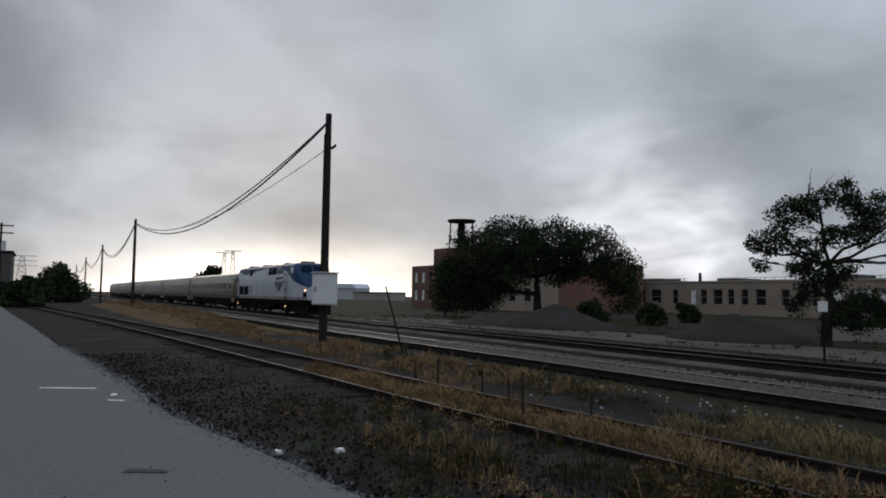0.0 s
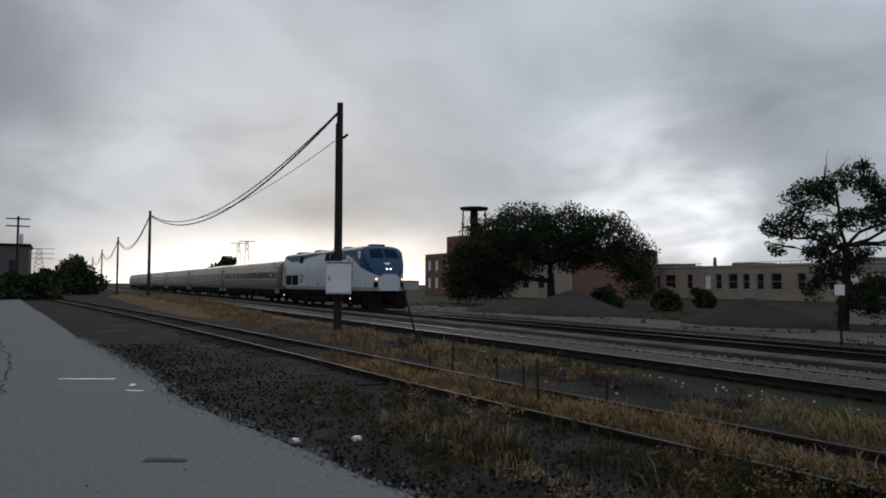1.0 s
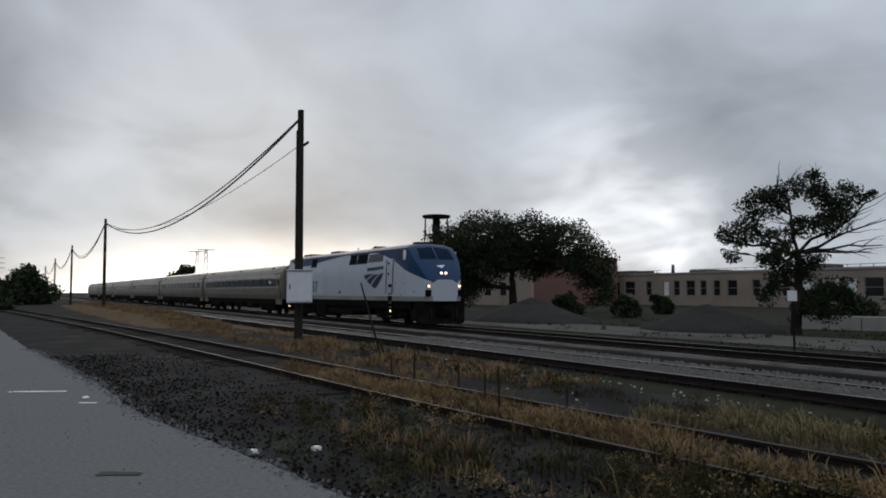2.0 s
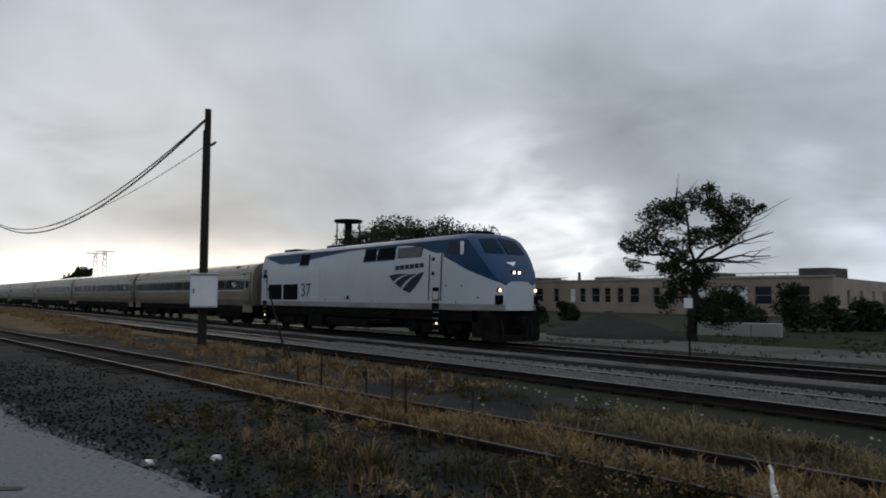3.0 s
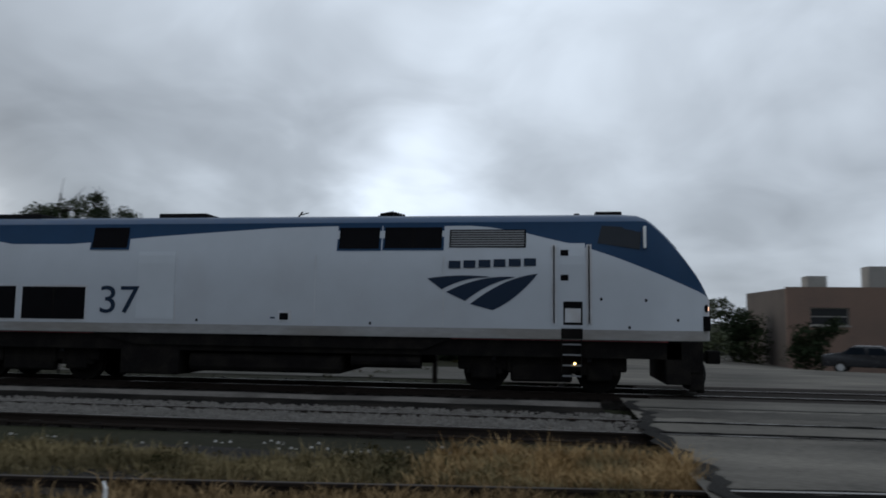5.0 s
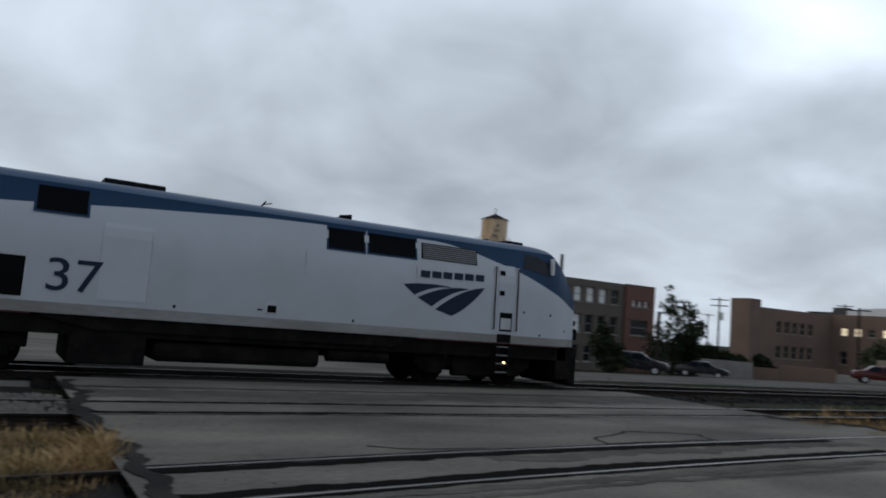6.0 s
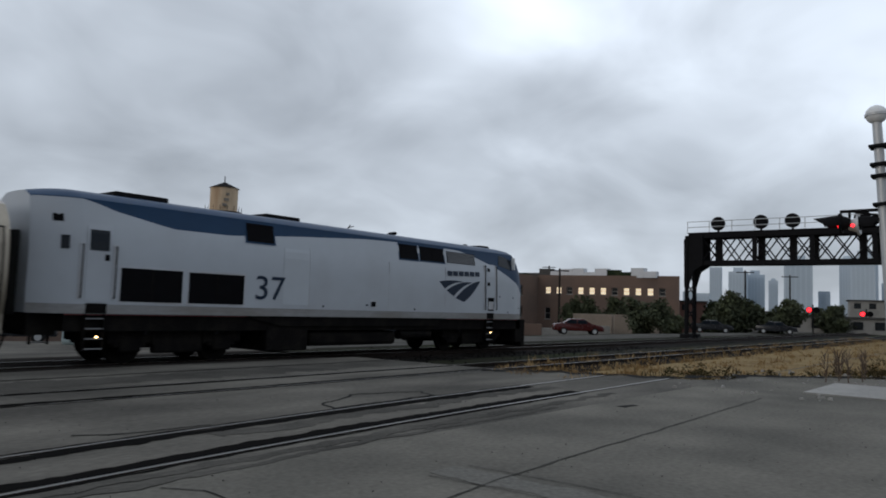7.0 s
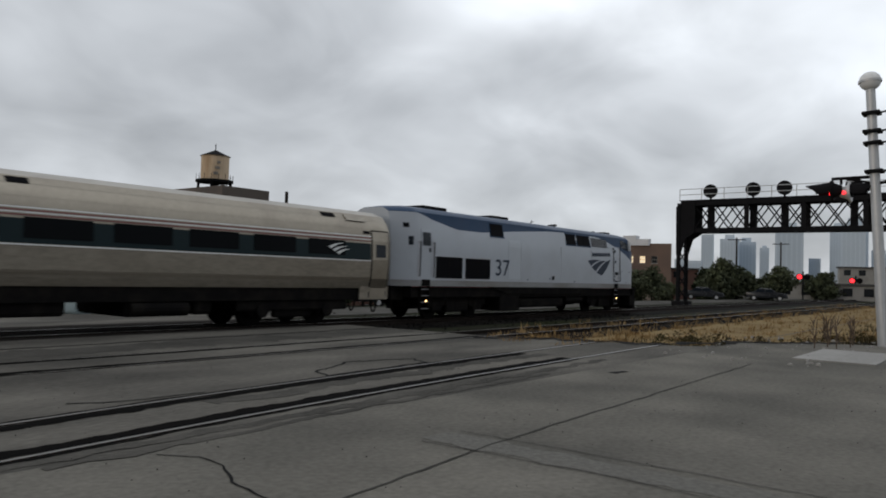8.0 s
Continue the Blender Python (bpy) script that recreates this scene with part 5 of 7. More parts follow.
# two-storey tan brick block on the right
tan = thing("brick_block", "two-storey tan brick block with arched rows of windows", "building")
p0, p1, p2 = polar(53.1, 104), polar(58.6, 118), polar(68.9, 112)
L1 = math.dist(p0, p1)
wall_with_openings(tan, p0, p1, -2.0, 7.1, [(0.6, 2.3, [(2.2, 3.0)] + [(6.2 + 1.6 * i, 7.1 + 1.6 * i) for i in range(5)]), (3.9, 5.5, [(2.2, 3.0)] + [(6.2 + 1.6 * i, 7.1 + 1.6 * i) for i in range(5)])], M_TANBRICK, special={7: M_WHITE})
L2 = math.dist(p1, p2)
ups = [(1.2 + 1.75 * i, 2.1 + 1.75 * i) for i in range(int((L2 - 2) / 1.75))]
wall_with_openings(tan, p1, p2, -2.0, 7.2, [(4.3, 5.4, ups), (0.4, 2.2, ups[::2])], M_TANBRICK, special={i + 1: M_WINLIT for i in range(len(ups)) if i % 4 != 2})
bm = bmesh.new()
vs = [p1, p2, polar(68.6, 138), polar(59.5, 146), polar(54.0, 128), polar(53.6, 105.5)]
lo = [bm.verts.new((x * 1.006, y * 1.006 + 0.35, -2.0)) for x, y in vs]
hi = [bm.verts.new((x * 1.006, y * 1.006 + 0.35, 6.9)) for x, y in vs]
bm.faces.new(hi)
for i in range(6):
    bm.faces.new((lo[i], lo[(i + 1) % 6], hi[(i + 1) % 6], hi[i]))
part("rear_block", bm, M_TANBRICK, tan)
solid(tan, "corner_turret", p0[0] - 0.2, p0[0] + 2.0, p0[1] - 0.9, p0[1] + 2, -2.0, 8.0, M_TANBRICK)
rng = random.Random(4)
for i in range(12):
    bx2 = mix(p1[0] + 2, p2[0] - 1, i / 11)
    by2 = mix(p1[1], p2[1], i / 11) + 3
    solid(tan, "roof_unit", bx2, bx2 + rng.uniform(0.9, 2.4), by2, by2 + 2, 6.9, 6.9 + rng.uniform(0.7, 1.5), rng.choice((M_ROOF, M_BRICK, M_GREYBOX, M_DARKLEAF)))

# garages and yard wall before it
garage = thing("garage", "low tan garage with a dark door", "garage")
g0, g1 = polar(64.3, 86), polar(68.7, 88)
wall_with_openings(garage, g0, g1, -1.9, 1.5, [(-1.6, 0.9, [(2.6, 4.2)])], M_BEIGE)
bm = bmesh.new()
box(bm, g0[0] + 0.5, g1[0] + 0.6, g0[1] + 0.6, g0[1] + 5.5, -1.9, 1.45)
part("rear_block", bm, M_BEIGE, garage)
yard_wall = thing("yard_wall", "low grey yard wall with faded orange panels", "wall")
w0, w1 = polar(48.5, 82), polar(64.0, 84)
n = 9
for i in range(n):
    a = (mix(w0[0], w1[0], i / n), mix(w0[1], w1[1], i / n))
    b = (mix(w0[0], w1[0], (i + 1) / n) - 0.03, mix(w0[1], w1[1], (i + 1) / n))
    d = Vector((b[0] - a[0], b[1] - a[1], 0))
    bm = bmesh.new()
    box(bm, 0, d.length, 0, 0.2, -2.0, 0.2 if i % 3 else -0.2, 0.02)
    o = part("panel", bm, M_TANBRICK if i in (3, 4, 5) else M_CONCRETE, yard_wall)
    o.matrix_basis = Matrix.Translation((*a, 0)) @ Matrix.Rotation(math.atan2(d.y, d.x), 4, "Z")

# far pale wall and sheds beyond the gantry
for brg, d, w, h, m, lab in ((81, 118, 26, 1.9, M_CONCRETE, "long pale concrete wall beyond the tracks"), (74, 150, 14, 2.6, M_CONCRETE, "low pale shed in the distance"), (69.8, 140, 5, 4.0, M_BRICK, "small dark brick shed in the distance"), (85, 170, 30, 5.5, M_CONCRETE, "grey flat-roofed shed in the distance")):
    x, y = polar(brg, d)
    sh = thing("shed", lab, "shed", pose(x, y, -1.8, 0, 0, -brg + 8))
    solid(sh, "wall", -w / 2, w / 2, 0, 6, 0, h + 1.8, m)
    solid(sh, "roof", -w / 2 - 0.3, w / 2 + 0.3, -0.3, 6.3, h + 1.802, h + 2.05, M_ROOF)
    for i in range(int(w / 2.6)):
        solid(sh, "opening", -w / 2 + 0.8 + 2.6 * i, -w / 2 + 2.0 + 2.6 * i, -0.05, -0.004, h + 0.3, h + 1.4, M_DARKWIN)

# skyline; its haze is only the towers' pale bluish colour
rng = random.Random(8)
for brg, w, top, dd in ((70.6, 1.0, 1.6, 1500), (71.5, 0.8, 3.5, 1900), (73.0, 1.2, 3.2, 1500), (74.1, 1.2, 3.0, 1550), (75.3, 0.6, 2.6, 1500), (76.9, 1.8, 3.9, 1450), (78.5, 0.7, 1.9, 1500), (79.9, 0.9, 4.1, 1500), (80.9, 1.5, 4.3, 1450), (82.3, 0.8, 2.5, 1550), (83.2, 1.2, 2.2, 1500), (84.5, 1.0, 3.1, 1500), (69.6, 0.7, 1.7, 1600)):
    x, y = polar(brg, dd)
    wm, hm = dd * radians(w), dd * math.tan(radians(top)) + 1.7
    tower = thing("skyscraper", "office tower on the skyline, tinted pale as by haze", "skyscraper", pose(x, y, -10, 0, 0, -brg + rng.uniform(-12, 12)), group="skyline towers")
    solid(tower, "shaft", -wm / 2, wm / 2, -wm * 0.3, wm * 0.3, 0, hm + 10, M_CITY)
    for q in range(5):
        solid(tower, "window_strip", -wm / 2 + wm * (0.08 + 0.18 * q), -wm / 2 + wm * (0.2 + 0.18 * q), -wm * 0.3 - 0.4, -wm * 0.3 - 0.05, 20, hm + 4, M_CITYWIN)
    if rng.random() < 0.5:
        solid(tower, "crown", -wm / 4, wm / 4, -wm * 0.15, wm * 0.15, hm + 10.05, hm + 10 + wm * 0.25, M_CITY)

# buildings down the line
dark = thing("depot_building", "dark flat-roofed depot building by the yard", "building", pose(-122, -7.5, -0.3))
solid(dark, "wall", -6, 6, -14, 4.2, 0, 6.9, M_ROOF)
solid(dark, "roof", -6.2, 6.2, -14.2, 4.4, 6.902, 7.2, M_IRON)
for yy in (-6, -3, 0, 2.5):
    solid(dark, "window", 6.002, 6.06, yy - 0.6, yy + 0.5, 3.2, 5.0, M_DARKWIN)
far_house = thing("far_house", "low pale house far across the fields", "house", pose(*polar(-68.7, 330), -0.5, 0, 0, 20))
solid(far_house, "wall", -9, 9, -4, 4, 0, 5.2, M_CARWHITE)
bm = bmesh.new()
prism(bm, [(-9.5, 5.2), (9.5, 5.2), (7, 7.2), (-7, 7.2)], -4.5, 4.5)
# the roof shares the colour with haze mixed in
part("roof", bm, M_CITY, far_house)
far_shed = thing("far_shed", "low grey shed far across the fields", "shed", pose(*polar(-66.4, 300), -0.5, 0, 0, 20))
solid(far_shed, "wall", -11, 11, -4, 4, 0, 3.4, M_CONCRETE)
solid(far_shed, "roof", -11.4, 11.4, -4.4, 4.4, 3.402, 3.7, M_ROOF)


# ---- lineside ----
POLES = [(-27.27, 9.68, 8.65), (-76.0, 7.95, 8.6), (-122.0, 8.2, 8.6), (-171.0, 8.4, 8.6), (-222.0, 8.6, 8.6)]
LEANS = [0.0, -1.6, 0.6, 0.0, 0.8]
for (x, y, h), lean in zip(POLES, LEANS):
    p = thing("telegraph_pole", "weathered dark wooden telegraph pole in dry grass", "utility pole", pose(x, y, -0.2, 0, lean, 0), group="pole line along the siding")
    bm = bmesh.new()
    rod(bm, (0, 0, -0.3), (0, 0, h + 0.2), 0.165, 0.115, seg=14)
    smooth(part("shaft", bm, M_POLE, p))
    bm = bmesh.new()
    rod(bm, (-0.16, 0.02, h - 0.35), (0.05, 0.02, h - 0.3), 0.05, seg=8)
    rod(bm, (-0.2, 0.02, h - 0.42), (-0.14, 0.02, h - 0.22), 0.06, seg=8)
    part("insulator", bm, M_IRON, p)
    if x > -30:
        bm = bmesh.new()
        box(bm, -0.06, 0.02, -0.15, -0.11, 2.2, h - 0.6)
        part("conduit", bm, M_IRON, p, "dark cable conduit")
        bm = bmesh.new()
        rod(bm, (0.05, 0.12, h - 1.15), (0.05, 0.3, h - 1.0), 0.05, seg=8)
        part("bracket", bm, M_IRON, p)

cab = thing("equipment_box", "pale grey steel equipment box fixed to the pole", "cabinet", pose(-27.12, 9.72, 1.32, 0, 0, 68))
bm = bmesh.new()
box(bm, -0.50, 0.42, -0.62, -0.18, 0, 1.18, 0.03)
part("housing", bm, M_GREYBOX, cab)
bm = bmesh.new()
box(bm, -0.45, 0.37, -0.65, -0.622, 0.05, 1.10, 0.01)
door = part("door", bm, M_GREYBOX, cab)
bm = bmesh.new()
box(bm, -0.40, -0.36, -0.68, -0.652, 0.5, 0.68, 0.008)
part("latch", bm, M_IRON, door)
bm = bmesh.new()
box(bm, -0.55, 0.47, -0.70, -0.12, 1.182, 1.22, 0.01)
part("lid", bm, M_SIGNALGREY, cab)
bm = bmesh.new()
for z in (0.2, 0.95):
    box(bm, -0.2, 0.12, -0.182, 0.02, z, z + 0.06)
part("bracket", bm, M_IRON, cab)


def cable(a, b, sag, r, label, n=26):
    """A hanging cable between two points."""
    a, b = Vector(a), Vector(b)
    pts = [a.lerp(b, i / n) - Vector((0, 0, sag * 4 * (i / n) * (1 - i / n))) for i in range(n + 1)]
    verts, faces = [], []
    d = (b - a).normalized()
    s1 = d.cross(Vector((0, 0, 1))).normalized()
    for p in pts:
        for k in range(5):
            t = k * 1.2566
            verts.append(tuple(p + s1 * (r * math.cos(t)) + Vector((0, 0, r * math.sin(t)))))
    for i in range(n):
        faces += [(i * 5 + k, (i + 1) * 5 + k, (i + 1) * 5 + (k + 1) % 5, i * 5 + (k + 1) % 5) for k in range(5)]
    return tagged(raw("cable", verts, faces, M_WIRE), label, "cable", "cables of the pole line")


for i, ((xa, ya, ha), (xb, yb, hb)) in enumerate(zip(POLES, POLES[1:])):
    big = 0.042 if i == 0 else 0.05
    cable((xa, ya, ha - 0.32), (xb, yb, hb - 0.45), 2.35 if i == 0 else 2.3, big, "thick black cable slung between the poles")
    cable((xa, ya, ha - 0.28), (xb, yb, hb - 0.40), 2.1 if i == 0 else 2.1, 0.03, "black cable slung between the poles")
    if i == 0:
        cable((xa, ya + 0.1, ha - 1.25), (xb, yb, hb - 0.7), 1.5, 0.014, "thin grey wire slung between the poles")

stay = thing("leaning_stake", "thin rusty stake leaning in the dry grass", "stake", pose(-20.1, 9.62, -0.12))
bm = bmesh.new()
rod(bm, (0.1, 0, 0), (-0.55, -0.35, 2.1), 0.035, 0.022)
part("shaft", bm, M_RAIL, stay)
bm = bmesh.new()
rod(bm, (0.1, 0.12, 0), (0.0, 0.0, 0.45), 0.03)
part("prop", bm, M_RAIL, stay)

# dark posts of a broken fence in the weeds
rng = random.Random(15)
for x, y, h in ((-13.75, 7.38, 0.80), (-12.2, 7.5, 0.55), (-10.9, 7.2, 0.5), (-9.6, 6.6, 0.75), (-8.9, 7.3, 0.5), (-15.0, 7.5, 0.45)):
    bm = bmesh.new()
    rod(bm, (0, 0, -0.1), (rng.uniform(-0.03, 0.03), 0, h), 0.022, 0.014, seg=6)
    o = part("fence_post", bm, M_POLE)
    o.matrix_basis = pose(x, y, -0.15)
    tagged(o, "thin dark broken fence post in the weeds", "fence post", "broken fence posts")

# pale bent stalk by the siding
bm = bmesh.new()
pts = [(0, 0, -0.05), (-0.02, 0, 0.12), (-0.07, 0.02, 0.24), (-0.06, 0.01, 0.34), (-0.09, 0.02, 0.40)]
for (a, b), (r0, r1) in zip(zip(pts, pts[1:]), ((0.035, 0.032), (0.032, 0.022), (0.022, 0.015), (0.015, 0.010))):
    rod(bm, a, b, r0, r1)
o = part("bent_pipe", bm, M_WHITE)
o.matrix_basis = pose(-3.75, 6.45, -0.12)
tagged(o, "short bent white pipe sticking out of the grass", "pipe")

# small sign post behind the line
sp = thing("track_sign", "small white square sign on a thin dark post", "sign", pose(-15.5, 22.3, -0.25))
bm = bmesh.new()
rod(bm, (0, 0, -0.2), (0, 0, 1.7), 0.035)
part("post", bm, M_IRON, sp)
bm = bmesh.new()
box(bm, -0.17, 0.17, -0.06, -0.04, 1.68, 2.02, 0.005)
part("plate", bm, M_WHITE, sp)

# wooden post and stakes beyond the crossing
for x, y, h, r, lab in ((-3.4, 22.3, 3.95, 0.08, "dark wooden post beyond the track"), (-2.5, 23.0, 1.5, 0.06, "grey stake beyond the track"), (-2.0, 23.1, 1.25, 0.05, "grey stake beyond the track")):
    bm = bmesh.new()
    rod(bm, (0, 0, -0.2), (0, 0, h), r, r * 0.85, seg=10)
    o = part("wooden_post", bm, M_POLE)
    o.matrix_basis = pose(x, y, -0.25)
    tagged(o, lab, "post")


def visor(bm, x, y, z, r, long, thick=0.02, n=16):
    """A bent sheet-metal hood over a lens, open below."""
    rows = []
    for q in range(n + 1):
        t = -0.35 + (math.pi + 0.7) * q / n
        c, w = math.cos(t), math.sin(t)
        reach = long * (0.55 + 0.45 * max(0.0, w))
        rows.append([bm.verts.new((x + a * c, yy, z + a * w - drop)) for a, yy, drop in ((r, y, 0), (r * 0.94, y + reach, 0.02), (r * 0.94 - thick, y + reach, 0.02), (r - thick, y, 0))])
    for p, q in zip(rows, rows[1:]):
        for k in range(4):
            bm.faces.new((p[k], p[(k + 1) % 4], q[(k + 1) % 4], q[k]))
    bm.faces.new(rows[0])
    bm.faces.new(rows[-1])


# crossing signal with crossed boards
def crossing_signal(at, label):
    s = thing("crossing_signal", label, "crossing signal", at)
    bm = bmesh.new()
    rod(bm, (0, 0, -0.25), (0, 0, 3.95), 0.065, seg=12)
    part("mast", bm, M_SIGNALGREY, s)
    for a in (-45, 45):
        bm = bmesh.new()
        box(bm, -0.61, 0.61, -0.012, 0.012, -0.115, 0.115, 0.005)
        o = part("crossed_board", bm, M_WHITE, s)
        o.matrix_basis = pose(0, -0.09 - (0.03 if a > 0 else 0), 3.15, 0, a, 0)
    bm = bmesh.new()
    box(bm, -0.55, 0.55, -0.03, 0.03, 2.08, 2.14)
    part("arm", bm, M_IRON, s)
    for x, m in ((-0.42, M_FLASH), (0.42, M_GRILLE)):
        bm = bmesh.new()
        rod(bm, (x, -0.04, 2.1), (x, -0.06, 2.1), 0.29, seg=20)
        disc = part("backing_disc", bm, M_IRON, s)
        bm = bmesh.new()
        rod(bm, (x, -0.06, 2.1), (x, -0.10, 2.1), 0.13, seg=18)
        part("lens", bm, m, disc, "lit red lens" if m is M_FLASH else "")
        bm = bmesh.new()
        visor(bm, x, -0.06, 2.1, 0.21, -0.28)
        part("hood", bm, M_IRON, disc)
    bm = bmesh.new()
    box(bm, -0.5, -0.2, -0.12, 0.02, 1.05, 1.32, 0.01)
    part("plate", bm, M_WHITE, s)
    bm = bmesh.new()
    box(bm, -0.16, 0.45, 0.07, 0.5, 0.75, 1.25, 0.03)
    part("gate_mechanism", bm, M_SIGNALGREY, s)
    bm = bmesh.new()
    rod(bm, (0, 0, 3.95), (0, 0, 4.1), 0.09, seg=10)
    part("cap", bm, M_SIGNALGREY, s)
    return s


crossing_signal(pose(0.28, 22.85, -0.25), "white crossbuck crossing signal with a lit red lamp")

# tall signal mast by the road, with cantilever lamps
mast = thing("signal_mast", "tall pale steel crossing mast with hooded red lamps", "crossing signal", pose(25.42, 3.50, -0.10, -3.0, 0, 0))
bm = bmesh.new()
rod(bm, (0, 0, -0.3), (0, 0, 7.75), 0.16, 0.13, seg=16)
smooth(part("shaft", bm, M_SIGNALGREY, mast))
bm = bmesh.new()
bmesh.ops.create_uvsphere(bm, u_segments=20, v_segments=12, radius=0.30, matrix=Matrix.Translation((0, 0, 7.98)) @ Matrix.Diagonal((1, 1, 0.95, 1)))
smooth(part("bell_dome", bm, M_WHITE, mast))
bm = bmesh.new()
rod(bm, (0, 0, 7.93), (0, 0, 8.0), 0.32, seg=20)
part("bell_rim", bm, M_SIGNALGREY, mast)
for z in (7.0, 6.45, 6.1, 5.25):
    bm = bmesh.new()
    box(bm, -0.24, 0.24, -0.24, 0.24, z - 0.05, z + 0.05, 0.02)
    part("clamp", bm, M_IRON, mast)
    bm = bmesh.new()
    rod(bm, (0, -0.2, z), (0, -1.1, z + 0.05), 0.03, seg=6)
    part("stay_rod", bm, M_IRON, mast)
bm = bmesh.new()
rod(bm, (0, 0, 5.1), (0, 1.15, 5.15), 0.05, seg=8)
rod(bm, (0, 0, 4.9), (0, 0.8, 5.12), 0.035, seg=8)
part("lamp_arm", bm, M_IRON, mast)


def flasher(y, z, face, x=0.0, lit=False):
    """One hooded lamp head; face: +1 looks across the tracks, -1 back along the road."""
    bm = bmesh.new()
    rod(bm, (x, y, z), (x, y + 0.06 * face, z), 0.31, seg=20)
    rod(bm, (x, y - 0.24 * face, z), (x, y, z), 0.13, 0.24, seg=16)
    head = part("lamp_head", bm, M_IRON if face > 0 else M_SIGNALGREY, mast)
    bm = bmesh.new()
    visor(bm, x, y + 0.06 * face, z, 0.25, 0.72 * face)
    part("hood", bm, M_IRON, head)
    bm = bmesh.new()
    rod(bm, (x, y + 0.06 * face, z), (x, y + 0.10 * face, z), 0.17, seg=16)
    part("lens", bm, M_GRILLE if face < 0 else M_REDLAMP, head)
    if not lit:
        return
    # added glowing disc imitates the red light that leaks out sideways
    bm = bmesh.new()
    rod(bm, (x - 0.24, y - 0.1 * face, z - 0.03), (x - 0.19, y - 0.1 * face, z - 0.03), 0.05, seg=12)
    part("side_lens", bm, M_REDLAMP, head, "added red disc for light leaking from the lamp's side")


flasher(1.12, 4.80, 1)
flasher(0.72, 4.72, -1, 0.1, True)
flasher(-0.95, 4.8, -1)
bm = bmesh.new()
rod(bm, (0, 0.9, 5.12), (0, 0.9, 4.95), 0.04, seg=8)
part("hanger", bm, M_IRON, mast)
bm = bmesh.new()
rod(bm, (0, -0.12, 4.9), (0, -1.0, 5.0), 0.05, seg=8)
part("lamp_arm", bm, M_IRON, mast)
for a in (-42, 42):
    bm = bmesh.new()
    box(bm, -0.012, 0.012, -0.62, 0.62, -0.11, 0.11)
    o = part("crossed_board", bm, M_WHITE, mast)
    o.matrix_basis = pose(0.06 if a > 0 else 0.1, -0.95, 6.5, a, 0, 0)
bm = bmesh.new()
rod(bm, (0, -0.95, 4.9), (0, -0.95, 7.3), 0.05, seg=10)
part("sign_mast", bm, M_SIGNALGREY, mast)
bm = bmesh.new()
box(bm, 0.1, 0.6, -0.75, -0.1, 1.0, 1.6, 0.04)
part("gate_mechanism", bm, M_IRON, mast)
bm = bmesh.new()
box(bm, -0.4, 0.4, -0.4, 0.4, -0.5, 0.1, 0.03)
part("footing", bm, M_CONCRETE, mast)

# signal gantry over the tracks
gantry = thing("signal_gantry", "black iron lattice signal gantry over the tracks", "signal gantry")
GX, GA, GB, GZ0, GZ1 = 60.5, 22.6, 6.6, 5.75, 8.35
for y in (GA, GB):
    for dx in (-0.45, 1.3):
        bm = bmesh.new()
        rod(bm, (GX + dx, y, -0.6), (GX + dx, y, GZ1 - 0.2), 0.19, 0.17, seg=6)
        box(bm, GX + dx - 0.4, GX + dx + 0.4, y - 0.4, y + 0.4, -0.7, 0.15, 0.03)
        part("leg", bm, M_IRON, gantry)
    bm = bmesh.new()
    for k in range(6):
        z = 0.3 + k
        rod(bm, (GX - 0.45, y, z), (GX + 1.3, y, z + 1.0), 0.06, seg=5)
        rod(bm, (GX + 1.3, y, z), (GX - 0.45, y, z + 1.0), 0.06, seg=5)
    part("leg_lacing", bm, M_IRON, gantry)
    sg = -1 if y == GA else 1
    bm = bmesh.new()
    for x in (GX - 0.5, GX + 1.3):
        out = [(y, GZ1 - 0.35), (y + sg * 1.3, GZ1 - 0.05), (y + sg * 1.3, GZ0), (y + sg * 0.55, GZ0 - 0.5), (y + sg * 0.15, GZ0 - 1.8), (y - sg * 0.2, GZ0 - 1.8), (y - sg * 0.25, GZ1 - 0.5)]
        a = [bm.verts.new((x, p, z)) for p, z in out]
        b = [bm.verts.new((x + 0.08, p, z)) for p, z in out]
        bm.faces.new(a)
        bm.faces.new(list(reversed(b)))
        for i in range(len(out)):
            bm.faces.new((a[i], b[i], b[(i + 1) % len(out)], a[(i + 1) % len(out)]))
    part("gusset", bm, M_IRON, gantry)
for z, h in ((GZ0, 0.36), (GZ1 - 0.42, 0.42)):
    for x in (GX - 0.42, GX + 1.12):
        bm = bmesh.new()
        box(bm, x, x + 0.28, GB + 0.1, GA - 0.1, z, z + h)
        part("chord", bm, M_IRON, gantry)
n = 10
for x in (GX - 0.30, GX + 1.25):
    for i in range(n):
        y0, y1 = mix(GA - 1.2, GB + 1.2, i / n), mix(GA - 1.2, GB + 1.2, (i + 1) / n)
        for a, b in ((GZ0 + 0.3, GZ1 - 0.4), (GZ1 - 0.4, GZ0 + 0.3)):
            bm = bmesh.new()
            rod(bm, (x, y0, a), (x, y1, b), 0.055, seg=5)
            part("lattice_bar", bm, M_IRON, gantry)
        if i % 3 == 2:
            bm = bmesh.new()
            box(bm, x - 0.08, x + 0.08, y1 - 0.16, y1 + 0.16, GZ0 + 0.3, GZ1 - 0.4)
            part("lattice_post", bm, M_IRON, gantry)
bm = bmesh.new()
box(bm, GX - 0.4, GX + 1.4, GB, GA, GZ1 + 0.004, GZ1 + 0.06)
part("walkway", bm, M_IRON, gantry)
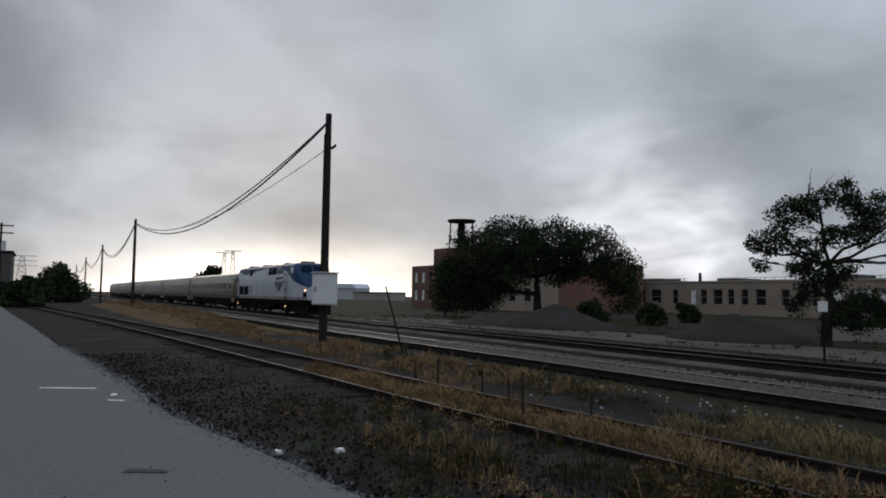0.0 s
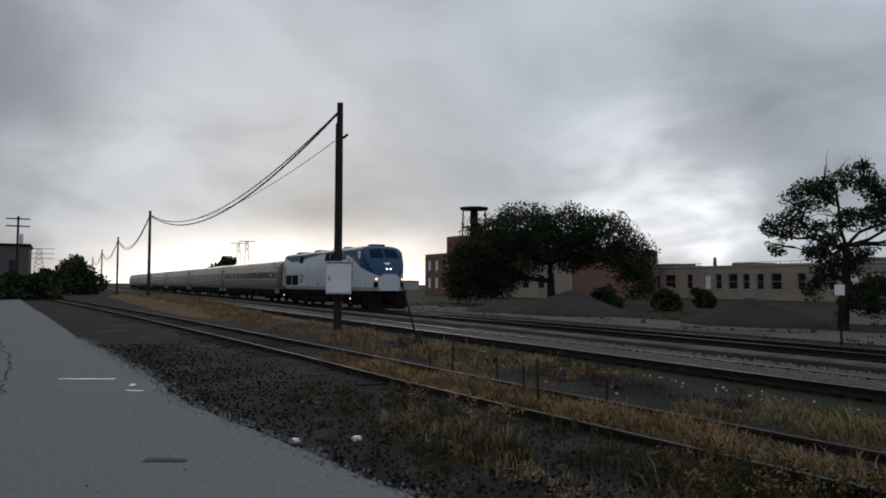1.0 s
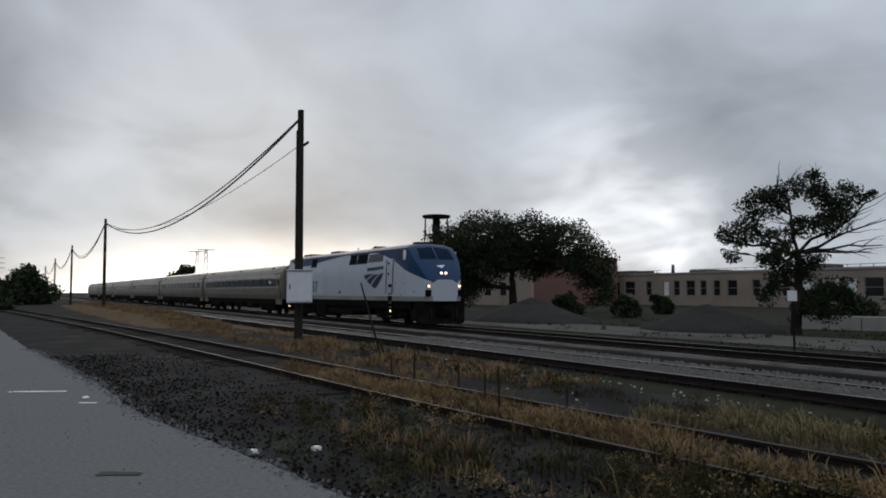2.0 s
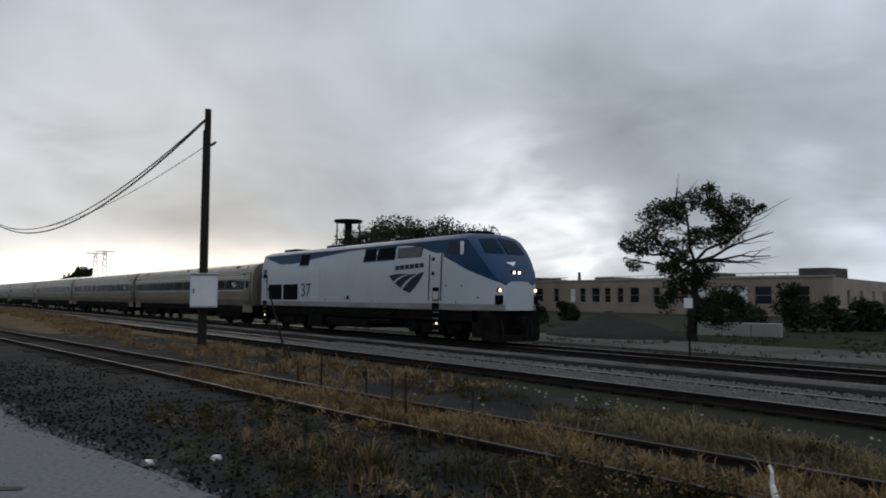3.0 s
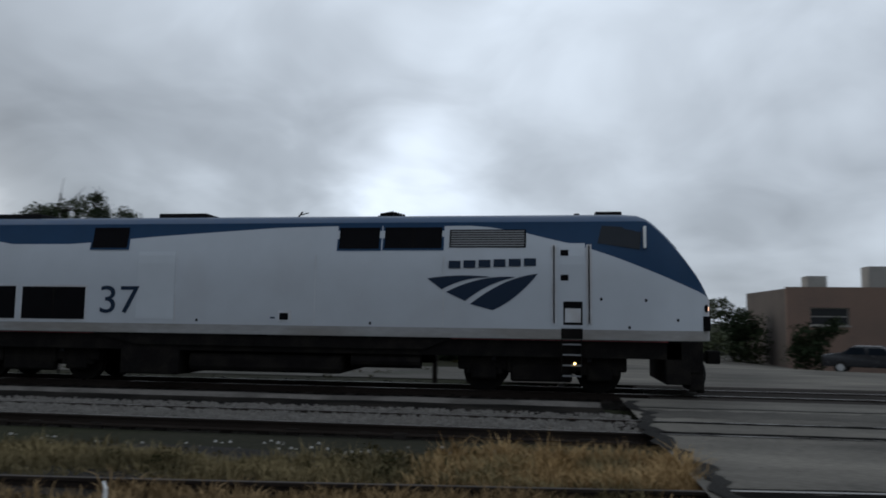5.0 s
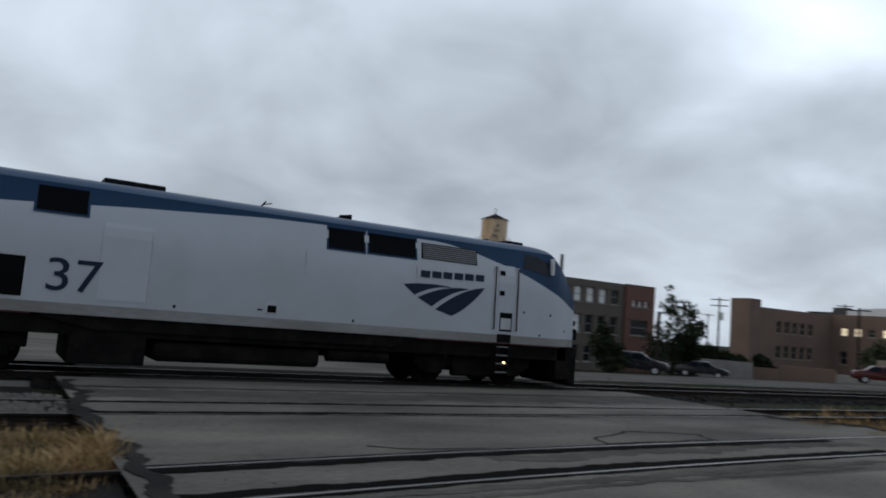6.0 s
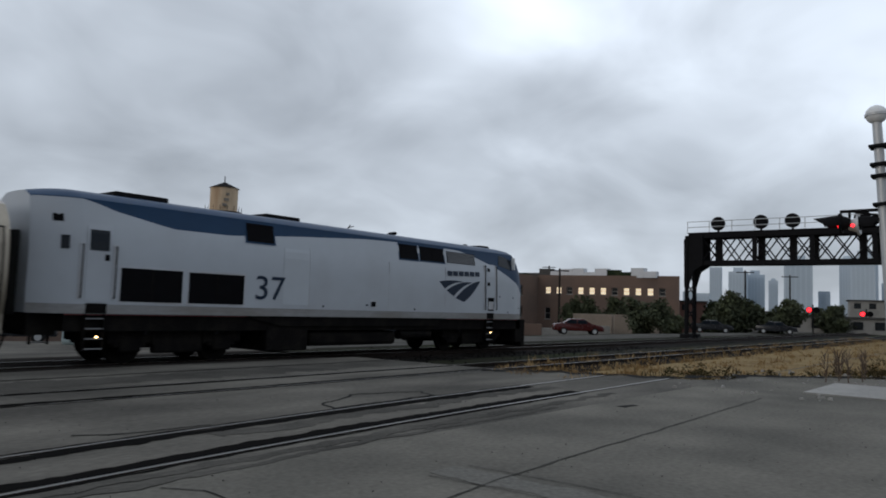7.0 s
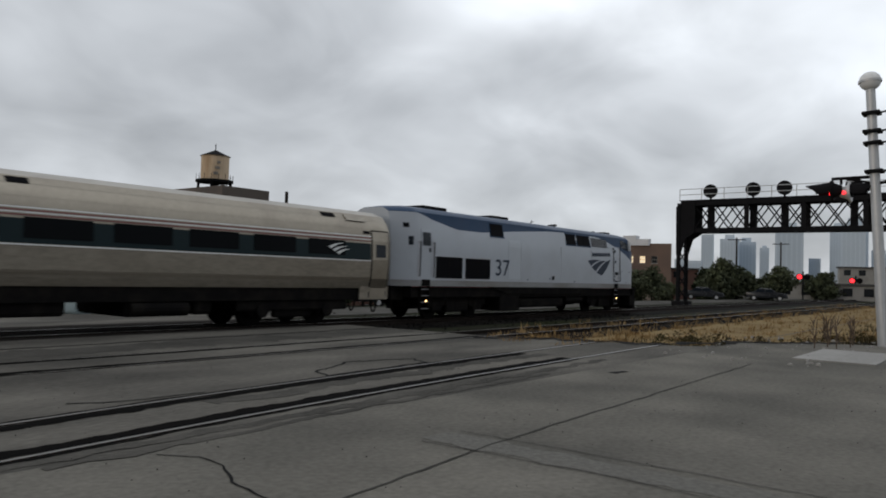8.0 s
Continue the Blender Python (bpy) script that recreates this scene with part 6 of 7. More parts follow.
for z in (GZ1 + 0.5, GZ1 + 0.95):
    bm = bmesh.new()
    rod(bm, (GX - 0.35, GB, z), (GX - 0.35, GA, z), 0.03, seg=5)
    part("handrail", bm, M_SIGNALGREY, gantry)
for y in np.linspace(GB, GA, 10):
    bm = bmesh.new()
    rod(bm, (GX - 0.35, y, GZ1), (GX - 0.35, y, GZ1 + 0.97), 0.03, seg=5)
    part("handrail_post", bm, M_SIGNALGREY, gantry)
for y in (20.3, 17.0, 14.7, 10.0):
    bm = bmesh.new()
    rod(bm, (GX + 0.1, y, GZ1 + 0.78), (GX + 0.3, y, GZ1 + 0.78), 0.55, seg=24)
    rod(bm, (GX + 0.3, y, GZ1), (GX + 0.3, y, GZ1 + 0.4), 0.08, seg=8)
    head = part("signal_disc", bm, M_IRON, gantry)
    bm = bmesh.new()
    box(bm, GX + 0.2, GX + 0.75, y - 0.22, y + 0.22, GZ0 + 0.35, GZ1 - 0.3, 0.03)
    part("signal_case", bm, M_IRON, gantry)

# far lamps beyond the gantry
for brg, d, z in ((77.7, 112, 2.9), (80.9, 120, 2.6)):
    x, y = polar(brg, d)
    s = thing("far_crossing_signal", "distant crossing lamp showing red", "crossing signal", pose(x, y, -1.9, 0, 0, -brg), group="far crossing lamps")
    bm = bmesh.new()
    rod(bm, (0, 0, 0), (0, 0, z + 2.6), 0.1)
    part("mast", bm, M_IRON, s)
    for dx in (-0.45, 0.45):
        bm = bmesh.new()
        rod(bm, (dx, -0.05, z + 1.9), (dx, 0.05, z + 1.9), 0.42, seg=16)
        disc = part("backing_disc", bm, M_IRON, s)
        bm = bmesh.new()
        rod(bm, (dx, -0.10, z + 1.9), (dx, -0.05, z + 1.9), 0.30, seg=14)
        part("lens", bm, M_REDLAMP if dx < 0 else M_GRILLE, disc)


# utility poles with crossarms in the distance
def power_pole(brg, d, top, arms=2, lab="distant wooden power pole with crossarms"):
    x, y = polar(brg, d)
    z0 = ground_z(x, y) - 0.3
    h = d * math.tan(radians(top)) + EYE - z0
    p = thing("power_pole", lab, "utility pole", pose(x, y, z0, 0, 0, -brg), group="distant power poles")
    bm = bmesh.new()
    rod(bm, (0, 0, 0), (0, 0, h), 0.17, 0.12)
    part("shaft", bm, M_POLE, p)
    for k in range(arms):
        bm = bmesh.new()
        box(bm, -1.3, 1.3, -0.07, 0.07, h - 0.4 - 0.9 * k, h - 0.25 - 0.9 * k)
        part("crossarm", bm, M_POLE, p)
    if arms > 1:
        bm = bmesh.new()
        rod(bm, (0.3, 0, h - 3.4), (0.3, 0, h - 2.2), 0.3)
        part("transformer", bm, M_SIGNALGREY, p)


for brg, d, top, arms in ((51.4, 120, 3.4, 2), (52.7, 160, 2.6, 1), (50.7, 190, 2.2, 1), (59.4, 150, 3.4, 1), (60.2, 105, 3.2, 1), (-11.0, 150, 0.95, 1), (73.4, 125, 3.3, 1), (76.3, 140, 3.0, 1), (39.9, 57, 5.9, 0), (-92.3, 105, 4.4, 2), (47.2, 58, 2.1, 0)):
    power_pole(brg, d, top, arms)


def lattice_tower(brg, d, top, w, lab, arms=3):
    x, y = polar(brg, d)
    h = d * math.tan(radians(top)) + EYE
    p = thing("pylon", lab, "pylon", pose(x, y, -0.5, 0, 0, -brg))
    r = h * 0.006
    for sx in (-1, 1):
        for sy in (-1, 1):
            bm = bmesh.new()
            rod(bm, (sx * w, sy * w, 0), (sx * w * 0.3, sy * w * 0.3, h), r, seg=5)
            part("leg", bm, M_PYLON, p)
    for k in range(8):
        z0, z1 = h * k / 8, h * (k + 1) / 8
        k0, k1 = mix(1, 0.3, k / 8), mix(1, 0.3, (k + 1) / 8)
        for sy in (-1, 1):
            for q in (-1, 1):
                bm = bmesh.new()
                rod(bm, (-q * w * k0, sy * w * k0, z0), (q * w * k1, sy * w * k1, z1), r * 0.7, seg=4)
                part("bracing", bm, M_PYLON, p)
    for k in range(arms):
        z = h * (0.99 - 0.13 * k)
        bm = bmesh.new()
        rod(bm, (-w * 2.2, 0, z), (w * 2.2, 0, z), r * 1.3, seg=4)
        part("arm", bm, M_PYLON, p)


lattice_tower(-91.1, 560, 2.35, 4.0, "grey lattice pylon far down the line")
lattice_tower(-92.6, 760, 1.6, 4.5, "grey lattice pylon far down the line")
lattice_tower(-77.95, 330, 3.1, 1.6, "rusty lattice mast behind the train", 1)
lattice_tower(-77.35, 330, 3.25, 1.6, "rusty lattice mast behind the train", 1)


# ---- vehicles parked across the line ----
def car(at, paint, label, L=4.5, van=False):
    c = thing("car", label, "car", at, group="parked cars")
    h = 1.9 if van else 1.45
    prof = [(-L / 2, 0.35), (-L / 2, 0.85), (-L / 2 + 0.15, 0.98), (-L * 0.30, 1.0 if not van else h - 0.1), (-L * 0.17, h), (L * 0.10, h), (L * 0.24, 0.98), (L / 2 - 0.2, 0.86), (L / 2, 0.65), (L / 2, 0.35)]
    bm = bmesh.new()
    prism(bm, prof, -0.86, 0.86)
    bmesh.ops.bevel(bm, geom=list(bm.edges), offset=0.06, segments=2, affect="EDGES", profile=0.5)
    smooth(part("body", bm, paint, c))
    for sg in (-1, 1):
        for a, b in (((-L * 0.27, 1.0), (-L * 0.05, h - 0.1)), ((-L * 0.03, 1.0), (L * 0.15, h - 0.12))):
            bm = bmesh.new()
            y = sg * 0.865
            prism(bm, [(a[0], a[1]), (b[0] + (0.1 if b[0] > 0 else 0), a[1]), (b[0] - 0.05, b[1]), (a[0] + (0.25 if a[0] < -1 else 0), b[1])], y - 0.01, y + 0.01)
            part("side_window", bm, M_GLASS, c)
        for x in (-L * 0.31, L * 0.31):
            bm = bmesh.new()
            rod(bm, (x, sg * 0.70, 0.32), (x, sg * 0.88, 0.32), 0.32, seg=16)
            wheel = part("wheel", bm, M_RUBBER, c)
            bm = bmesh.new()
            rod(bm, (x, sg * 0.88, 0.32), (x, sg * 0.89, 0.32), 0.18, seg=12)
            part("rim", bm, M_SIGNALGREY, wheel)
    return c


for brg, d, paint, lab, turn in ((61.6, 70, M_CARRED, "maroon car parked beyond the tracks", 200), (71.2, 92, M_CARDARK, "dark car parked in the lot", 190), (75.4, 96, M_CARDARK, "dark car parked in the lot", 190), (45.6, 52, M_CARDARK, "dark car parked by the brick warehouse", 185), (50.4, 72, M_CARDARK, "dark car parked by the brick warehouse", 185), (21.5, 45, M_CARDARK, "dark car parked by the low wing", 185), (30.8, 46, M_CARRED, "red car parked by the rubble", 180)):
    x, y = polar(brg, d)
    car(pose(x, y, ground_z(x, y) + 0.02, 0, 0, turn - 190 - brg), paint, lab)

# tarpaulin-wrapped load and rubble by the street
x, y = polar(26.5, 33)
bm = bmesh.new()
box(bm, -0.85, 0.85, -0.7, 0.7, 0, 1.5, 0.2)
for v in bm.verts:
    v.co += Vector((0.08 * noise.noise(v.co * 2), 0.08 * noise.noise(v.co * 2 + Vector((5, 0, 0))), 0.1 * noise.noise(v.co * 1.5)))
o = part("wrapped_load", bm, M_WATERTARP)
o.matrix_basis = pose(x, y, ground_z(x, y) - 0.02, 0, 0, 12)
tagged(smooth(o, 60), "load wrapped in pale blue tarpaulin by the street", "tarpaulin load")
for i, (brg, d, w, h) in enumerate(((30.0, 36, 1.6, 1.2), (32.5, 37, 1.5, 0.9), (34.8, 36, 1.3, 1.0), (36.6, 37, 1.8, 0.9), (39.2, 38, 2.3, 2.3), (33.6, 35, 0.9, 0.7), (37.6, 36, 1.0, 0.8))):
    x, y = polar(brg, d)
    bm = bmesh.new()
    bmesh.ops.create_icosphere(bm, subdivisions=3, radius=1.0)
    for v in bm.verts:
        v.co *= 1 + 0.35 * noise.noise(v.co * 1.6 + Vector((i * 7.0, 0, 0))) + 0.12 * noise.noise(v.co * 5)
        v.co = Vector((v.co.x * w / 2, v.co.y * 0.6, max(-0.3, v.co.z) * h * 0.7))
    o = part("rubble_block", bm, M_RUBBLE)
    o.matrix_basis = pose(x, y, ground_z(x, y) + 0.1, 0, 0, 20 * i)
    tagged(o, "pale lump of broken concrete by the street", "rubble", "rubble by the street")

# low concrete barrier by the dead tree
bar = thing("concrete_barrier", "low pale concrete barrier behind the gravel heap", "barrier", pose(*polar(-31.5, 44), -0.25, 0, 0, 18))
for k in range(3):
    solid(bar, "block", -2.2 + 1.5 * k, -0.74 + 1.5 * k, -0.3, 0.3, 0, 0.75, M_CONCRETE, 0.04)


# ---- heaps and plants ----
def heap(x, y, rx, ry, h, label):
    n, m = 40, 14
    verts, faces = [(0, 0, h)], []
    for j in range(1, m + 1):
        for i in range(n):
            a = 2 * math.pi * i / n
            k = j / m
            w = 1 + 0.12 * noise.noise((math.cos(a) * 1.5, math.sin(a) * 1.5, x))
            z = h * (1 - k) ** 0.95 * (1 + 0.10 * noise.noise((math.cos(a) * k * 4, math.sin(a) * k * 4, y)))
            verts.append((rx * k * w * math.cos(a), ry * k * w * math.sin(a), z - (0.25 if j == m else 0)))
    faces += [(0, 1 + i, 1 + (i + 1) % n) for i in range(n)]
    for j in range(m - 1):
        for i in range(n):
            a, b = 1 + j * n + i, 1 + j * n + (i + 1) % n
            faces.append((a, a + n, b + n, b))
    ob = raw("mound_of_gravel", verts, faces, M_HEAP, smooth=True)
    ob.matrix_basis = pose(x, y, -0.22)
    return tagged(ob, label, "gravel heap", "gravel heaps")


heap(*polar(-40.2, 40.5), 4.0, 3.2, 1.35, "broad conical heap of dark gravel")
heap(*polar(-53.0, 50.0), 5.6, 3.5, 1.6, "low heap of dark gravel under the tree")
heap(*polar(-58.0, 54.0), 4.0, 3.0, 0.8, "low heap of dark gravel under the tree")


def leaves(blobs, per, size, seed, droop=0.0):
    """Leaf quads gathered in loose clumps: blobs are (x, y, z, rx, ry, rz)."""
    r = np.random.RandomState(seed)
    vol = np.array([b[3] * b[4] * b[5] for b in blobs]) ** 0.75
    counts = np.maximum(20, (per * vol / vol.sum())).astype(int)
    V = []
    for (x, y, z, rx, ry, rz), n in zip(blobs, counts):
        clumps = max(3, n // 26)
        d = r.normal(size=(clumps, 3))
        d /= np.linalg.norm(d, axis=1)[:, None]
        cen = d * (r.uniform(0.25, 1.0, (clumps, 1)) ** 0.45) * np.array([rx, ry, rz]) + np.array([x, y, z])
        sp = 0.22 * min(rx, ry, rz) + size
        off = r.normal(size=(n, 3))
        off *= np.minimum(1.0, 1.5 / np.maximum(np.linalg.norm(off, axis=1), 1e-6))[:, None]
        pts = cen[r.randint(0, clumps, n)] + off * sp * np.array([1, 1, 0.7])
        pts[:, 2] -= droop * r.uniform(0, 1, n)
        a = r.normal(size=(n, 3))
        a /= np.linalg.norm(a, axis=1)[:, None]
        b = np.cross(a, r.normal(size=(n, 3)))
        b /= np.linalg.norm(b, axis=1)[:, None]
        s = size * r.uniform(0.55, 1.4, (n, 1))
        V.append(np.stack([pts - a * s, pts + b * s * 0.5, pts + a * s, pts - b * s * 0.5], 1))
    V = np.concatenate(V).reshape(-1, 3)
    F = np.arange(len(V)).reshape(-1, 4)
    return V.tolist(), F.tolist()


def limb(bm, a, b, r0, r1, seed, n=4):
    """A crooked tapering limb."""
    rr = random.Random(seed)
    a, b = Vector(a), Vector(b)
    L = (b - a).length
    pts = [a] + [a.lerp(b, k / n) + Vector((rr.uniform(-1, 1), rr.uniform(-1, 1), rr.uniform(-0.4, 1))) * L * 0.07 for k in range(1, n)] + [b]
    for k in range(n):
        rod(bm, pts[k], pts[k + 1], mix(r0, r1, k / n), mix(r0, r1, (k + 1) / n), seg=7)
    return pts


def tree(x, y, label, trunk_h, r, blobs, per, size, mat, seed, twigs=0, name="tree", lean=(0, 0), category="tree", group="", bare=()):
    z0 = ground_z(x, y)
    t = thing(name, label, category, pose(x, y, z0 - 0.05), group)
    bm = bmesh.new()
    fork = (lean[0], lean[1], trunk_h)
    limb(bm, (0, 0, -0.3), fork, r, r * 0.7, seed)
    rr = random.Random(seed)
    top = max(b[2] for b in blobs)
    lead = (lean[0] * 2 + rr.uniform(-0.2, 0.2), lean[1] * 2, mix(trunk_h, top, 0.32))
    limb(bm, fork, lead, r * 0.7, r * 0.45, seed + 71)
    for e in bare:
        p = limb(bm, lead, e, r * 0.3, r * 0.08, rr.randint(0, 999), 5)
        for q in range(5):
            s = p[2 + q % 3]
            end = s + (Vector(e) - Vector(lead)) * 0.35 + Vector((rr.uniform(-1, 1), rr.uniform(-1, 1), rr.uniform(-1, 1))) * 0.55
            limb(bm, s, end, r * 0.09, r * 0.02, rr.randint(0, 999), 3)
    nodes = [(Vector(fork), r * 0.62), (Vector(lead), r * 0.5)]
    order = sorted(range(len(blobs)), key=lambda q: (Vector(blobs[q][:3]) - Vector(lead)).length)
    for i in order:
        b = blobs[i]
        goal = Vector(b[:3])
        root, girth = min(nodes, key=lambda n: (goal - n[0]).length + 1.5 * max(0.0, n[0].z - goal.z))
        pts = limb(bm, root, goal, girth * 0.85, max(r * 0.1, girth * 0.5), seed + i + 1)
        nodes += [(pts[2], girth * 0.7), (goal, max(r * 0.12, girth * 0.5))]
        for q in range(3):
            end = Vector(b[:3]) + Vector((rr.uniform(-1, 1) * b[3], rr.uniform(-1, 1) * b[4], rr.uniform(-0.6, 1) * b[5])) * 0.85
            limb(bm, pts[2], end, r * 0.2, r * 0.05, seed + i * 7 + q, 3)
    for q in range(twigs):
        b = rr.choice(blobs)
        s = Vector(b[:3])
        out = Vector((rr.uniform(-1, 1) * b[3], rr.uniform(-1, 1) * b[4], rr.uniform(0.1, 1.1) * b[5])) * 1.5
        p = limb(bm, s, s + out, r * 0.12, r * 0.03, seed + 100 + q, 4)
        for w in range(2):
            limb(bm, p[2], p[2] + out * 0.5 + Vector((rr.uniform(-1, 1), rr.uniform(-1, 1), rr.uniform(-0.5, 1))) * 0.5, r * 0.05, r * 0.015, seed + 200 + q + w, 3)
    part("trunk", bm, M_BARK, t)
    if per:
        v, f = leaves(blobs, per, size, seed)
        raw("crown", v, f, mat, t)
    return t


# broad dark tree before the works
tx, ty = polar(-54.3, 75)
T1 = [(-6.2, 0, 6.05, 3.4, 3.0, 2.6), (-2.6, 0, 7.65, 3.6, 3.2, 2.4), (1.8, 0, 7.45, 3.5, 3.2, 2.4), (5.2, 0, 6.45, 3.2, 3.0, 2.6), (7.8, 0, 4.65, 2.2, 2.2, 2.3), (-8.0, 0, 3.5, 2.2, 2.2, 2.4), (-3.4, 0, 4.65, 3.2, 2.6, 2.2), (8.4, 0, 2.3, 1.7, 1.8, 1.6), (-7.0, 1, 2.0, 2.4, 2.0, 1.5), (2.2, 1, 4.85, 2.0, 2.4, 1.5), (-0.5, -1, 6.05, 2.6, 2.2, 1.8), (-9.0, 0.5, 2.2, 1.6, 1.8, 2.0), (-5.2, 0.5, 2.6, 2.2, 2.0, 1.8), (-9.2, 0.3, 4.4, 1.2, 1.4, 1.2)]


def turned(blobs, brg):
    """Blobs given across the sight line, turned into the plan."""
    a = radians(brg)
    return [(u * math.cos(a) + v * math.sin(a), -u * math.sin(a) + v * math.cos(a), z, p, q, s) for u, v, z, p, q, s in blobs]


tree(tx, ty, "broad dark spreading tree before the works", 2.4, 0.5, turned(T1, -54.3), 60000, 0.14, M_DARKLEAF, 3, twigs=6)
# half-dead tree with bare twigs
tx, ty = polar(-34.5, 38)
T2 = [(-1.37, 0, 6.11, 0.99, 0.89, 0.71), (-0.79, 0, 6.28, 0.65, 0.59, 0.55), (-2.22, 0, 4.81, 0.99, 0.89, 0.66), (-2.96, 0, 4.69, 0.36, 0.33, 0.38), (-2.71, 0, 3.78, 0.47, 0.42, 0.33), (-0.15, 0, 6.79, 0.47, 0.42, 0.38), (0.72, 0, 6.94, 0.73, 0.66, 0.71), (1.03, 0, 6.46, 0.57, 0.52, 0.55), (1.91, 0, 6.16, 0.83, 0.75, 0.77), (1.66, 0, 5.64, 0.73, 0.66, 0.6), (3.02, 0, 6.29, 0.42, 0.38, 0.25), (0.31, 0, 4.97, 0.83, 0.75, 0.49), (1.41, 0, 5.04, 0.89, 0.8, 0.49), (-0.7, 0, 4.45, 0.78, 0.7, 0.55), (-1.09, 0, 3.57, 0.68, 0.61, 0.49), (1.01, 0, 3.46, 0.47, 0.42, 0.38), (-0.34, 0, 3.42, 0.78, 0.7, 0.66), (0.4, 0, 3.15, 0.68, 0.61, 0.66), (1.45, 0, 1.69, 0.73, 0.66, 1.04), (-0.73, 0, 2.48, 0.57, 0.52, 0.6), (0.72, 0, 1.42, 0.68, 0.61, 0.82), (-1.12, 0, 1.81, 0.47, 0.42, 0.55), (2.06, 0, 2.09, 0.42, 0.38, 0.55)]
tree(tx, ty, "gnarled half-dead tree with bare twigs", 2.3, 0.27, turned(T2, -34.5), 17000, 0.075, M_DARKLEAF, 21, twigs=16, lean=(0.15, 0), bare=[b[:3] for b in turned([(3.64, 0, 5.17, 0, 0, 0), (3.5, 0, 4.06, 0, 0, 0), (3.03, 0, 3.77, 0, 0, 0), (-0.64, 0, 7.44, 0, 0, 0), (-3.41, 0, 4.56, 0, 0, 0), (3.44, 0, 6.21, 0, 0, 0)], -34.5)])
# dark evergreen by the crossing and the bare tree beside it
tx, ty = polar(-3.4, 35)
T3 = [(-0.7, 0, 1.5, 2.0, 1.5, 1.5), (0.6, 0, 1.3, 1.3, 1.2, 1.3), (-1.3, 0, 3.3, 1.0, 1.0, 1.1), (-0.1, 0, 3.6, 1.0, 0.9, 0.9), (0.9, 0, 3.1, 0.8, 0.8, 0.35), (1.5, 0, 3.15, 0.35, 0.35, 0.15), (-0.2, 0, 4.7, 0.65, 0.7, 0.6), (0.3, 0, 5.4, 0.55, 0.6, 0.5), (0.65, 0, 6.0, 0.35, 0.4, 0.4), (0.95, 0, 6.65, 0.14, 0.15, 0.35), (0.9, 0, 5.7, 0.5, 0.4, 0.2), (1.45, 0, 5.55, 0.4, 0.3, 0.12), (1.9, 0, 5.7, 0.25, 0.2, 0.07), (0.8, 0, 5.0, 0.55, 0.45, 0.2), (1.25, 0, 4.75, 0.3, 0.25, 0.08), (-1.15, 0, 5.05, 0.5, 0.4, 0.25)]
tree(tx, ty, "dark leaning evergreen beside the crossing", 1.2, 0.2, turned(T3, -3.4), 46000, 0.085, M_DARKLEAF, 31, twigs=8)
tx, ty = polar(-7.4, 36)
T4 = [(-2.5, 0, 3.4, 0.5, 0.5, 0.6), (2.0, 0, 5.4, 0.6, 0.6, 0.7), (-1.3, 0, 3.9, 0.8, 0.8, 0.8), (0.0, 0, 4.6, 0.7, 0.7, 0.8), (1.3, 0, 4.4, 0.8, 0.8, 0.8), (-1.9, 0, 3.0, 0.6, 0.6, 0.5)]
tree(tx, ty, "bare leafless tree behind a dark post", 1.6, 0.13, turned(T4, -7.4), 0, 0.1, M_LEAF, 41, twigs=44)

rng = random.Random(77)


def bush(brg, d, w, top, mat, label, seed, size=0.14, per=2600):
    """A shrub with its crown reaching an elevation angle."""
    x, y = polar(brg, d)
    z0 = ground_z(x, y)
    h = d * math.tan(radians(top)) + EYE - z0
    b = [(rng.uniform(-0.3, 0.3) * w, 0, h * f, w * k, w * k * 0.8, h * q) for f, k, q in ((0.30, 0.50, 0.30), (0.58, 0.42, 0.26), (0.82, 0.24, 0.18))]
    tree(x, y, label, h * 0.2, max(0.05, h * 0.03), turned(b, brg), per, size, mat, seed, name="shrub", category="shrub", group="shrubs and young trees")


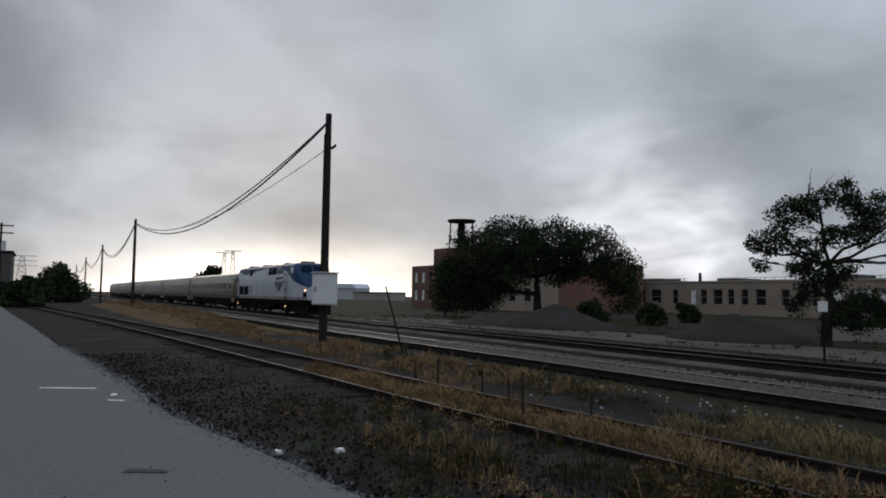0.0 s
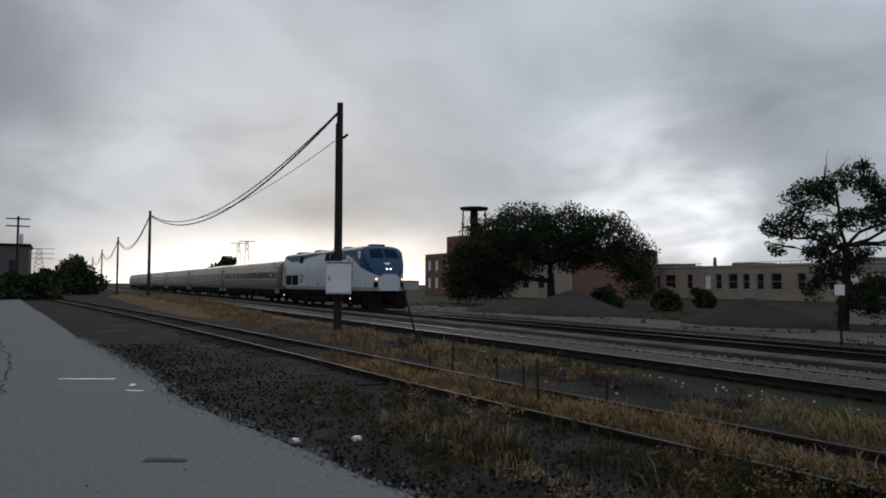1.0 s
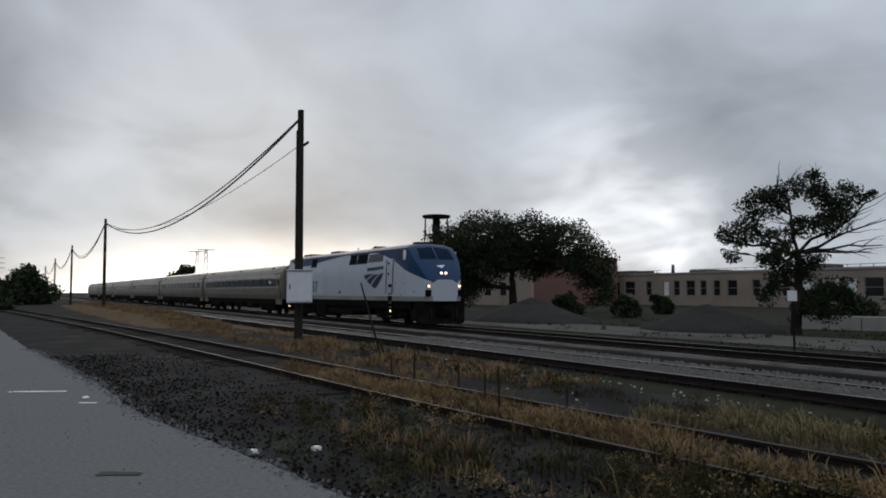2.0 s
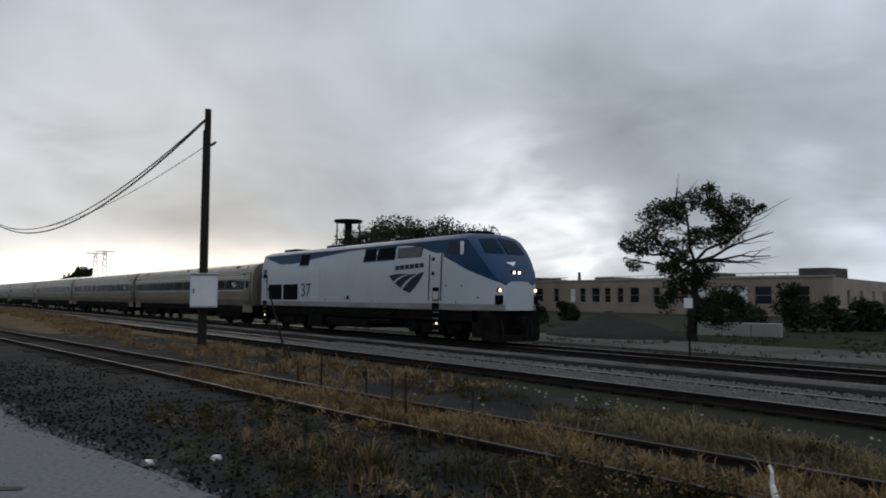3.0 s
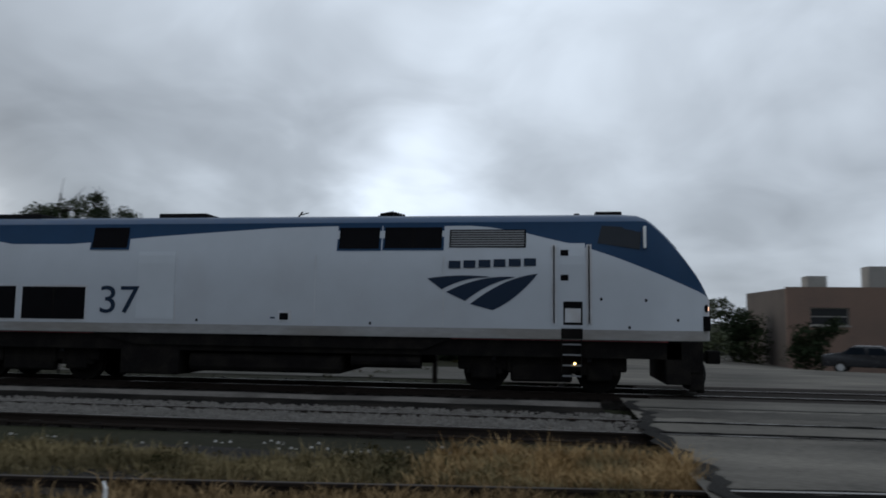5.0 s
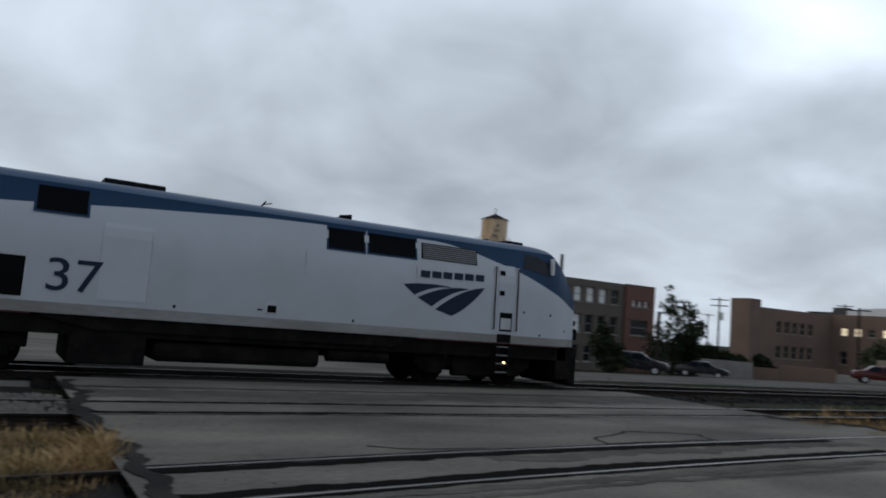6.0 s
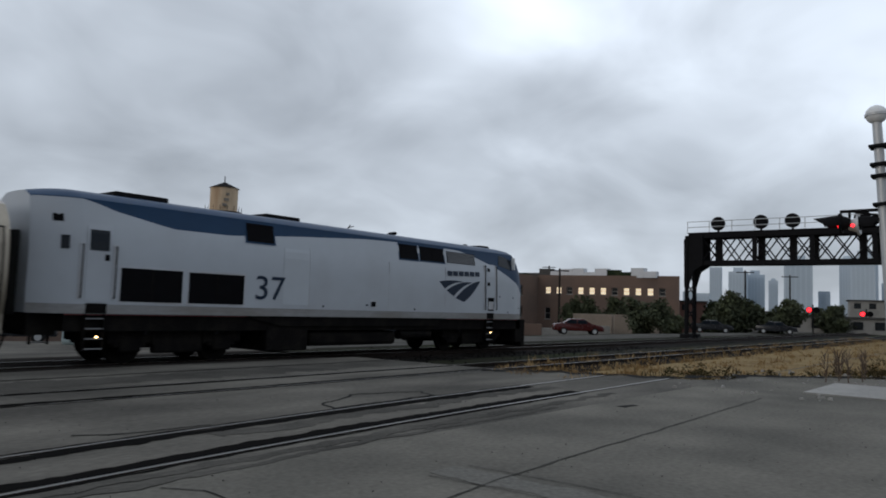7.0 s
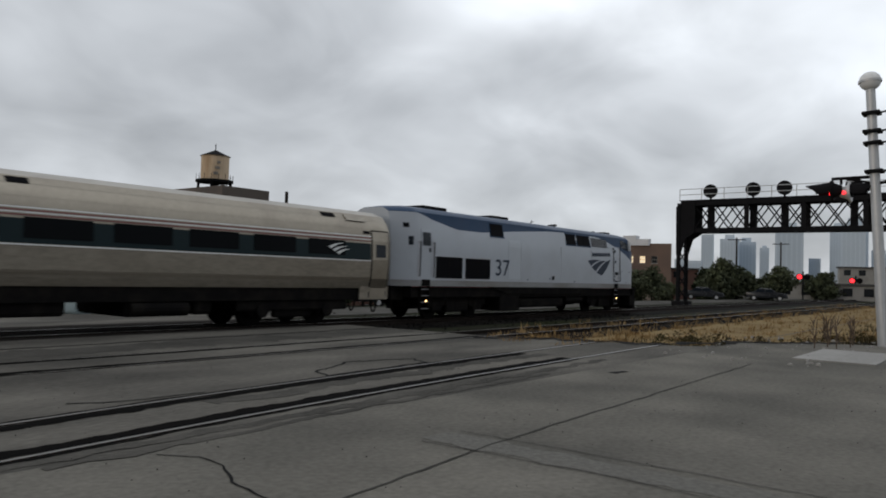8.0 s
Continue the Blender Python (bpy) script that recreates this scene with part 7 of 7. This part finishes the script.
for i, (brg, d, w, top, m) in enumerate((
        (-27.6, 52, 2.6, 1.3, M_DARKLEAF), (-25.4, 54, 1.6, 0.6, M_DARKLEAF), (-23.3, 56, 2.2, 0.3, M_DARKLEAF), (-21.2, 56, 2.4, 0.9, M_DARKLEAF), (-19.4, 58, 1.5, 0.2, M_DARKLEAF),
        (-17.4, 60, 4.0, 1.7, M_DARKLEAF), (-15.2, 62, 4.4, 2.1, M_DARKLEAF), (-13.0, 64, 3.4, 1.2, M_DARKLEAF), (-11.4, 60, 3.0, 0.7, M_DARKLEAF), (-9.6, 62, 3.6, 0.9, M_DARKLEAF), (-7.6, 60, 3.2, 0.9, M_DARKLEAF),
        (-4.2, 52, 3.4, 1.4, M_DARKLEAF), (-10.3, 38, 1.4, 0.2, M_DARKLEAF), (-9.2, 37, 1.5, 0.9, M_DARKLEAF), (-8.1, 36, 1.5, 2.2, M_DARKLEAF), (-6.9, 35, 1.4, 2.9, M_DARKLEAF), (-6.85, 35.5, 0.35, 6.8, M_DARKLEAF), (1.6, 44, 2.6, 1.8, M_LEAF), (2.8, 48, 3.0, 1.4, M_BRIGHTLEAF), (4.6, 50, 3.2, 1.2, M_LEAF), (7.0, 54, 3.6, 1.5, M_DARKLEAF), (10, 56, 3.4, 1.5, M_LEAF), (13, 60, 4, 1.8, M_DARKLEAF),
        (-31.0, 46, 2.4, 0.2, M_DARKLEAF), (-33.0, 46, 2.2, 0.6, M_DARKLEAF), (-46.5, 60, 2.2, -0.1, M_DARKLEAF), (-50.0, 62, 2.0, 0.0, M_DARKLEAF), (-43.4, 70, 1.5, -0.2, M_DARKLEAF),
        (18.5, 50, 2.4, 0.6, M_DARKLEAF), (35.8, 52, 1.6, 1.3, M_LEAF), (43.6, 50, 1.7, 1.0, M_DARKLEAF), (31.0, 51, 1.6, 0.6, M_DARKLEAF),
        (48.3, 75, 3.4, 3.9, M_DARKLEAF), (49.4, 78, 2.8, 1.6, M_DARKLEAF), (50.6, 86, 3.0, 0.1, M_DARKLEAF), (52.3, 86, 2.6, -0.3, M_DARKLEAF), (54.5, 86, 2.6, -0.4, M_DARKLEAF),
        (61.5, 96, 3.4, 1.1, M_LEAF), (62.8, 96, 3.4, 1.2, M_LEAF), (64.2, 96, 3.4, 1.4, M_LEAF), (66.0, 82, 3.8, 1.2, M_LEAF), (67.6, 80, 3.8, 1.0, M_LEAF),
        (72.0, 96, 4.6, 1.7, M_LEAF), (73.4, 98, 3.6, 1.2, M_LEAF), (75.6, 100, 4.6, 1.3, M_LEAF), (78.6, 118, 4.6, 0.9, M_LEAF), (71.0, 120, 4.0, 1.0, M_DARKLEAF),
        (-79.0, 150, 6.0, 1.95, M_DARKLEAF), (-88.9, 130, 8.0, 1.85, M_DARKLEAF), (-90.3, 120, 4.0, 0.9, M_DARKLEAF), (-91.5, 90, 5.0, 0.6, M_DARKLEAF), (-93.0, 85, 5.0, 0.6, M_DARKLEAF), (-90.0, 92, 4.0, 0.1, M_DARKLEAF))):
    lab = {M_DARKLEAF.name: "dark leafy shrub beyond the track", M_LEAF.name: "dull green young tree beyond the track", M_BRIGHTLEAF.name: "yellow-green sunny shrub beyond the crossing"}[m.name]
    bush(brg, d, w, top, m, lab, 300 + i, size=max(0.12, d * 0.0024), per=2600 if w < 4 else 4500)


def grass(name, count, place, h0, h1, width, mat, label, seed, lean=1.0):
    """Tufts of single blades, each a bent taper."""
    r = random.Random(seed)
    verts, faces = [], []
    left, spread = 0, 0.0
    for _ in range(count):
        if left == 0:  # a new tuft
            cx, cy, z = place(r)
            left, spread = r.randint(3, 11), r.uniform(0.03, 0.10) * (1 + width * 30)
            tall = r.uniform(h0, h1) * max(0.25, 0.72 + 0.9 * noise.noise((cx * 0.9, cy * 1.4, seed)) + 0.5 * noise.noise((cx * 4, cy * 4, seed)))
        left -= 1
        a = r.uniform(0, 6.283)
        out = abs(r.gauss(0, 1)) * spread
        x, y = cx + out * math.cos(a), cy + out * math.sin(a)
        h = tall * r.uniform(0.45, 1.1)
        k = r.uniform(0.1, lean) * h
        dx, dy = k * math.cos(a), k * math.sin(a)
        w = width * r.uniform(0.5, 1.2)
        px, py = -math.sin(a + r.uniform(-1, 1)) * w, math.cos(a + r.uniform(-1, 1)) * w
        n = len(verts)
        verts += [(x - px, y - py, z), (x + px, y + py, z), (x + dx * 0.35 + px * 0.7, y + dy * 0.35 + py * 0.7, z + h * 0.6), (x + dx * 0.35 - px * 0.7, y + dy * 0.35 - py * 0.7, z + h * 0.6), (x + dx, y + dy, z + h * (1 - 0.25 * k / h))]
        faces += [(n, n + 1, n + 2, n + 3), (n + 3, n + 2, n + 4)]
    return tagged(raw(name, verts, faces, mat), label, "grass", kind="stuff")


def patchy(r, x0, x1, y0, y1, z, cut=-0.1, seed=0.0, dense_near=True):
    """A place inside a field, kept where a noise allows it."""
    for _ in range(12):
        x = mix(x0, x1, r.random() ** (0.75 if dense_near else 1.0))
        y = r.uniform(y0, y1)
        if noise.noise((x * 0.35, y * 0.6, seed)) > cut:
            return x, y, z
    return x, y, z


grass("dry_grass_siding", 30000, lambda r: (lambda p: (p[0], siding_y(p[0]) + p[1], -0.14))(patchy(r, -19, 1.4, -0.66, 0.70, 0, -0.3, 12.0, False)), 0.12, 0.33, 0.010, M_RUSTGRASS, "rusty brown grass between the siding rails", 1)
grass("dry_grass_verge", 42000, lambda r: (lambda p: (p[0], p[1], mound_z(p[0], p[1]) if p[0] < -31 else -0.16))(patchy(r, -110, -12, 7.6, 11.0, -0.16, -0.15, 1.0, False)), 0.10, 0.34, 0.018, M_RUSTSTRAW, "dry straw grass along the pole line", 2)
grass("dry_grass_clump", 12000, lambda r: patchy(r, -1.6, 1.55, 8.5, 10.4, -0.15, -0.3, 2.0), 0.18, 0.46, 0.009, M_STRAW, "golden dry grass beside the crossing", 3)
grass("dry_grass_mixed", 20000, lambda r: patchy(r, -9.0, 1.0, 8.2, 9.9, -0.15, -0.12, 15.0), 0.12, 0.32, 0.009, M_OLIVETAN, "olive and tan grass beside the siding", 13)
grass("weeds_cinders", 9000, lambda r: patchy(r, -11.5, 1.5, 3.6, 6.4, -0.15, 0.0, 3.0), 0.10, 0.36, 0.009, M_WEED, "olive weeds on the cinder strip", 4)
grass("weeds_straw", 4000, lambda r: patchy(r, -10.5, 1.5, 3.8, 6.6, -0.15, 0.08, 4.0), 0.14, 0.42, 0.007, M_RUSTGRASS, "thin dry stems among the weeds", 5)
grass("weeds_between", 9000, lambda r: patchy(r, -22, 1.4, 8.6, 10.5, -0.16, 0.05, 5.0), 0.08, 0.22, 0.010, M_WEED, "olive weeds between the tracks", 6)
grass("dry_grass_field", 42000, lambda r: (lambda x: (x, r.uniform((9.2 if x < 20 else 7.3 - 3.4 * ease(x, 22.5, 26.5)), 12.0 + 2.4 * ease(x, 17, 22)), -0.24))(mix(17.0, 85, r.random() ** 1.5)), 0.16, 0.42, 0.022, M_STRAW, "dry golden grass beside the road", 7)
grass("weeds_field", 5000, lambda r: (lambda x: (x, (7.3 if x < 22 else 7.2 - 3.4 * ease(x, 22.5, 26.5)) + r.uniform(-0.2, 2.5), -0.22))(mix(19.5, 40, r.random() ** 1.3)), 0.12, 0.4, 0.016, M_WEED, "olive weeds beside the road", 8)
grass("weeds_lot", 9000, lambda r: patchy(r, -70, -4, 23.5, 40, -0.24, 0.12, 6.0, False), 0.08, 0.3, 0.03, M_WEED, "low green weeds beyond the main track", 9)
for i, (x, y) in enumerate(((23.4, 4.6), (23.8, 4.1), (24.3, 4.7), (24.7, 4.2), (23.0, 4.3), (25.0, 5.0), (22.6, 4.8))):
    bm = bmesh.new()
    rr = random.Random(i)
    rod(bm, (0, 0, 0), (rr.uniform(-0.1, 0.1), rr.uniform(-0.1, 0.1), 1.0), 0.02, 0.01, seg=5)
    for k in range(9):
        z = 0.35 + 0.07 * k
        a = rr.uniform(0, 6.28)
        rod(bm, (0, 0, z), (0.16 * math.cos(a), 0.16 * math.sin(a), z + 0.22), 0.018, 0.004, seg=4)
    o = part("dead_thistle", bm, M_DEADWEED)
    o.matrix_basis = pose(x, y, -0.2, 0, 0, 40 * i)
    tagged(o, "tall brown dead weed beside the road", "weed", "dead weeds by the mast")


def weed_patch(name, count, place, r0, r1, size, mat, label, seed):
    """Low leafy weeds: small clumps of leaves on the ground."""
    rr = random.Random(seed)
    blobs = []
    for _ in range(count):
        x, y, z = place(rr)
        k = rr.uniform(r0, r1)
        blobs.append((x, y, z + k * 0.5, k, k, k * rr.uniform(0.5, 1.2)))
    v, f = leaves(blobs, count * 90, size, seed)
    return tagged(raw(name, v, f, mat), label, "weeds", kind="stuff")


weed_patch("leafy_weeds", 150, lambda r: patchy(r, -12, 1.2, 3.2, 6.3, -0.14, 0.02, 8.0), 0.08, 0.26, 0.022, M_WEED, "low olive leafy weeds on the cinders", 51)
weed_patch("leafy_weeds_brown", 90, lambda r: patchy(r, -12, 1.2, 3.6, 6.4, -0.14, 0.0, 9.0), 0.06, 0.22, 0.018, M_RUSTGRASS, "low brown withered weeds on the cinders", 52)
weed_patch("green_weeds", 40, lambda r: patchy(r, -11, 0.8, 3.0, 5.0, -0.14, 0.05, 10.0), 0.06, 0.18, 0.018, M_LEAF, "low green weeds on the cinders", 53)
weed_patch("weeds_among_stones", 110, lambda r: patchy(r, -24, 1.2, 8.8, 10.7, -0.18, 0.0, 11.0), 0.06, 0.20, 0.022, M_WEED, "low weeds between the tracks", 54)
weed_patch("weeds_by_mast", 60, lambda r: (lambda x: (x, 7.2 - 3.4 * ease(x, 22.5, 26.5) + r.uniform(-0.4, 1.2), -0.1))(r.uniform(20, 29)), 0.08, 0.26, 0.03, M_WEED, "low weeds beside the road", 55)


def motions():
    times = [k * 0.5 for k in range(17)]
    walk(loco, [(t, pose(run(t), TRACK_Y, 0)) for t in times])
    for k, c in enumerate(coaches):
        walk(c, [(t, pose(run(t) - 6.25 - 25.9 * k, TRACK_Y, 0)) for t in times])
    for w, x in wheelsets:
        walk(w, [(k / 30, pose(x, 0, 0.5) @ pose(0, 0, 0, 0, math.degrees((run(k / 30) - run(0)) / 0.5), 0)) for k in range(241)])


motions()
